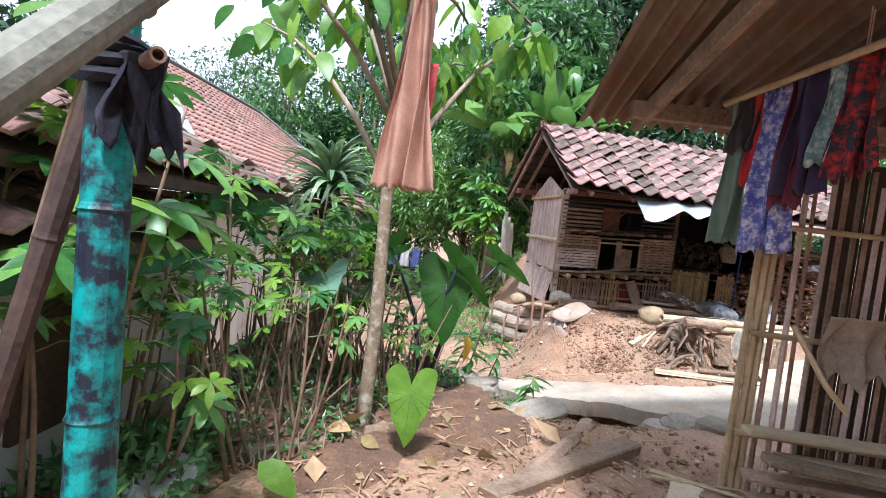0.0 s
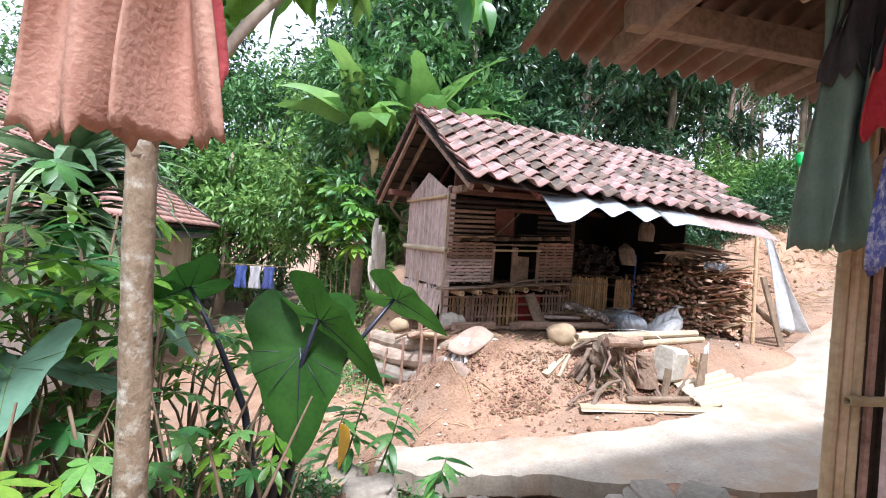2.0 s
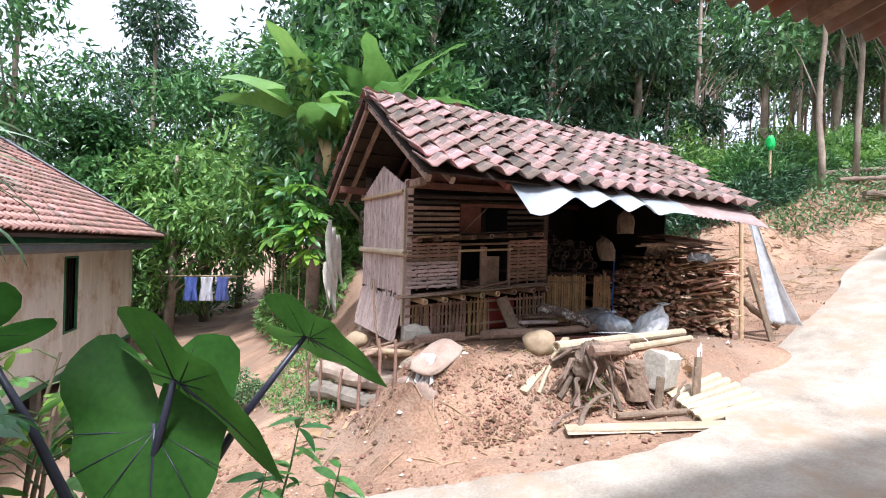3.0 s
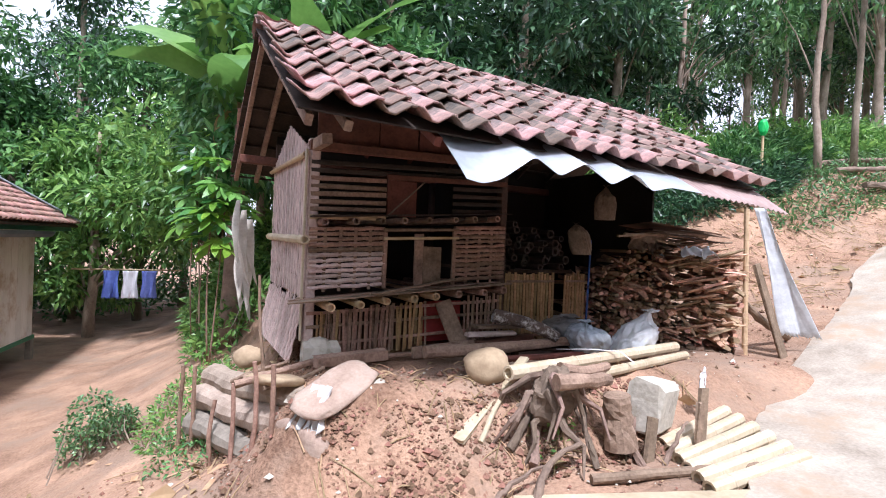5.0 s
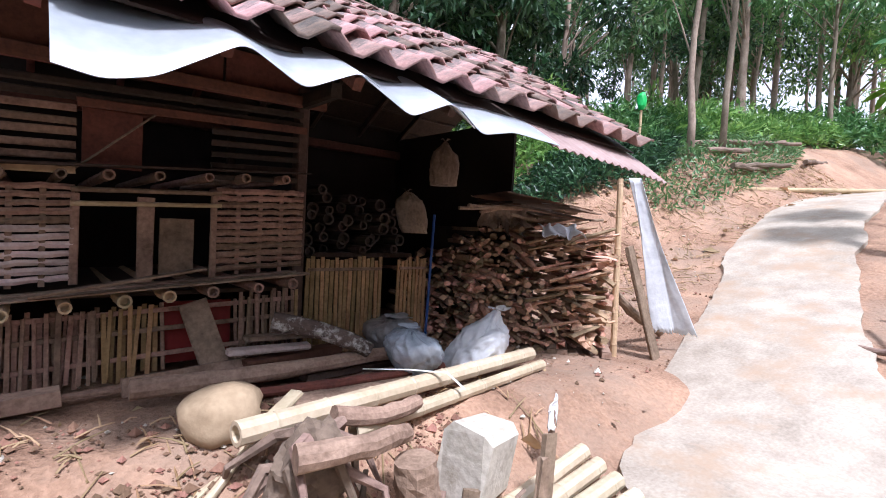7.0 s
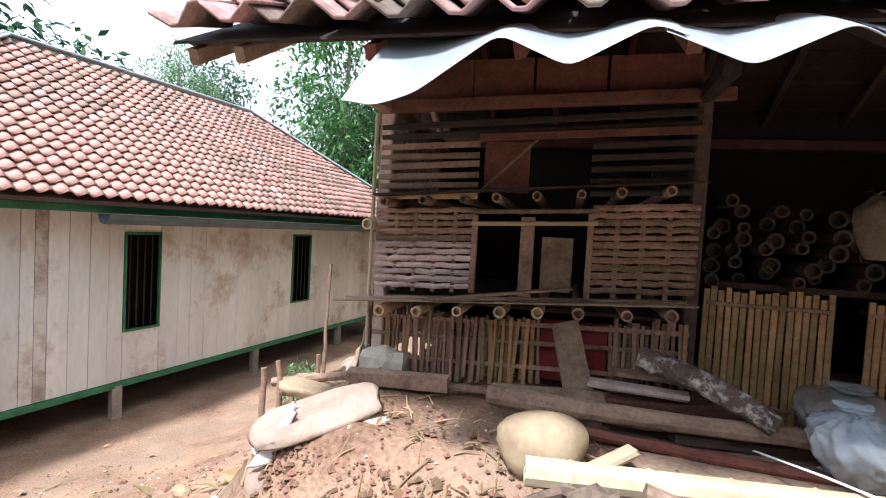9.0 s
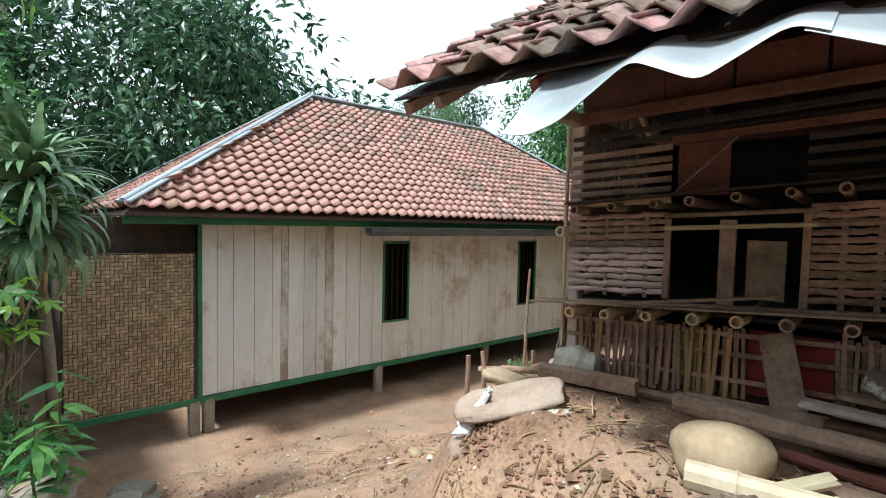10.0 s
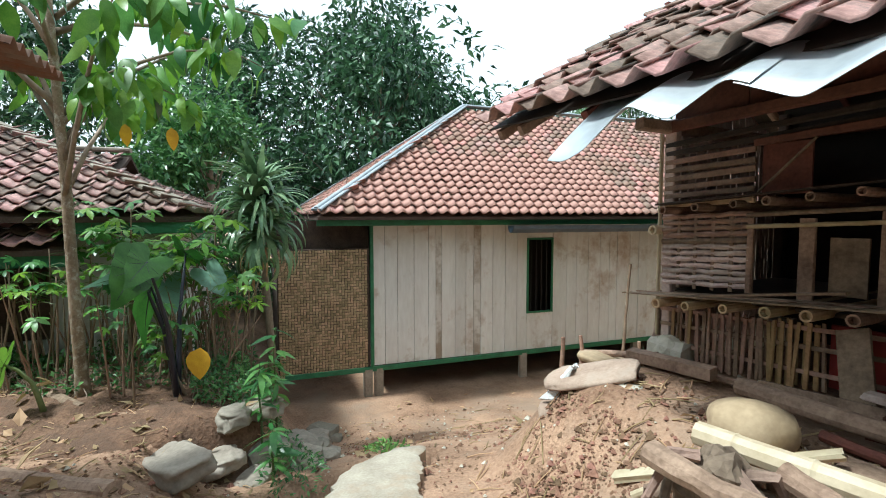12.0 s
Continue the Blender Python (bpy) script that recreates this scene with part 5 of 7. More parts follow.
def litter(name, label, mat, areas, seed, size, kind_of):
    """Small loose bits scattered over stretches of ground."""
    rng = np.random.default_rng(seed)
    s = Shape()
    for x0, x1, y0, y1, k in areas:
        for _ in range(k):
            x, y = rng.uniform(x0, x1), rng.uniform(y0, y1)
            z = on_ground(x, y) + 0.012
            r = size * min(3.0, 0.35 + rng.exponential(0.6))
            if kind_of == "clod":
                q = rng.normal(0, 1, (6, 3))
                v = np.array([(1, 0, 0), (-1, 0, 0), (0, 1, 0), (0, -1, 0), (0, 0, 0.8), (0, 0, -0.6)]) * r * rng.uniform(0.6, 1.2, (6, 1)) + [x, y, z]
                s.add(v, [(0, 2, 4), (2, 1, 4), (1, 3, 4), (3, 0, 4), (2, 0, 5), (1, 2, 5), (3, 1, 5), (0, 3, 5)])
            elif kind_of == "twig":
                a = rng.uniform(0, math.pi)
                d = np.array([math.cos(a), math.sin(a), 0]) * r * 6
                p = np.array([x, y, z])
                e = p + d
                e[2] = on_ground(e[0], e[1]) + 0.015 + rng.uniform(0, 0.02)
                tube(s, [p, (p + e) / 2 + [0, 0, 0.01], e], [0.006, 0.005, 0.003], 4, False)
            else:
                leaves(s, [(x, y, z + 0.01)], [(math.cos(x * 50), math.sin(x * 50), 0.35)], r * 3, r * 1.6, rng, 0.1, 0.2)
    solid(name, s, mat, label, "litter", kind="stuff")


litter("clods", "crumbled brown earth clods", MUD, ((1.9, 4.6, 6.75, 7.35, 3400), (1.2, 2.0, 7.5, 9.5, 700), (-1.5, 6, 5.0, 6.9, 1100), (-2.6, 1.6, 6.2, 9.2, 900), (5.0, 9.5, 7.4, 9.5, 500), (-0.5, 2.5, 2.5, 5.0, 1500), (2, 4.6, 7.3, 7.9, 500)), 1, 0.014, "clod")
litter("pebbles", "scattered small pale stones", PALE_STONE, ((-2.5, 6, 5.6, 9, 620), (-0.6, 3, 2, 5, 200), (7, 13, 8.5, 11, 120)), 2, 0.013, "clod")
litter("twigs", "scattered dry twigs and straw", LEAF_DRY, ((1.8, 5.2, 6.6, 8.0, 240), (-2.4, 1.5, 6.0, 8.6, 120), (-1.2, 2.2, 2.2, 5.2, 420), (7, 17, 8.6, 12.5, 1900), (0.6, 1.8, 8, 11, 80)), 3, 0.028, "twig")
litter("fallen_leaves", "fallen dry brown leaves", LEAF_DRY, ((-1.6, 1.6, 2.4, 5.2, 620), (0.5, 1.8, 8, 12, 160), (2, 6, 5, 8, 90), (8, 17, 9.4, 12.6, 1500), (-3, 1, 6, 10, 70)), 4, 0.028, "leaf")

# ---------------------------------------------------------------- trees behind
def tree(name, label, x, y, height, crown_r, leaf, count, leaf_len, seed, trunk_r=0.14, bare=0.45, clumps=26, leaf_w=0.42, droop=0.35, flat=0.8, lean=(0, 0), group="", bark=None):
    rng = np.random.default_rng(seed)
    z0 = on_ground(x, y)
    t = thing(name, label, "tree", group)
    s = Shape()
    top = np.array([x + lean[0], y + lean[1], z0 + height * 0.86])
    base = np.array([x, y, z0 - 0.1])
    k = np.linspace(0, 1, 9)[:, None]
    wob = np.cumsum(rng.normal(0, 0.04, (9, 3)), axis=0) * [1, 1, 0]
    line = base + (top - base) * k + wob
    tube(s, line, trunk_r * (1 - 0.7 * k[:, 0]), 8, rough=0.06, rng=rng)
    heads = []
    for i in range(clumps):
        f = rng.uniform(bare, 1.0)
        a = rng.uniform(0, 2 * math.pi)
        q = crown_r * rng.uniform(0.25, 1.0) * math.sin(math.pi * min(1, 0.25 + 0.8 * (f - bare) / (1.001 - bare))) ** 0.6
        p = base + (top - base) * f + wob[int(f * 8)] + [q * math.cos(a), q * math.sin(a), rng.uniform(-0.1, 0.35) * crown_r]
        heads.append(p)
        st = base + (top - base) * max(0.15, f - 0.18) + wob[int(max(0.15, f - 0.18) * 8)]
        if i % 2 == 0:
            tube(s, [st, (st + p) / 2 + [0, 0, 0.08 * crown_r], p], [trunk_r * 0.28, trunk_r * 0.17, trunk_r * 0.05], 5, False)
    part("trunk", s, bark or BARK, t, "", True)
    heads = np.array(heads)
    which = rng.integers(0, len(heads), count)
    size = crown_r * rng.uniform(0.22, 0.42, len(heads))
    d = rng.normal(0, 1, (count, 3))
    d /= np.linalg.norm(d, axis=1)[:, None]
    pos = heads[which] + d * (size[which] * rng.uniform(0.3, 1.0, count) ** 0.5)[:, None] * [1, 1, flat]
    s = Shape()
    leaves(s, pos, d * 0.7, leaf_len, leaf_len * leaf_w, rng, droop)
    part("crown", s, leaf, t)
    return t


def woods():
    # dark tree behind the house
    tree("tree", "broad dark green leafy tree behind the house", -14.5, 9.6, 11.5, 5.6, LEAF_DARK, 20000, 0.36, 1, 0.3, 0.2, 80)
    tree("tree", "broad dark green leafy tree behind the house", -17.5, 4.5, 11.0, 5.0, LEAF_DARK, 13000, 0.36, 2, 0.3, 0.15, 60)
    tree("tree", "broad dark green leafy tree behind the house", -19.5, 15.0, 9.5, 4.6, LEAF_DARK, 9000, 0.36, 5, 0.3, 0.15, 50)
    tree("tree", "leafy green tree behind the houses", -9.0, 4.2, 6.5, 2.6, LEAF, 6500, 0.24, 3, 0.16, 0.12, 36)
    tree("tree", "leafy green tree behind the houses", -10.5, 0.2, 8.5, 3.2, LEAF_DARK, 7500, 0.26, 6, 0.18, 0.12, 40)
    tree("tree", "feathery pale green tree beyond the house", -15.5, 20.5, 11.0, 2.4, LEAF_GREY, 6000, 0.22, 4, 0.16, 0.5, 30, 0.25)
    # wood beyond the lane
    rng = np.random.default_rng(77)
    for i, (x, y, h, r, mat) in enumerate(((-6, 30, 13, 4.5, LEAF_DARK), (-1.5, 27, 12, 4.2, LEAF_BRIGHT), (-9, 24, 9, 3.5, LEAF_GREY), (2.5, 24, 13, 4.2, LEAF_DARK), (-3.2, 21, 7, 2.6, LEAF_BRIGHT), (6, 20, 13, 4.0, LEAF_DARK), (9.5, 18.5, 13, 3.6, LEAF_GREY), (4.2, 16.0, 10, 3.2, LEAF_DARK), (7.3, 14.8, 9.5, 2.7, LEAF_DARK), (0.4, 19, 9, 2.6, LEAF_BRIGHT), (13.5, 20, 14, 4.0, LEAF_DARK), (2.3, 14.2, 7.5, 2.3, LEAF), (-15, 33, 14, 5, LEAF_DARK), (-2.6, 24, 11, 3.6, LEAF), (3.0, 19.5, 12, 3.2, LEAF_DARK), (8.2, 22, 14, 4.2, LEAF_DARK), (5.6, 16.8, 9, 2.6, LEAF), (10.8, 15.6, 10, 2.4, LEAF_DARK), (1.6, 17, 8.5, 2.4, LEAF), (-5.5, 22.5, 8, 2.8, LEAF), (12.0, 24, 14, 4, LEAF_GREY), (-20, 27, 12, 4.5, LEAF_DARK), (-8.0, 22.0, 13.5, 3.6, LEAF), (-4.6, 24.5, 14, 3.6, LEAF_DARK))):
        tree("tree", "tall leafy tree in the wood behind the hut", x, y, h, r, mat, 7000, 0.33, 100 + i, 0.17, 0.22, 34, 0.36, group="trees behind the hut")
    # slim trunks of the wood uphill
    for i in range(62):
        x, y = rng.uniform(11.5, 34), rng.uniform(11.0, 27)
        if y < 10.6 + (x - 12) * 0.16:
            continue
        h = rng.uniform(8, 14)
        tree("tree", "slim tall tree with a bare trunk on the hillside", x, y, h, rng.uniform(1.5, 2.6), (LEAF_DARK, LEAF, LEAF_GREY)[i % 3], 1300, 0.30, 200 + i, rng.uniform(0.07, 0.17), 0.42, 14, 0.36, group="trees on the hillside")


woods()


def sky_block_and_hill_trees():
    """Unseen sky-blocking trees added behind the porch, and trees uphill of the path."""
    rng = np.random.default_rng(501)
    # both rows stand out of view to cut sky light on the hut's front
    for i in range(16):
        x, y = 8.5 + 2.1 * (i % 8) + rng.normal(0, 0.5), -2.0 - 4.5 * (i // 8) + rng.normal(0, 0.7)
        tree("tree", "added unseen leafy tree behind the porch, blocking sky light", x, y, rng.uniform(7, 10), rng.uniform(2.2, 3.0), LEAF_DARK if i % 2 else LEAF, 1600, 0.42, 520 + i, 0.15, 0.1, 20, 0.42, group="trees behind the porch")
    for i in range(10):
        x, y = -3.5 + 2.4 * i + rng.normal(0, 0.5), -10.0 + rng.normal(0, 1.0)
        tree("tree", "added unseen leafy tree behind the porch, blocking sky light", x, y, rng.uniform(8, 11), rng.uniform(2.6, 3.4), LEAF_DARK, 1600, 0.45, 560 + i, 0.15, 0.1, 20, 0.42, group="trees behind the porch")
    for i in range(15):
        x = rng.uniform(23, 40)
        y = 4.8 + (x - 2.6) * math.tan(radians(rng.uniform(4, 28)))
        tree("tree", "slim tall tree with a bare trunk on the hillside", x, y, rng.uniform(8, 13), rng.uniform(1.8, 2.8), LEAF if i % 3 else LEAF_BRIGHT, 1100, 0.34, 600 + i, rng.uniform(0.09, 0.2), 0.4, 14, 0.36, group="trees on the hillside")


sky_block_and_hill_trees()


def undergrowth(name, label, cx, cy, sx, sy, h, count, leaf, ll, lw, seed, droop=0.2, stems=0, turn=0.0):
    """A thicket of small leaves on many stems over an ellipse of ground."""
    rng = np.random.default_rng(seed)
    a = rng.uniform(0, 2 * math.pi, count)
    q = np.sqrt(rng.uniform(0, 1, count))
    dx, dy = q * np.cos(a) * sx, q * np.sin(a) * sy
    c, s_ = math.cos(turn), math.sin(turn)
    x, y = cx + dx * c - dy * s_, cy + dx * s_ + dy * c
    hump = np.array([0.55 + 0.6 * noise.noise((p * 0.9, r * 0.9, seed)) for p, r in zip(x, y)])
    z = ground_height(x, y) + h * np.clip(hump, 0.12, 1.2) * (1 - 0.5 * q ** 3) * rng.uniform(0.05, 1, count) ** 0.7
    d = np.stack([np.cos(a) * q, np.sin(a) * q, 0.5 + 0 * a], 1)
    s = Shape()
    leaves(s, np.stack([x, y, z], 1), d, ll, lw, rng, droop, 0.8)
    t = thing(name, label, "undergrowth", kind="stuff")
    part("foliage", s, leaf, t)
    if stems:
        s = Shape()
        for i in range(stems):
            j = rng.integers(0, count)
            g = on_ground(x[j], y[j])
            b = np.array([x[j] + rng.normal(0, 0.1), y[j] + rng.normal(0, 0.1), g - 0.03])
            p = np.array([x[j], y[j], max(z[j], g + 0.15)])
            tube(s, [b, (b + p) / 2 + rng.normal(0, 0.03, 3), p], [0.009, 0.007, 0.003], 4, False)
        part("stems", s, BARK, t)
    return t


undergrowth("undergrowth", "mixed green undergrowth below the wood", 4.7, 16.5, 4.6, 3.6, 3.4, 12000, LEAF_BRIGHT, 0.24, 0.09, 31, stems=120)
undergrowth("undergrowth", "dark green undergrowth beside the lane", 1.3, 17.8, 1.5, 4.2, 2.4, 7000, LEAF_BRIGHT, 0.22, 0.08, 32, stems=80)
undergrowth("undergrowth", "tall green undergrowth uphill of the hut", 9.5, 14.3, 3.6, 1.9, 2.4, 9000, LEAF_BRIGHT, 0.24, 0.07, 33, stems=80)
undergrowth("undergrowth", "low green undergrowth on the hillside", 19.0, 15.5, 8.0, 3.6, 1.9, 13000, LEAF_BRIGHT, 0.3, 0.08, 34, stems=60, turn=0.2)
undergrowth("undergrowth", "green thicket at the far end of the lane", -8.0, 27.0, 7, 4, 3.2, 9000, LEAF, 0.3, 0.12, 35)
undergrowth("undergrowth", "weedy green growth on the bank beside the hut", 0.85, 10.6, 0.6, 1.5, 0.35, 1300, LEAF_BRIGHT, 0.09, 0.035, 36, stems=60)
undergrowth("undergrowth", "dark hedge growth behind the houses", -12.0, 8.0, 3.0, 6.0, 3.5, 9000, LEAF_DARK, 0.26, 0.1, 37)

undergrowth("undergrowth", "leafy green shrubs at the edge of the hillside wood", 12.5, 12.6, 2.4, 0.9, 1.6, 5200, LEAF, 0.28, 0.06, 38, stems=60)
undergrowth("undergrowth", "yellow-green shrubs at the edge of the hillside wood", 15.5, 12.6, 1.3, 0.7, 1.9, 2200, LEAF_BRIGHT, 0.26, 0.06, 39, stems=30)
undergrowth("undergrowth", "bright green growth beside the lane", 1.1, 13.8, 0.8, 1.6, 1.2, 1500, LEAF_BRIGHT, 0.16, 0.07, 40, stems=60)


undergrowth("undergrowth", "dark green growth filling the gully edge", 10.8, 11.9, 2.2, 0.8, 1.1, 4500, LEAF_DARK, 0.2, 0.06, 41, stems=60)
undergrowth("undergrowth", "green thicket under the trees uphill of the path", 23.5, 11.5, 2.6, 4.5, 2.2, 8000, LEAF, 0.32, 0.09, 49, stems=60)
undergrowth("undergrowth", "yellow-green thicket beside the uphill path", 20.5, 13.0, 1.8, 1.6, 1.4, 3000, LEAF_BRIGHT, 0.28, 0.08, 50, stems=40)
undergrowth("undergrowth", "low mixed weeds on the dry slope", 14.5, 11.3, 4.0, 0.9, 0.5, 3600, LEAF_GREY, 0.16, 0.05, 42, stems=80, turn=0.16)
# ---------------------------------------------------------------- neighbour's house and the woven end panel
def weave_panel(parent):
    """Plaited bamboo panel at the end of the long house."""
    s = Shape()
    y0, y1, z0, z1 = 5.5, HY0 - 0.04, SILL - 0.05, 1.17
    step, gap = 0.05, 0.046
    ny, nz = int((y1 - y0) / step), int((z1 - z0) / step)
    for i in range(ny):
        for j in range(nz):
            over = ((i + j) // 2) % 2
            y, z = y0 + (i + 0.5) * step, z0 + (j + 0.5) * step
            up = 0.006 if over else 0.0
            w, h = (step * 0.96, step * 0.80) if over else (step * 0.80, step * 0.96)
            x = HX + 0.02 + up
            s.add(np.array([(x, y - w / 2, z - h / 2), (x, y + w / 2, z - h / 2), (x, y + w / 2, z + h / 2), (x, y - w / 2, z + h / 2), (x + 0.004, y, z)]), [(0, 1, 4), (1, 2, 4), (2, 3, 4), (3, 0, 4)])
    b = Shape()
    beam(b, (HX, y0, (z0 + z1) / 2), (HX, y1, (z0 + z1) / 2), 0.02, z1 - z0)
    part("panel_back", b, DARK_WOOD, parent)
    part("woven_panel", s, WEAVE, parent, "plaited bamboo wall panel")
    b = Shape()
    beam(b, (HX, y0, 0.1), (HX - 4, y0, 0.1), 0.04, 2.1)
    part("end_wall", b, DARK_WOOD, parent)
    # dark sheet added for the shaded space between panel and eave
    b = Shape()
    beam(b, (HX - 0.25, y0, 1.4), (HX - 0.25, HY0, 1.4), 0.03, 0.5)
    part("dark_board", b, DARK_WOOD, parent)


weave_panel(house)


def neighbour_house():
    """A plastered house whose end bay carries a higher roof with a hip."""
    t = thing("neighbour_house", "low plastered house with a mossy brown tile roof in two heights", "house")
    ex, rx = -1.45, -4.7
    bx = rx * 2 - ex
    y_end, y_step, y_far, pitch = 4.6, 3.25, -5.0, 0.43
    wx, wy = ex - 0.5, y_end - 0.45
    for a, b in (((wx, y_far + 0.5), (wx, wy)), ((wx - 0.062, wy), (bx + 0.562, wy)), ((bx + 0.5, wy), (bx + 0.5, y_far + 0.5)), ((wx - 0.062, y_far + 0.5), (bx + 0.562, y_far + 0.5))):
        s = Shape()
        beam(s, (*a, 0.15), (*b, 0.15), 0.12, 2.9)
        part("wall", s, PLASTER, t)
    for y0 in (2.6, 0.6):
        s = Shape()
        block(s, (0.03, 0.7, 0.9), pose(wx + 0.07, y0, 0.75), 0.01)
        part("window", s, DARK_WOOD, t, "dark wooden shuttered window")
    rng = np.random.default_rng(33)
    proto = tile_mesh("tile", 0.22, 0.3, TILE_FIELD, 0.016, 5)
    run = ex - rx
    for ez, y0, y1, hip in ((1.72, y_step, y_end, run), (1.36, y_far, y_step - 0.03, 0.0)):
        rz = ez + run * pitch
        top1 = y1 - hip
        s = Shape()
        v = [(ex, y0, ez), (ex, y1, ez), (bx, y1, ez), (bx, y0, ez), (rx, min(y0, top1), rz), (rx, top1, rz)]
        v = np.array(v + [(a, b, c - 0.06) for a, b, c in v])
        if hip:
            back_y = y1 - hip
            v = [(ex, y0, ez), (ex, y1, ez), (bx, y1, ez), (bx, y0, ez), (rx, back_y, rz), (ex, back_y, ez), (bx, back_y, ez)]
            v = np.array(v + [(a, b, c - 0.06) for a, b, c in v])
            s.add(v, [(5, 1, 4), (1, 2, 4), (2, 6, 4), (12, 11, 8), (8, 11, 9), (9, 11, 13), (1, 5, 12, 8), (2, 1, 8, 9), (6, 2, 9, 13), (5, 4, 11, 12), (4, 6, 13, 11)])
        else:
            s.add(v, [(0, 1, 5, 4), (2, 3, 4, 5), (7, 6, 10, 11), (9, 8, 11, 10), (1, 0, 6, 7), (3, 2, 8, 9), (0, 4, 10, 6), (4, 3, 9, 10), (5, 1, 7, 11), (2, 5, 11, 8)])
        roof = part("roof", s, DARK_WOOD, t)
        length = math.hypot(run, run * pitch)
        start = y1 - hip if hip else y0
        m = slope_frame((ex, start, ez), (0, 1, 0), (-run, 0, run * pitch))
        spots = []
        for r in range(int(length / 0.24)):
            for c in range(int((y1 - start) / 0.22)):
                a, b = c * 0.22 + 0.11, r * 0.24
                if a < (y1 - start) - hip * b / length:
                    spots.append((a, b))
        lay_tiles(roof, proto, TILE, TILE_FIELD, m, spots, rng, 0.012, lambda a, b: start + a > 2.0 and b < 2.2)
        caps = Shape()
        if hip:
            m = slope_frame((ex, y1, ez), (-1, 0, 0), (0, -run, run * pitch))
            spots = [(c * 0.22 + 0.11, r * 0.24) for r in range(int(length / 0.24)) for c in range(int((ex - bx) / 0.22)) if r * 0.24 / length * run < c * 0.22 + 0.11 < (ex - bx) - r * 0.24 / length * run]
            lay_tiles(roof, proto, TILE, TILE_FIELD, m, spots, rng, 0.012, lambda a, b: False)
            beam(caps, (ex, y1, ez + 0.08), (rx, y1 - hip, rz + 0.09), 0.2, 0.07, 0.025)
        else:
            beam(caps, (rx, y0, rz + 0.08), (rx, y1, rz + 0.08), 0.2, 0.07, 0.025)
        part("ridge_cap", caps, STONE, roof)
        s = Shape()
        beam(s, (ex - 0.06, start if hip == 0 else y_step, ez - 0.12), (ex - 0.06, y1, ez - 0.12), 0.025, 0.14)
        part("fascia", s, GREEN_PAINT, roof, "dark green fascia board")


neighbour_house()


# ---------------------------------------------------------------- porch: bamboo wall, tin roof, washing
def porch():
    rng = np.random.default_rng(9)
    t = thing("bamboo_fence", "upright grey bamboo slat wall of a porch", "fence")
    for dx in (0.0, 0.05, 0.095):
        s = Shape()
        culm(s, (2.2 + dx, 3.36 - dx * 0.2, 0.02), (2.22 + dx, 3.36, 2.55), 0.024)
        part("post", s, BAMBOO, t, "pale bamboo corner post")
    x = 2.36
    while x < 4.6:
        s = Shape()
        culm(s, (x, 3.34 - (x - 2.2) * 0.1 + 0.012 * (-1) ** int(x * 50), 0.06), (x + rng.normal(0, 0.012), 3.34 - (x - 2.2) * 0.1, 2.3 + rng.uniform(-0.1, 0.1)), rng.uniform(0.014, 0.02), 0.4, 6)
        part("slat", s, GREY_BAMBOO if rng.random() < 0.5 else OLD_BAMBOO, t)
        x += rng.uniform(0.062, 0.085)
    for z in (0.5, 1.18, 1.9):
        s = Shape()
        culm(s, (2.2, 3.30, z), (4.6, 3.06, z), 0.02)
        part("rail", s, BAMBOO, t)
    # corrugated tin roof on timbers
    roof = thing("tin_roof", "rusty corrugated tin porch roof on rough timbers", "roof")
    for k, (x0, x1) in enumerate(((1.05, 1.85), (1.78, 2.6), (2.53, 3.4), (3.33, 4.3), (4.2, 5.2))):
        n, rows = 60, 2
        v = []
        for side in (0.0, -0.003):
            for y, z in ((4.05, 2.64), (-1.6, 3.5)):
                for i in range(n):
                    xx = x0 + (x1 - x0) * i / (n - 1)
                    v.append((xx - (4.05 - y) * 0.05, y + 0.02 * math.sin(k * 3 + 1), z + 0.028 * math.sin(xx * 2 * math.pi / 0.11) + 0.004 * k + side))
        f = ring_faces(2, n, False)
        f = f + [tuple(reversed([q + 2 * n for q in g])) for g in f] + [(j + 1, j, 2 * n + j, 2 * n + j + 1) for j in range(n - 1)]
        part("sheet", Shape().add(np.array(v), f), RUST, roof, "", True)
    for (a, b, w, h) in (((1.3, 3.55, 2.62), (5.0, 3.5, 2.62), 0.08, 0.12), ((1.25, 1.6, 2.9), (5.0, 1.6, 2.9), 0.08, 0.1), ((1.42, 3.8, 2.58), (1.32, -1.4, 3.36), 0.07, 0.12), ((2.3, 3.9, 2.58), (2.2, -1.4, 3.36), 0.06, 0.09), ((3.3, 3.9, 2.58), (3.2, -1.4, 3.36), 0.06, 0.09), ((2.25, 3.36, 1.95), (2.05, 2.6, 2.74), 0.06, 0.06)):
        s = Shape()
        beam(s, a, b, w, h, 0.008, 0.004, rng)
        part("timber", s, WOOD, roof)
    for x, y in ((4.6, 3.05), (4.9, -0.4), (1.45, -1.3)):
        s = Shape()
        beam(s, (x, y, 0.0), (x, y, 2.75), 0.09, 0.09, 0.01, up=(0, 1, 0))
        part("post", s, WOOD, roof)
    s = Shape()
    culm(s, (1.80, 3.26, 2.64), (2.02, 1.9, 2.70), 0.022)
    solid("washing_pole", s, BAMBOO, "bamboo pole holding washing under the porch roof", "pole")
    s = Shape()
    for dx in (0, 0.012):
        tube(s, [(1.96 + dx, 2.36, 2.7), (1.96 + dx, 2.36, 2.92)], 0.004, 4)
    solid("rope", s, SACKING, "thin rope holding the washing pole", "rope")


porch()
s = Shape()
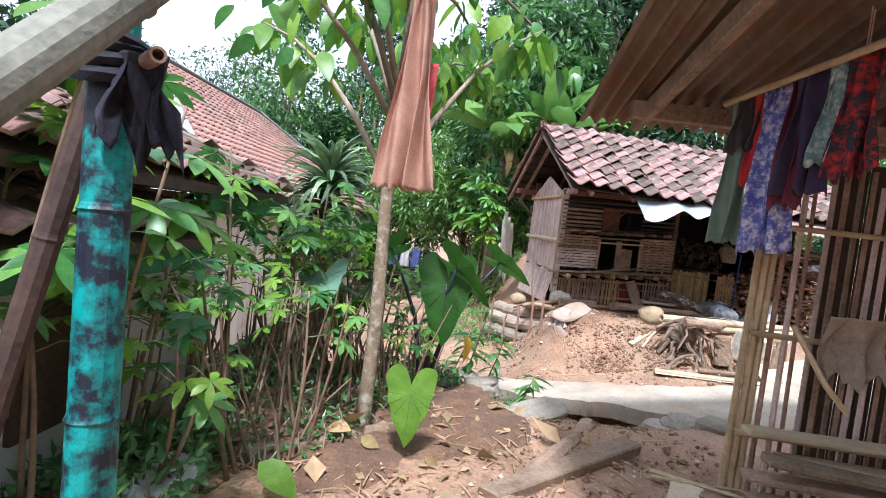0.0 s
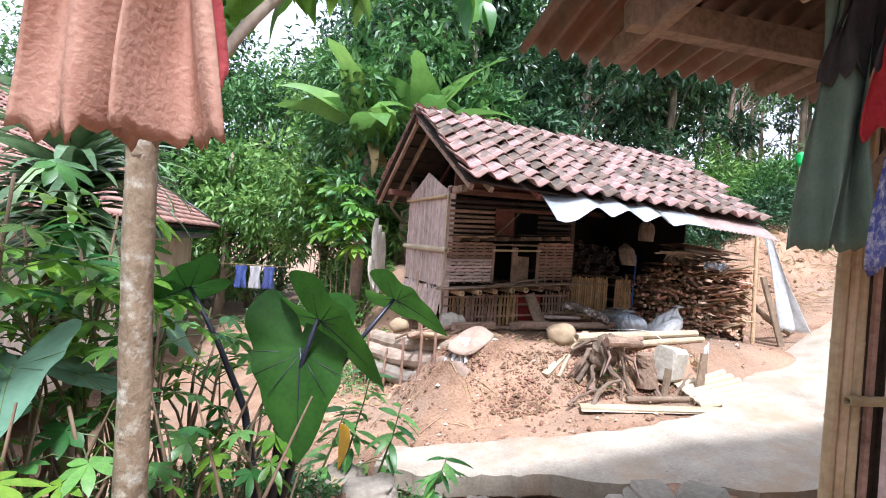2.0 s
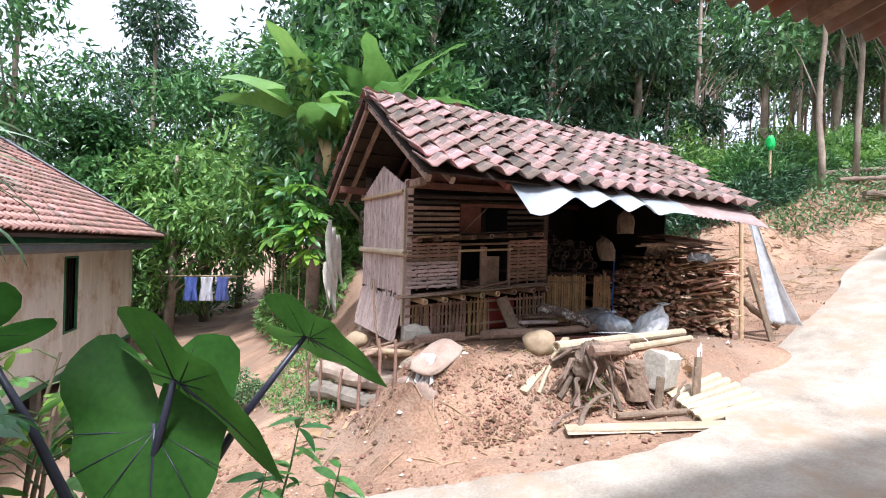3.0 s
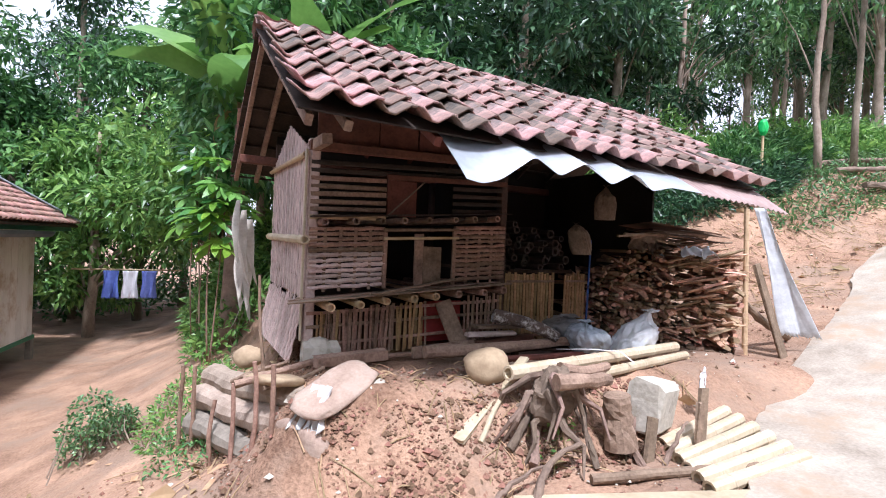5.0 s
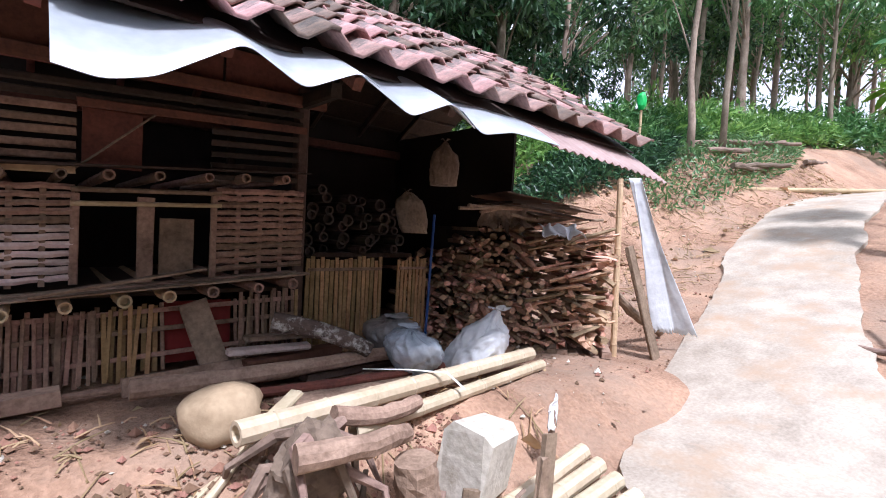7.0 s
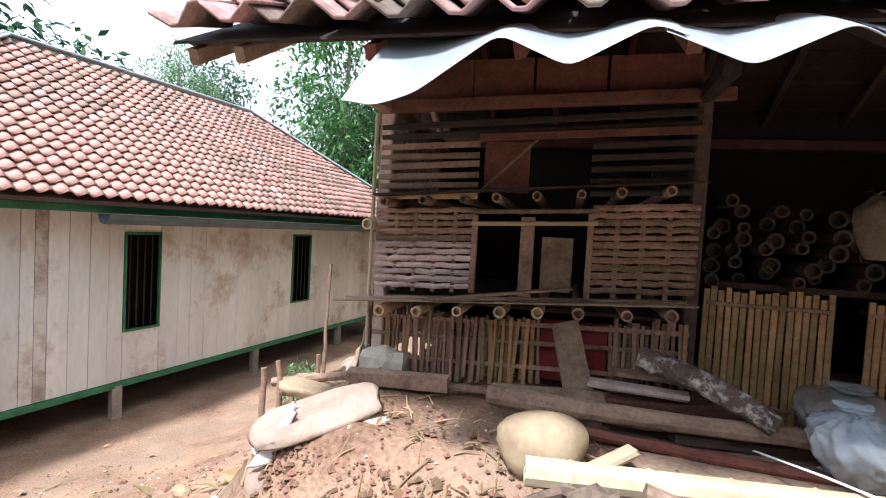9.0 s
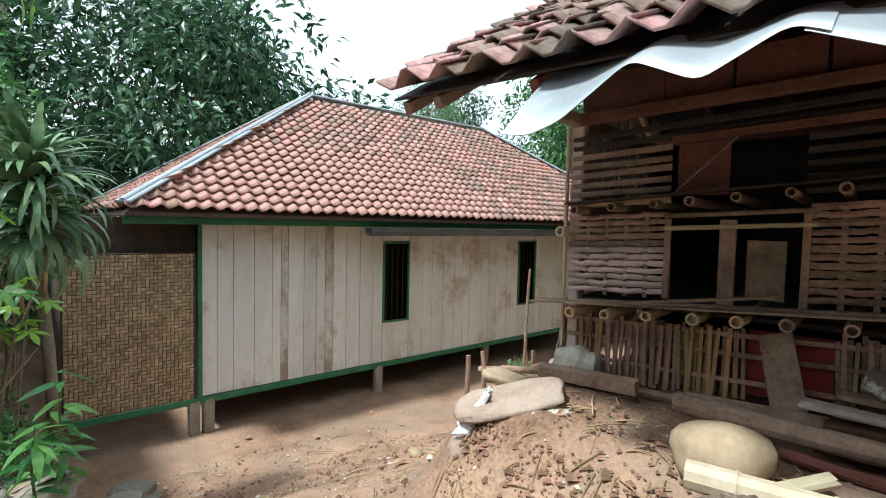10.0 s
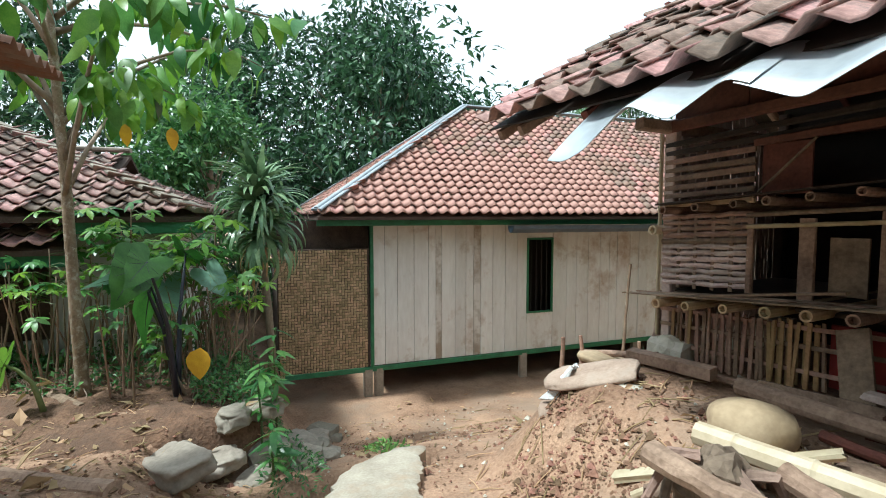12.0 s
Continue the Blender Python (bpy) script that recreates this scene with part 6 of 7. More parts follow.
for i in range(12):
    beam(s, (3.12 + i * 0.13, 3.96 - i * 0.012, 0.02), (3.12 + i * 0.13, 3.96 - i * 0.012, 2.5), 0.125, 0.02, 0.003, up=(0, 1, 0))
solid("wall_shed", s, DARK_WOOD, "dark board wall behind the porch fence", "wall", kind="structure")
CLOTHES = (
    ("grey-green shirt hanging on the washing pole", (0.12, 0.17, 0.13), (0.20, 0.26, 0.20), None, 0.09, 0.20, 0.92, 2),
    ("brown-black cloth hanging on the washing pole", (0.03, 0.025, 0.025), (0.06, 0.05, 0.05), None, 0.15, 0.24, 0.35, 3),
    ("red shirt hanging on the washing pole", (0.42, 0.02, 0.025), (0.58, 0.05, 0.05), None, 0.22, 0.14, 0.55, 1),
    ("blue, white and pink patterned cloth on the washing pole", (0.05, 0.06, 0.30), (0.14, 0.16, 0.45), (0.62, 0.58, 0.66), 0.31, 0.26, 0.98, 3),
    ("dark maroon cloth hanging on the washing pole", (0.10, 0.012, 0.03), (0.16, 0.03, 0.05), None, 0.42, 0.14, 0.72, 2),
    ("dark purple jacket hanging on the washing pole", (0.028, 0.018, 0.045), (0.06, 0.04, 0.09), None, 0.50, 0.24, 0.66, 3),
    ("green and white patterned cloth on the washing pole", (0.10, 0.20, 0.19), (0.20, 0.32, 0.30), (0.60, 0.62, 0.60), 0.62, 0.16, 0.52, 2),
    ("black and red cloth hanging on the washing pole", (0.015, 0.014, 0.02), (0.03, 0.03, 0.04), (0.5, 0.02, 0.02), 0.72, 0.2, 0.6, 2))
for i, (label, c0, c1, spot, q, w, ln, folds) in enumerate(CLOTHES):
    m_ = material("washing_fabric", c0, c1, 6, 80, 0.9, 0.25, spots=spot, spot_scale=22, spot_at=0.52)
    p = Vector((1.84, 3.24, 2.66)).lerp(Vector((2.02, 2.2, 2.72)), q * 1.15)
    drape("garment", label, "clothing", m_, p, (0.55, -0.8, 0.08), (0.02, 0.03, -1), w, ln, folds, 0.045, 10 + i, 0.25, 0.03, 26, 20)

# things under the porch wall
s = Shape()
tube(s, [(2.08, 2.42, 0.02), (2.08, 2.42, 0.30), (2.08, 2.42, 0.36)], [0.25, 0.27, 0.265], 28, rough=0.01, rng=np.random.default_rng(2))
solid("chopping_block", s, BAMBOO, "round pale wooden chopping block on the earth", "block", smooth=False)
for i in range(12):
    rr = np.random.default_rng(300 + i)
    x, y, z = rr.uniform(2.0, 2.4), rr.uniform(2.85, 3.2), 0.06 + 0.05 * i
    plank("plank", "sawn board in a small stack at the porch wall", (x + 0.05, y, z), (x + rr.uniform(0.9, 1.3), y - 0.1 + rr.normal(0, 0.05), z + rr.normal(0, 0.02)), 0.12, 0.035, PALE_BAMBOO if i % 3 else WOOD, 310 + i, group="boards at the porch wall")
for i, (a, b, w, h, mat) in enumerate((((0.55, 2.85, 0.06), (1.75, 3.85, 0.09), 0.16, 0.09, WOOD), ((1.75, 2.95, 0.06), (1.95, 3.3, 0.08), 0.2, 0.06, PALE_BAMBOO), ((1.7, 3.35, 0.1), (2.3, 3.2, 0.14), 0.03, 0.02, BAMBOO), ((1.75, 3.45, 0.09), (2.3, 3.0, 0.16), 0.025, 0.02, BAMBOO), ((1.9, 3.05, 0.12), (2.25, 2.85, 0.16), 0.1, 0.08, WOOD), ((1.65, 3.1, 0.05), (2.0, 2.7, 0.07), 0.12, 0.04, WOOD))):
    plank("plank", ("heavy weathered beam lying on the earth", "pale broken board on the earth", "thin bamboo strip on the earth")[min(i, 2)], a, b, w, h, mat, 330 + i)
s = Shape()
tube(s, [(2.42, 3.22, 1.27), (2.52, 3.0, 0.95), (2.62, 2.95, 0.82)], 0.018, 6)
solid("stick", s, BAMBOO, "bamboo stick leaning on the porch wall", "stick")
drape("sack", "brown sack hung on the porch wall", "sack", SACKING, (2.75, 3.08, 1.38), (1, -0.15, 0.05), (0, 0, -1), 0.42, 0.4, 2, 0.06, 41, 0.1, 0.05, bow=0.1)
log("log", "grey half-buried log beside the garden bed", (-1.0, 2.95, 0.05), (0.0, 3.75, 0.05), 0.06, WOOD, seed=44)
log("log", "grey trodden log set in the earth", (0.35, 2.35, 0.01), (1.55, 4.35, 0.01), 0.09, WOOD, seed=45)

# painted post with a bound cross pole
post = thing("painted_post", "teal painted bamboo post with flaking dark patches", "post")
s = Shape()
culm(s, (-0.70, 1.22, 0.7), (-0.80, 1.27, 2.75), 0.062, 0.55, 14)
part("pole", s, TEAL_PAINT, post)
s = Shape()
tube(s, [(-0.67, 1.21, -0.02), (-0.68, 1.21, 0.4), (-0.70, 1.22, 0.78)], [0.085, 0.08, 0.074], 14, rough=0.1, rng=np.random.default_rng(6))
part("base", s, ROOT, post, "base wrapped in old bark")
s = Shape()
culm(s, (-0.68, 0.55, 1.52), (-0.60, 1.35, 2.34), 0.06, 0.5, 14)
solid("bamboo_pole", s, material("mossy_grey_bamboo", (0.10, 0.10, 0.075), (0.25, 0.24, 0.19), 5, 40, 0.7, 0.3), "thick grey bamboo pole bound to the painted post", "bamboo")
s = Shape()
culm(s, (-1.12, 1.15, 0.2), (-0.86, 1.34, 1.95), 0.038, 0.5, 10)
solid("bamboo_pole", s, SHADE_AND_DARK, "dark brown bamboo pole leaning on the painted post", "bamboo")
BLACK_CLOTH = material("black_cloth", (0.008, 0.008, 0.014), (0.025, 0.024, 0.04), 8, 60, 0.85, 0.4)
s = Shape()
for k in range(4):
    t_ = np.linspace(0, 2 * math.pi, 17)
    tube(s, np.column_stack([-0.765 + 0.085 * np.cos(t_), 1.25 + 0.085 * np.sin(t_), 1.93 + 0.022 * k + 0.02 * np.sin(t_ + k)]), 0.02, 6, False, rough=0.2, rng=np.random.default_rng(k))
solid("cloth_binding", s, BLACK_CLOTH, "black cloth strips tied round the painted post", "cloth")
drape("cloth_end", "loose end of black cloth hanging from the binding", "cloth", BLACK_CLOTH, (-0.66, 1.20, 1.98), (0.8, 0.3, 0.1), (0.1, 0, -1), 0.16, 0.22, 3, 0.03, 52, 0.3, 0.08)
culm_thing("bamboo_pole", "short bamboo end bound into the black cloth", (-0.85, 1.42, 1.97), (-0.56, 1.12, 1.96), 0.022, OLD_BAMBOO)
bag("sack", "white plastic sack lying at the post's foot", (-1.19, 2.51, 0.03), (0.24, 0.16, 0.2), PLASTIC_BAG, 12)

# ---------------------------------------------------------------- garden plants
def leaf_single(name, dark, light, amount=0.3, glow=0.35, rough=0.45):
    return material(name, dark, light, 3, 30, rough, 0.1, random_by="object", random_amount=amount, through_light=glow, bump_scale=0.004)


G_CASSAVA = leaf_single("cassava_green", (0.06, 0.18, 0.04), (0.14, 0.34, 0.085), 0.5, 0.34, 0.34)
G_BRIGHT = leaf_single("bright_leaf_green", (0.10, 0.24, 0.025), (0.22, 0.40, 0.05), 0.35, 0.45, 0.38)
G_TARO = leaf_single("taro_green", (0.025, 0.085, 0.015), (0.06, 0.17, 0.025), 0.2, 0.5, 0.45)
G_TARO_PALE = leaf_single("pale_taro_green", (0.12, 0.23, 0.16), (0.19, 0.33, 0.23), 0.15, 0.25, 0.35)
G_STRAP = leaf_single("strap_leaf_green", (0.10, 0.19, 0.09), (0.27, 0.39, 0.21), 0.45, 0.22, 0.26)
G_BANANA = leaf_single("banana_green", (0.10, 0.23, 0.045), (0.20, 0.37, 0.09), 0.25, 0.4, 0.35)
G_DRY = leaf_single("dry_leaf_brown", (0.32, 0.20, 0.08), (0.55, 0.40, 0.20), 0.3, 0.2, 0.8)
G_DRY_PALE = leaf_single("bleached_dry_leaf", (0.38, 0.33, 0.27), (0.62, 0.57, 0.50), 0.25, 0.15, 0.8)
G_YELLOW = leaf_single("yellowed_leaf", (0.60, 0.30, 0.02), (0.75, 0.46, 0.03), 0.1, 0.35, 0.5)
STEM_GREEN = material("green_stem", (0.08, 0.12, 0.04), (0.16, 0.21, 0.08), 6, 40, 0.6, 0.1, random_by="object")
STEM_DARK = material("dark_purple_stem", (0.012, 0.012, 0.022), (0.03, 0.03, 0.05), 6, 40, 0.4, 0.1)
STEM_BROWN = material("brown_stem", (0.14, 0.09, 0.06), (0.28, 0.20, 0.13), 8, 40, 0.85, 0.3, random_by="object")


def blade(shape, length, width, base=0.0, fold=0.12, arch=0.1, seg=5, at=0.45, m=None):
    """A pointed folded blade along x."""
    v, f = [], []
    for i in range(seg + 1):
        t = i / seg
        w = width * 0.5 * (math.sin(math.pi * min(1, t ** (math.log(0.5) / math.log(at)))) ** 0.8 if 0 < t < 1 else 0.0)
        w = max(w, 0.006 * width)
        x, z = base + length * t, -arch * length * t * t
        v += [(x, w, z + fold * w), (x, 0, z), (x, -w, z + fold * w)]
    for i in range(seg):
        a = i * 3
        f += [(a, a + 1, a + 4, a + 3), (a + 1, a + 2, a + 5, a + 4)]
    v = np.array(v)
    if m is not None:
        mm = np.array(m)
        v = v @ mm[:3, :3].T + mm[:3, 3]
    return shape.add(v, f)


def palmate_mesh(seed, mat, lobes=7, arch=0.12):
    rng = np.random.default_rng(seed)
    s = Shape()
    for k in range(lobes):
        a = math.radians(-130 + 260 * k / (lobes - 1) + rng.normal(0, 4))
        ln = (1 - 0.45 * abs(k - (lobes - 1) / 2) / ((lobes - 1) / 2)) * rng.uniform(0.9, 1.1)
        blade(s, ln, 0.30, 0.0, 0.15, arch + rng.uniform(0, 0.15), 5, 0.55, pose(0, 0, 0, 0, rng.uniform(0, 12), math.degrees(a)))
    return s.mesh("leaf", mat, True)


def heart_mesh(mat, vein_mat, cup=0.16, tipdrop=0.15):
    """An arrow-shaped leaf: its stalk joins at the origin, the tip lies along +x."""
    n, rows = 40, 7
    s = Shape()
    v = []
    for r in range(rows):
        q = r / (rows - 1)
        for j in range(n):
            a = -math.pi + 2 * math.pi * j / n
            rad = 0.35 + 0.46 * math.exp(-abs(a) / 0.42) + 0.17 * math.exp(-((abs(a) - 2.3) / 0.5) ** 2)
            if abs(a) > 2.75:
                rad *= 0.30 + 0.70 * (math.pi - abs(a)) / (math.pi - 2.75)
            rad *= 1 + 0.03 * math.sin(a * 9)
            x, y = rad * q * math.cos(a) * 1.1, rad * q * math.sin(a) * 1.0
            z = cup * abs(y) - tipdrop * x * abs(x) - 0.12 * q ** 3 * (0.5 + 0.5 * math.sin(a * 7)) * 0.25
            v.append((x, y, z))
    s.add(np.array(v), ring_faces(rows, n))
    ve = Shape()
    tip = [(x, 0, -tipdrop * x * abs(x) - 0.004) for x in np.linspace(0, 0.70, 6)]
    tube(ve, tip, [0.010, 0.009, 0.008, 0.006, 0.004, 0.002], 5)
    for a in (0.6, 1.1, 1.6, 2.2, -0.6, -1.1, -1.6, -2.2):
        r = 0.42 if abs(a) < 1.7 else 0.4
        pts = [(0.04 + q * r * math.cos(a) if abs(a) < 2 else q * r * math.cos(a), q * r * math.sin(a), cup * abs(q * r * math.sin(a)) - 0.005) for q in (0, 0.5, 0.95)]
        tube(ve, pts, [0.006, 0.004, 0.002], 4)
    return s.mesh("leaf", mat, True), ve.mesh("vein", vein_mat, True)


def oval_mesh(seed, mat, width=0.48, arch=0.25, seg=6):
    s = Shape()
    blade(s, 1.0, width, 0.0, 0.14, arch, seg, 0.42)
    return s.mesh("leaf", mat, True)


def strap_mesh(seed, mat, width=0.13, bend=1.7, seg=9):
    """A long ribbon that rises and then falls over."""
    rng = np.random.default_rng(seed)
    s = Shape()
    v, f = [], []
    x = z = 0.0
    a = 0.0
    for i in range(seg + 1):
        t = i / seg
        w = width * 0.5 * (0.45 + 0.55 * math.sin(math.pi * min(1, t * 1.3 + 0.12))) * (1 if t < 0.85 else (1 - t) / 0.15 + 0.02)
        tw = 0.25 * math.sin(t * 3 + seed)
        v += [(x, w, z + 0.2 * w + tw * w), (x, 0, z), (x, -w, z + 0.2 * w - tw * w)]
        a += bend * (0.3 + t) / seg
        x += math.cos(a) / seg
        z -= math.sin(a) / seg
    for i in range(seg):
        b = i * 3
        f += [(b, b + 1, b + 4, b + 3), (b + 1, b + 2, b + 5, b + 4)]
    return s.add(np.array(v), f).mesh("leaf", mat, True)


def place(me, parent, pos, d, size, roll=0.0, name="leaf"):
    """Sets a leaf mesh (along +x) at pos, pointing along d, its upper face as near the sky as it goes."""
    x = Vector(d).normalized()
    side = Vector((0, 0, 1)).cross(x)
    if side.length < 0.05:
        side = Vector((0, 1, 0))
    side.normalize()
    m = Matrix((x, side, x.cross(side))).transposed().to_4x4() @ Matrix.Rotation(roll, 4, "X")
    ob = new(name, me)
    ob.parent = parent
    ob.matrix_basis = Matrix.Translation(pos) @ m @ Matrix.Scale(size, 4)
    return ob


CASSAVA_LEAVES = [palmate_mesh(i, (G_CASSAVA, G_BRIGHT, G_BRIGHT)[i % 3], (7, 6, 5)[i % 3]) for i in range(5)]


def cassava(x, y, height, seed, count=13, size=0.175, label="leafy cassava shrub with thin stems in the garden bed", bare=0.45):
    rng = np.random.default_rng(seed)
    z0 = on_ground(x, y)
    t = thing("cassava_plant", label, "plant", "garden shrubs")
    for k in range(2):
        top = np.array([x + rng.normal(0, 0.16), y + rng.normal(0, 0.16), z0 + height * rng.uniform(0.85, 1.0)])
        base = np.array([x + rng.normal(0, 0.05), y + rng.normal(0, 0.05), z0 - 0.05])
        q = np.linspace(0, 1, 7)[:, None]
        line = base + (top - base) * q + np.sin(q * 3) * rng.normal(0, 0.05, 3) * [1, 1, 0]
        s = Shape()
        tube(s, line, np.linspace(0.016, 0.006, 7), 6)
        part("stem", s, STEM_BROWN, t, "", True)
        for i in range(count // 2 + 1):
            f = rng.uniform(bare, 1.0) ** 0.8
            p = line[0] + 0 * line[0]
            idx = f * 6
            lo = int(min(5, idx))
            p = line[lo] + (line[lo + 1] - line[lo]) * (idx - lo)
            a = rng.uniform(0, 2 * math.pi)
            ln = rng.uniform(0.12, 0.28)
            e = p + [ln * math.cos(a), ln * math.sin(a), rng.uniform(-0.03, 0.13)]
            s = Shape()
            tube(s, [p, (p + e) / 2 + [0, 0, 0.03], e], [0.004, 0.003, 0.002], 4, False)
            part("stalk", s, STEM_GREEN, t)
            place(CASSAVA_LEAVES[int(rng.integers(0, 5))], t, e, (math.cos(a), math.sin(a), rng.uniform(-0.55, 0.05)), size * rng.uniform(0.7, 1.25), rng.normal(0, 0.3))


for i, (x, y, h) in enumerate(((-0.95, 2.75, 1.25), (-1.35, 3.2, 1.45), (-0.78, 3.35, 1.2), (-1.6, 2.7, 1.3), (-1.15, 3.95, 1.55), (-1.62, 3.8, 1.5), (-0.72, 4.35, 1.25), (-0.35, 4.75, 1.0), (-0.95, 4.85, 1.35), (-1.5, 4.65, 1.55), (-1.55, 2.05, 1.35), (-0.55, 3.95, 0.95), (-1.5, 5.1, 1.5), (-1.2, 2.35, 1.05), (0.0, 4.55, 0.8), (-0.45, 5.05, 1.2))):
    cassava(x, y, h, 400 + i, 17, 0.14, bare=0.6)
cassava(-1.55, 1.75, 2.35, 430, 16, 0.22, "tall leafy cassava shrub beside the painted post")
cassava(-1.25, 1.95, 2.25, 431, 14, 0.24, "tall leafy cassava shrub beside the painted post")
for i, (x, y, h) in enumerate(((-0.95, 3.9, 1.8), (-0.62, 4.5, 1.6), (-1.35, 3.4, 1.95), (-1.1, 4.6, 1.75))):
    cassava(x, y, h, 440 + i, 22, 0.17, bare=0.68)

# thin bare stems and low growth of the bed
rng = np.random.default_rng(91)
for i in range(130):
    x, y = rng.uniform(-1.75, 0.15), rng.uniform(2.7, 5.2)
    if x > -0.6 and y < 3.9:
        continue
    z0 = on_ground(x, y)
    a, ln = rng.uniform(0, 6.28), rng.uniform(0.5, 1.15)
    e = (x + rng.normal(0, 0.16), y + rng.normal(0, 0.16), z0 + ln)
    s = Shape()
    tube(s, [(x, y, z0 - 0.03), ((x + e[0]) / 2 + rng.normal(0, 0.04), (y + e[1]) / 2, z0 + ln * 0.55), e], [0.011, 0.009, 0.004], 5, False)
    solid("stem", s, STEM_BROWN, "thin bare brown stem in the garden bed", "stem", "bare stems", smooth=True)
undergrowth("low_plants", "low dark green leaves in the garden bed", -1.0, 4.1, 0.8, 1.2, 0.6, 1500, LEAF, 0.075, 0.035, 41, stems=150)
undergrowth("low_plants", "low dark green leaves under the trees of the bed", -0.15, 5.0, 0.55, 0.4, 0.5, 1500, LEAF, 0.06, 0.03, 42, stems=60)
undergrowth("low_plants", "green leaves at the edge of the bed", -1.4, 2.3, 0.4, 0.9, 0.7, 1100, LEAF, 0.10, 0.045, 43, stems=60)
undergrowth("shrub", "small pale green shrub beside the hut's corner", -0.12, 10.35, 0.36, 0.45, 1.7, 1700, LEAF_GREY, 0.06, 0.032, 44, stems=60)
undergrowth("low_plants", "sparse weeds on the bank beside the hut", 1.0, 9.3, 0.45, 0.9, 0.3, 700, LEAF, 0.06, 0.025, 45)
undergrowth("low_plants", "weeds in the stones of the ditch", 0.9, 5.45, 0.7, 0.25, 0.28, 500, LEAF, 0.06, 0.022, 46)

# large taro plants
TARO, TARO_VEIN = heart_mesh(G_TARO, STEM_DARK)
TARO_P, TARO_PV = heart_mesh(G_TARO_PALE, STEM_GREEN, 0.1, 0.12)
TARO_B, TARO_BV = heart_mesh(G_BRIGHT, STEM_GREEN, 0.1, 0.2)


def taro(base, blades, label, meshes=(TARO, TARO_VEIN), stalk=STEM_DARK):
    t = thing("taro_plant", label, "plant")
    for top, d, size, roll in blades:
        b, e = np.array((base[0], base[1], on_ground(base[0], base[1]) - 0.04)), np.array(top)
        s = Shape()
        mid = (b + e) / 2 + [(e[0] - b[0]) * -0.18, (e[1] - b[1]) * -0.18, 0.08]
        tube(s, [b, (b + mid) / 2 + [0, 0, 0.02], mid, (mid + e) / 2 + [0, 0, 0.03], e], [0.028, 0.024, 0.019, 0.014, 0.009], 8)
        part("stalk", s, stalk, t, "", True)
        leaf = place(meshes[0], t, top, d, size, roll)
        vein = new("vein", meshes[1])
        vein.parent = leaf


taro((0.02, 4.5), (((0.21, 4.24, 1.28), (0.70, -0.15, -0.50), 0.50, -0.75), ((0.14, 4.34, 1.12), (0.0, -0.25, -1.0), 0.62, 0.25), ((0.59, 4.40, 1.37), (0.85, -0.2, -0.38), 0.38, -0.7), ((-0.42, 4.55, 1.37), (-0.75, -0.1, -0.35), 0.40, 0.7)), "dark-stalked taro plant with large arrow-shaped leaves")
taro((-0.75, 4.35), (((-0.80, 4.30, 1.0), (0.8, 0.25, -0.42), 0.52, 0.0), ((-0.85, 3.95, 1.12), (0.3, -0.85, -0.15), 0.50, 0.45), ((-0.55, 4.75, 1.12), (0.45, 0.5, -0.6), 0.36, 0.6)), "taro plant with pale grey-green arrow-shaped leaves", (TARO_P, TARO_PV), STEM_GREEN)
taro((0.02, 3.5), (((0.0, 3.22, 0.50), (0.02, -0.35, -1.0), 0.40, 0.0),), "low taro plant with one bright green heart-shaped leaf", (TARO_B, TARO_BV), STEM_GREEN)
t_ = thing("fallen_leaf", "large yellow taro leaf hanging dead in the bed", "leaf")
place(oval_mesh(5, G_YELLOW, 0.8, 0.3), t_, (0.38, 4.74, 0.60), (0.28, -0.16, -1), 0.27, -0.15)
t_ = thing("fallen_leaf", "yellow-green fallen leaf on the bed's edge", "leaf")
place(oval_mesh(1, G_BRIGHT, 0.6), t_, (-0.75, 2.6, 0.22), (0.7, -0.2, -0.25), 0.28, 0.4)
for i, (x, y, sz) in enumerate(((-0.42, 3.45, 0.22), (-0.55, 3.35, 0.2), (-0.3, 3.25, 0.14), (0.15, 3.1, 0.1))):
    t_ = thing("fallen_leaf", "curled pale brown fallen leaf on the earth", "leaf")
    place(oval_mesh(1, G_DRY, 0.6), t_, (x, y, on_ground(x, y) + 0.10), (0.2 + i * 0.2, -0.3, 0.5 - 0.3 * i), sz, 0.5 * i)


def sprig(x, y, height, seed, label):
    """A single stem with whorls of narrow leaves."""
    rng = np.random.default_rng(seed)
    z0 = on_ground(x, y)
    t = thing("sapling", label, "plant", "saplings")
    line = np.array([(x, y, z0 - 0.03), (x + 0.06, y, z0 + height * 0.4), (x + 0.15, y - 0.02, z0 + height * 0.75), (x + 0.2, y, z0 + height)])
    s = Shape()
    tube(s, line, [0.012, 0.009, 0.006, 0.003], 6, False)
    part("stem", s, STEM_GREEN, t, "", True)
    me = LANCE
    for i in range(26):
        f = rng.uniform(0.35, 1.0)
        p = line[0] + (line[3] - line[0]) * f
        a = i * 2.4
        place(me, t, p, (math.cos(a), math.sin(a), rng.uniform(-0.5, 0.35)), rng.uniform(0.13, 0.24), rng.normal(0, 0.3))


LANCE = oval_mesh(2, G_CASSAVA, 0.24, 0.3)
sprig(0.62, 5.22, 0.85, 1, "green sapling with narrow whorled leaves at the ditch")
sprig(0.42, 5.35, 1.05, 2, "green sapling with narrow whorled leaves at the ditch")
sprig(0.25, 5.3, 0.75, 3, "green sapling with narrow whorled leaves at the ditch")
sprig(1.0, 5.3, 0.5, 4, "green sapling with narrow whorled leaves at the ditch")


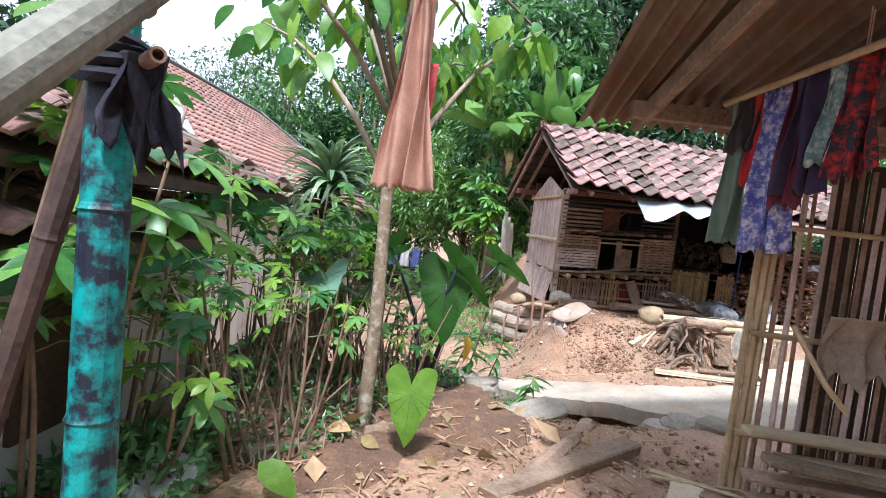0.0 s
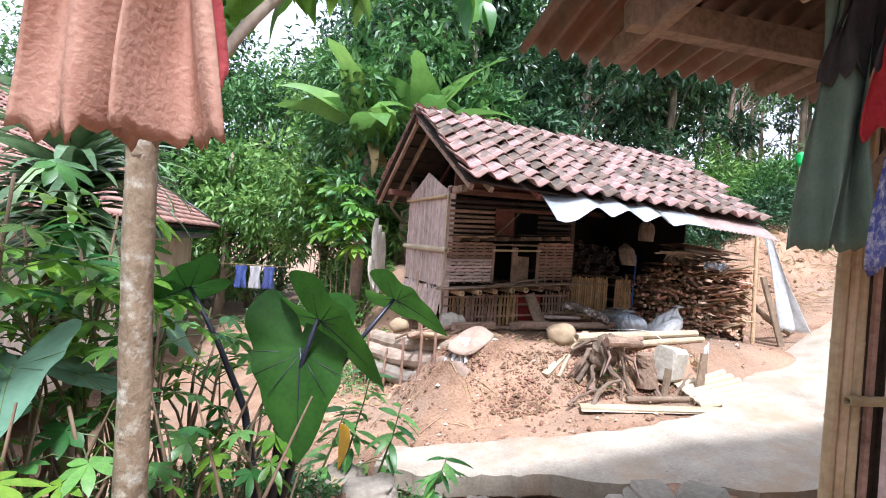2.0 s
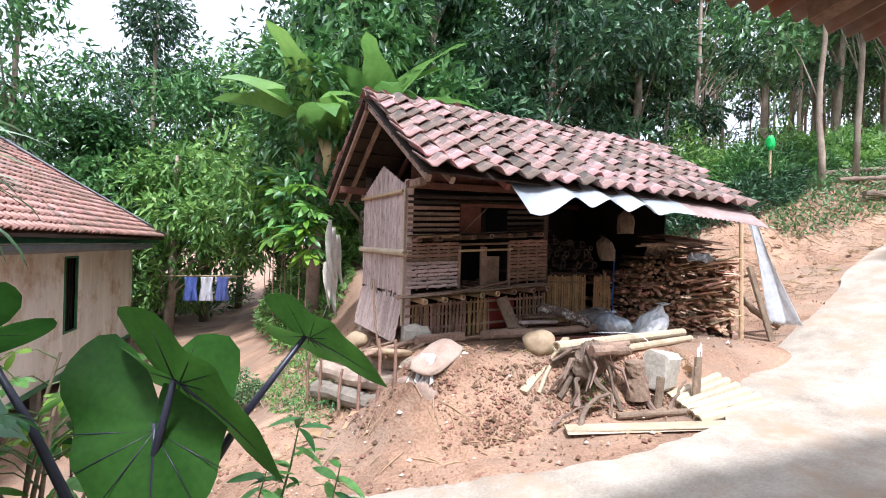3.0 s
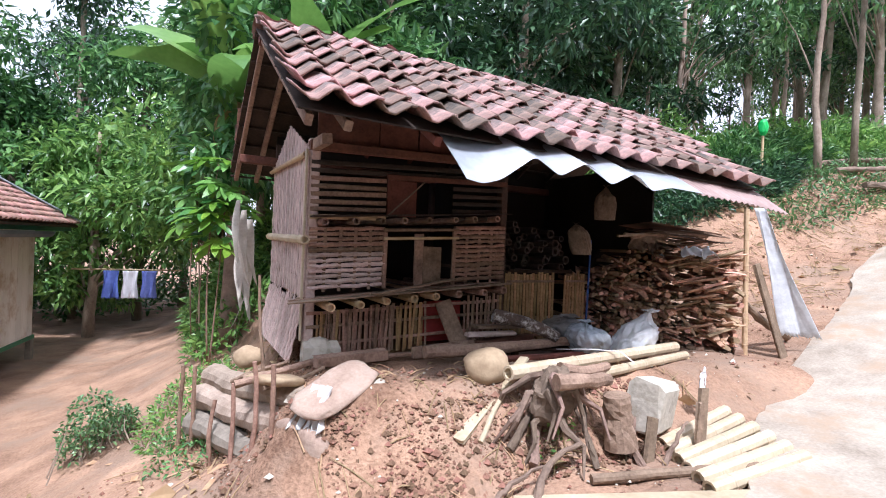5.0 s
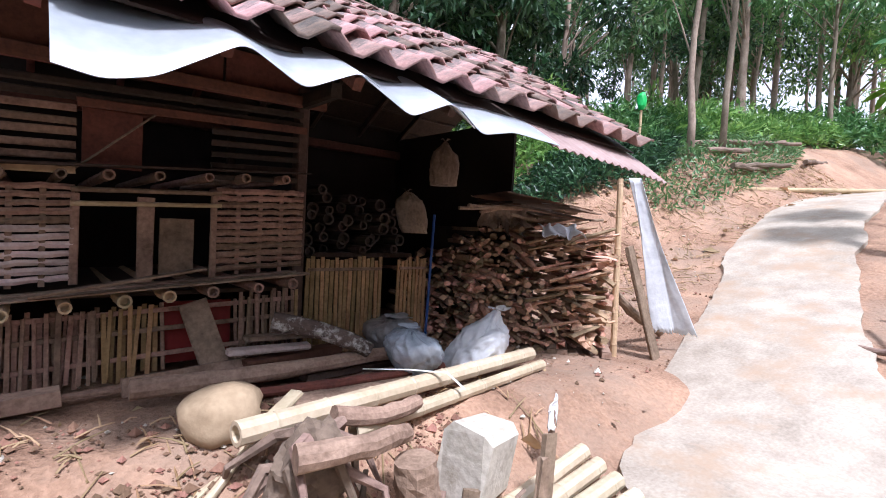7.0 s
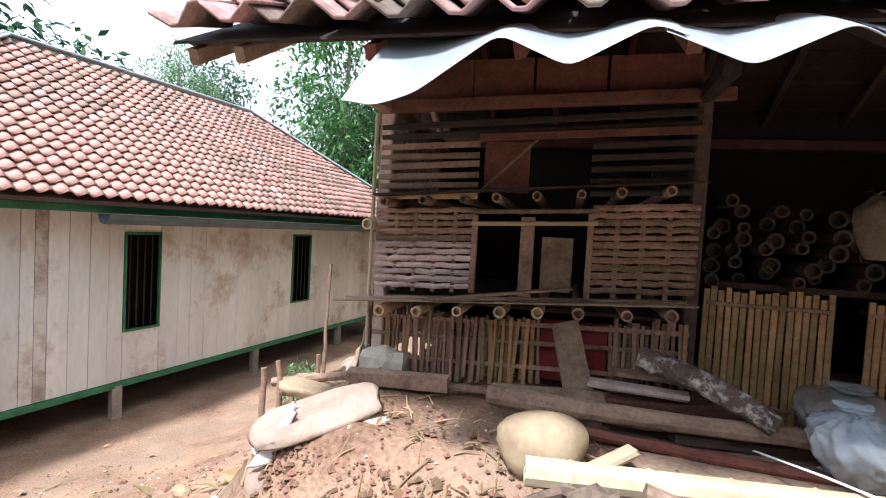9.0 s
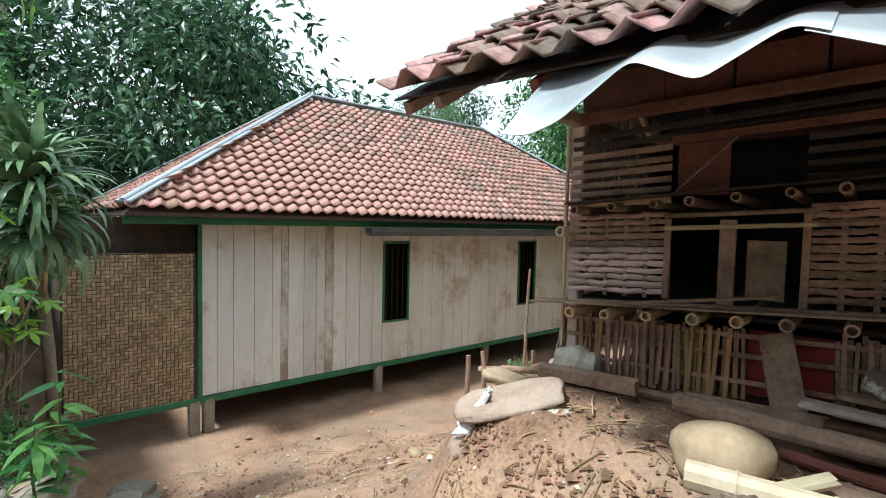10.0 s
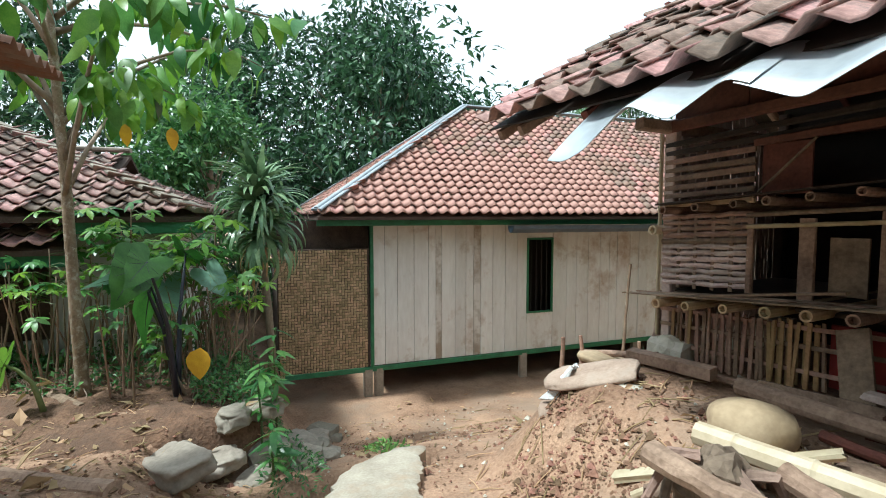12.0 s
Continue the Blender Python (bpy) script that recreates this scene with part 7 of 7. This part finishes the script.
def dracaena(x, y, top, seed):
    rng = np.random.default_rng(seed)
    z0 = on_ground(x, y)
    t = thing("dracaena", "tall plant with a crown of drooping strap leaves", "plant")
    s = Shape()
    tube(s, [(x, y + 0.12, z0 - 0.05), (x + 0.03, y + 0.08, z0 + 0.9), (x, y, 1.5), (x, y, top - 0.45)], [0.05, 0.045, 0.04, 0.03], 8)
    part("trunk", s, BARK, t, "", True)
    kinds = [strap_mesh(i, G_STRAP, 0.13, b) for i, b in enumerate((1.3, 2.0, 2.7, 3.2))]
    for i in range(230):
        f = rng.uniform(0, 1)
        p = (x + rng.normal(0, 0.02), y + rng.normal(0, 0.02), top - 0.45 - 0.75 * f + 0.04)
        a = rng.uniform(0, 6.28)
        up = 1.3 - 1.35 * f + rng.normal(0, 0.25)
        place(kinds[min(3, int(f * 3 + rng.uniform(0, 1.2)))], t, p, (math.cos(a), math.sin(a), up), rng.uniform(0.5, 0.8), rng.normal(0, 0.2))
    dead = strap_mesh(9, G_DRY, 0.1, 2.4)
    for i in range(16):
        a = rng.uniform(0, 6.28)
        place(dead, t, (x, y, top - 1.05 - rng.uniform(0, 0.3)), (math.cos(a), math.sin(a), -0.4), rng.uniform(0.4, 0.6), name="dead_leaf")


dracaena(-1.25, 5.24, 2.55, 5)


def garden_tree():
    """The slim tree in the bed, with broad hanging leaves."""
    rng = np.random.default_rng(18)
    t = thing("garden_tree", "slim pale-barked tree with broad drooping leaves", "tree")
    x, y = -0.38, 3.66
    s = Shape()
    n = 26
    q = np.linspace(0, 1, n)
    line = np.column_stack([x + 0.02 * np.sin(q * 9) + 0.05 * q, y - 0.12 * q, -0.05 + 4.2 * q])
    tube(s, line, np.interp(q, [0, 0.03, 0.1, 1], [0.09, 0.066, 0.054, 0.03]), 14, rough=0.05, rng=rng)
    part("trunk", s, MOTTLED, t, "pale mottled bark", True)
    kinds = [oval_mesh(i, m, w, a) for i, (m, w, a) in enumerate(((G_BRIGHT, 0.46, 0.25), (G_CASSAVA, 0.5, 0.35), (G_BRIGHT, 0.42, 0.5)))]
    tips = ((-1.5, 3.0, 3.35), (-1.1, 4.6, 3.5), (-0.2, 4.9, 3.3), (0.7, 4.3, 3.4), (1.0, 4.9, 3.3), (0.55, 3.5, 3.7), (-1.0, 2.6, 3.55), (-0.3, 2.9, 3.9), (-0.4, 4.5, 2.9), (-1.6, 4.0, 3.1), (0.2, 5.5, 3.5), (-0.7, 3.1, 3.3), (0.1, 4.2, 3.0), (-0.6, 5.3, 3.3))
    for k, e in enumerate(tips):
        b = np.array([x, y - 0.08, 1.75 + 0.9 * rng.random() if k % 3 == 0 else 2.3 + 1.2 * rng.random()])
        e = np.array(e)
        mid = (b + e) / 2 + [0, 0, 0.22]
        s = Shape()
        tube(s, [b, (b + mid) / 2 + [0, 0, 0.05], mid, (mid + e) / 2 + [0, 0, 0.05], e], [0.026, 0.022, 0.017, 0.012, 0.005], 7, rough=0.05, rng=rng)
        part("limb", s, BARK, t, "", True)
        for i in range(26):
            f = rng.uniform(0.3, 1.08)
            p = mid + (e - mid) * ((f - 0.35) / 0.65) + rng.normal(0, 0.07, 3)
            a = rng.uniform(0, 6.28)
            place(kinds[int(rng.integers(0, 3))], t, p, (math.cos(a) * 0.6, math.sin(a) * 0.6, rng.uniform(-1.1, -0.25)), rng.uniform(0.19, 0.33), rng.normal(0, 0.5))
    for p in ((-0.75, 4.0, 2.65), (-0.5, 4.45, 2.6)):
        place(oval_mesh(3, G_YELLOW, 0.5), t, p, (0.2, 0.1, -1), 0.22, 0.3)


garden_tree()
SALMON = material("salmon_checked_cloth", (0.46, 0.22, 0.15), (0.66, 0.40, 0.30), 6, 90, 0.9, 0.35, through_light=0.3)
drape("cloth", "faded salmon cloth hung from a limb of the garden tree", "cloth", SALMON, (-0.17, 2.86, 3.02), (1, -0.25, 0), (0.0, 0.0, -1), 0.36, 1.2, 3, 0.05, 61, 0.72, 0.018, 60, 44)
drape("cloth", "red scrap of cloth hung behind the salmon cloth", "cloth", material("red_cloth", (0.45, 0.05, 0.06), (0.62, 0.12, 0.12), 6, 80, 0.9, 0.3, through_light=0.15), (-0.10, 2.98, 2.6), (1, 0.2, 0), (0.0, 0.0, -1), 0.12, 0.62, 2, 0.03, 63, 0.4, 0.08, 26, 26)
s = Shape()
tube(s, [(-0.36, 3.58, 2.7), (-0.28, 3.3, 3.0), (-0.18, 2.9, 3.04), (-0.08, 2.5, 3.02)], [0.03, 0.024, 0.018, 0.01], 8)
solid("bamboo_pole", s, BARK, "thin bare branch wedged in the garden tree", "branch", smooth=True)


def banana(x, y, seed, height, count=9, size=1.9):
    rng = np.random.default_rng(seed)
    z0 = on_ground(x, y)
    t = thing("banana_plant", "banana plant with large torn leaves behind the hut", "plant", "banana plants")
    s = Shape()
    q = np.linspace(0, 1, 10)[:, None]
    line = np.array([x, y, z0 - 0.1]) + q * [0.1, 0, height] + np.sin(q * 2) * rng.normal(0, 0.08, 3) * [1, 1, 0]
    tube(s, line, np.linspace(0.16, 0.09, 10), 10, rough=0.08, rng=rng)
    part("trunk", s, ROOT, t, "brown sheathed stem", True)
    kinds = [strap_mesh(20 + i, G_BANANA, 0.33, b, 14) for i, b in enumerate((0.7, 1.2, 1.7))]
    for i in range(count):
        a = i * 2.4 + rng.normal(0, 0.3)
        place(kinds[i % 3], t, tuple(line[-1] - [0, 0, 0.25 * (i % 3)]), (math.cos(a), math.sin(a), rng.uniform(0.25, 1.5)), size * rng.uniform(0.75, 1.1), rng.normal(0, 0.35))
    dead = strap_mesh(30, G_DRY, 0.22, 2.5, 10)
    for i in range(5):
        a = rng.uniform(0, 6.28)
        place(dead, t, tuple(line[-1] - [0, 0, 0.4]), (math.cos(a), math.sin(a), -0.2), rng.uniform(0.9, 1.5), name="dead_leaf")


banana(1.0, 13.0, 1, 4.6, 10, 2.5)
banana(2.3, 12.6, 2, 3.7, 8, 2.1)
banana(3.2, 13.6, 3, 3.8, 7, 1.6)
for i, (x, y, h) in enumerate(((0.75, 12.2, 3.3), (0.55, 13.4, 3.8), (0.35, 14.6, 4.2), (0.9, 15.0, 4.4), (0.0, 16.8, 4.6))):
    cassava(x, y, h, 500 + i, 44, 0.36, "tall leafy cassava tree with pale green leaves beside the lane", 0.55)
for i, (x, y, h) in enumerate(((11.2, 7.2, 3.4), (12.2, 7.6, 3.0))):
    cassava(x, y, h, 520 + i, 24, 0.4, "tall pale cassava plant on the slope above the path")

for i in range(9):
    t_ = thing("dead_leaf", "pale dry banana leaf hanging behind the hut's corner", "leaf", "hanging dry leaves")
    place(strap_mesh(40 + i, G_DRY_PALE, 0.16, 0.5, 9), t_, (1.2 + 0.07 * (i % 3), 11.0 + 0.1 * i, 2.1 - 0.12 * i), (0.06 * (i % 4) - 0.1, -0.1, -1), 0.85 + 0.05 * (i % 3), 0.5 * i)

# slope above the path: rail, trunks, logs
culm_thing("bamboo_rail", "long bamboo pole laid across the slope", (13.0, 10.4, 2.72), (17.0, 9.2, 2.98), 0.05, BAMBOO)
log("log", "pale leaning dead trunk above the path", (10.6, 7.0, 1.45), (11.0, 7.2, 3.1), 0.10, BARK, "trunk", seed=71)
for i in range(9):
    rr = np.random.default_rng(600 + i)
    x, y = rr.uniform(13, 18), rr.uniform(10.6, 12)
    z = on_ground(x, y)
    log("log", "weathered fallen branch on the slope", (x - 0.8, y, z + 0.08), (x + 0.9, y + rr.normal(0, 0.4), z + 0.25), 0.06, ROOT, "branch", seed=610 + i, bend=0.1)
for i in range(12):
    rr = np.random.default_rng(640 + i)
    x, y = rr.uniform(7.6, 9.0), rr.uniform(5.6, 6.3)
    z = on_ground(x, y)
    log("stick", "cut branch in a heap beside the path", (x, y - 0.3, z + 0.05 + 0.03 * i), (x + rr.normal(0.3, 0.3), y + 0.35, z + 0.08 + 0.035 * i), 0.03, ROOT, "branch", seed=650 + i)
s = Shape()
boulder(s, (0, 0, 0), (0.11, 0.10, 0.2), 3, 0.2, 2)
ob = solid("plastic_bundle", s, material("green_plastic", (0.01, 0.35, 0.06), (0.02, 0.5, 0.1), 5, 30, 0.5, 0.2), "bright green plastic bundle tied to a tree", "bundle")
ob.matrix_world = pose(11.75, 11.75, 4.5)
culm_thing("bamboo_pole", "thin upright bamboo pole below the green bundle", (11.75, 11.75, 2.6), (11.75, 11.75, 4.4), 0.03, BAMBOO)


# washing far down the lane
for i, (c0, c1) in enumerate((((0.08, 0.12, 0.4), (0.15, 0.22, 0.6)), ((0.6, 0.6, 0.65), (0.75, 0.75, 0.8)), ((0.10, 0.14, 0.45), (0.2, 0.25, 0.6)))):
    drape("garment", "blue and white washing hung far down the lane", "clothing", material("far_washing", c0, c1, 6, 60, 0.9, 0.2), (-2.3 + 0.45 * i, 19.6, 0.55), (1, 0.1, 0), (0, 0, -1), 0.36, 0.75, 2, 0.05, 80 + i)
culm_thing("washing_pole", "bamboo washing pole far down the lane", (-3.2, 19.6, 0.58), (-0.6, 19.7, 0.58), 0.025, BAMBOO)

undergrowth("low_plants", "small bright green weeds at the lane's edge", 0.45, 6.35, 0.35, 0.2, 0.22, 130, LEAF_BRIGHT, 0.07, 0.035, 47)
undergrowth("low_plants", "small green weeds on the mound", 3.55, 7.0, 0.2, 0.15, 0.3, 60, LEAF_BRIGHT, 0.05, 0.03, 48)

# ---------------------------------------------------------------- tiles of both roofs, last
def tile_roofs():
    rng = np.random.default_rng(21)
    proto = tile_mesh("tile", 0.245, 0.34, TILE)
    spots = []
    length = math.hypot(RIDGE_V - EAVE_V, (RIDGE_V - EAVE_V) * 0.592)
    rows = int(length / 0.255)
    wide = U1 - U0
    for r in range(rows + 1):
        for c in range(int(wide / 0.245)):
            a, b = c * 0.245 + 0.12 + rng.normal(0, 0.006), min(r * 0.255, length - 0.25)
            if U0 + a < far_u(EAVE_V + b / 1.162) - 0.08:
                spots.append((a, b))
    m = slope_frame((U0, EAVE_V, roof_z(U0, EAVE_V)), (1, 0, -0.014), (0, 1, 0.592))
    lay_tiles(hut_roof, proto, TILE, TILE_FIELD, m, spots, rng, 0.02, lambda a, b: True)
    spots = []
    length = math.hypot(BACK_V - RIDGE_V, (BACK_V - RIDGE_V) * 0.58)
    for r in range(int(length / 0.255) + 1):
        for c in range(int(wide / 0.245)):
            spots.append((c * 0.245 + 0.12, min(r * 0.255, length - 0.25)))
    m = slope_frame((U1, BACK_V, roof_z(U1, BACK_V)), (-1, 0, 0.014), (0, -1, 0.58))
    lay_tiles(hut_roof, proto, TILE, TILE_FIELD, m, spots, rng, 0.012, lambda a, b: False)
    # house: front slope and the near hip
    small = tile_mesh("tile", 0.20, 0.27, HOUSE_TILE, 0.014, 6)
    run, rise = EX - RX, RZ - EZ
    length = math.hypot(run, rise)
    m = slope_frame((EX, EY0, EZ), (0, 1, 0), (-run, 0, rise))
    spots = []
    for r in range(int(length / 0.21)):
        b = r * 0.21
        k = b / length
        a0, a1 = k * (RY0 - EY0), (EY1 - EY0) - k * (EY1 - RY1)
        for c in range(int((EY1 - EY0) / 0.2)):
            a = c * 0.2 + 0.1
            if a0 < a < a1:
                spots.append((a, b))
    lay_tiles(house_roof, small, HOUSE_TILE, HOUSE_TILE, m, spots, rng, 0.007, lambda a, b: 0.6 < a < 6.5 and b < 2.1)
    run2 = RY0 - EY0
    length2 = math.hypot(run2, rise)
    m = slope_frame((BACK, EY0, EZ), (1, 0, 0), (0, run2, rise))
    spots = []
    for r in range(int(length2 / 0.21)):
        b = r * 0.21
        k = b / length2
        for c in range(int((EX - BACK) / 0.2)):
            a = c * 0.2 + 0.1
            if k * (RX - BACK) < a < (EX - BACK) - k * (EX - RX):
                spots.append((a, b))
    lay_tiles(house_roof, small, HOUSE_TILE, HOUSE_TILE, m, spots, rng, 0.007, lambda a, b: False)


tile_roofs()
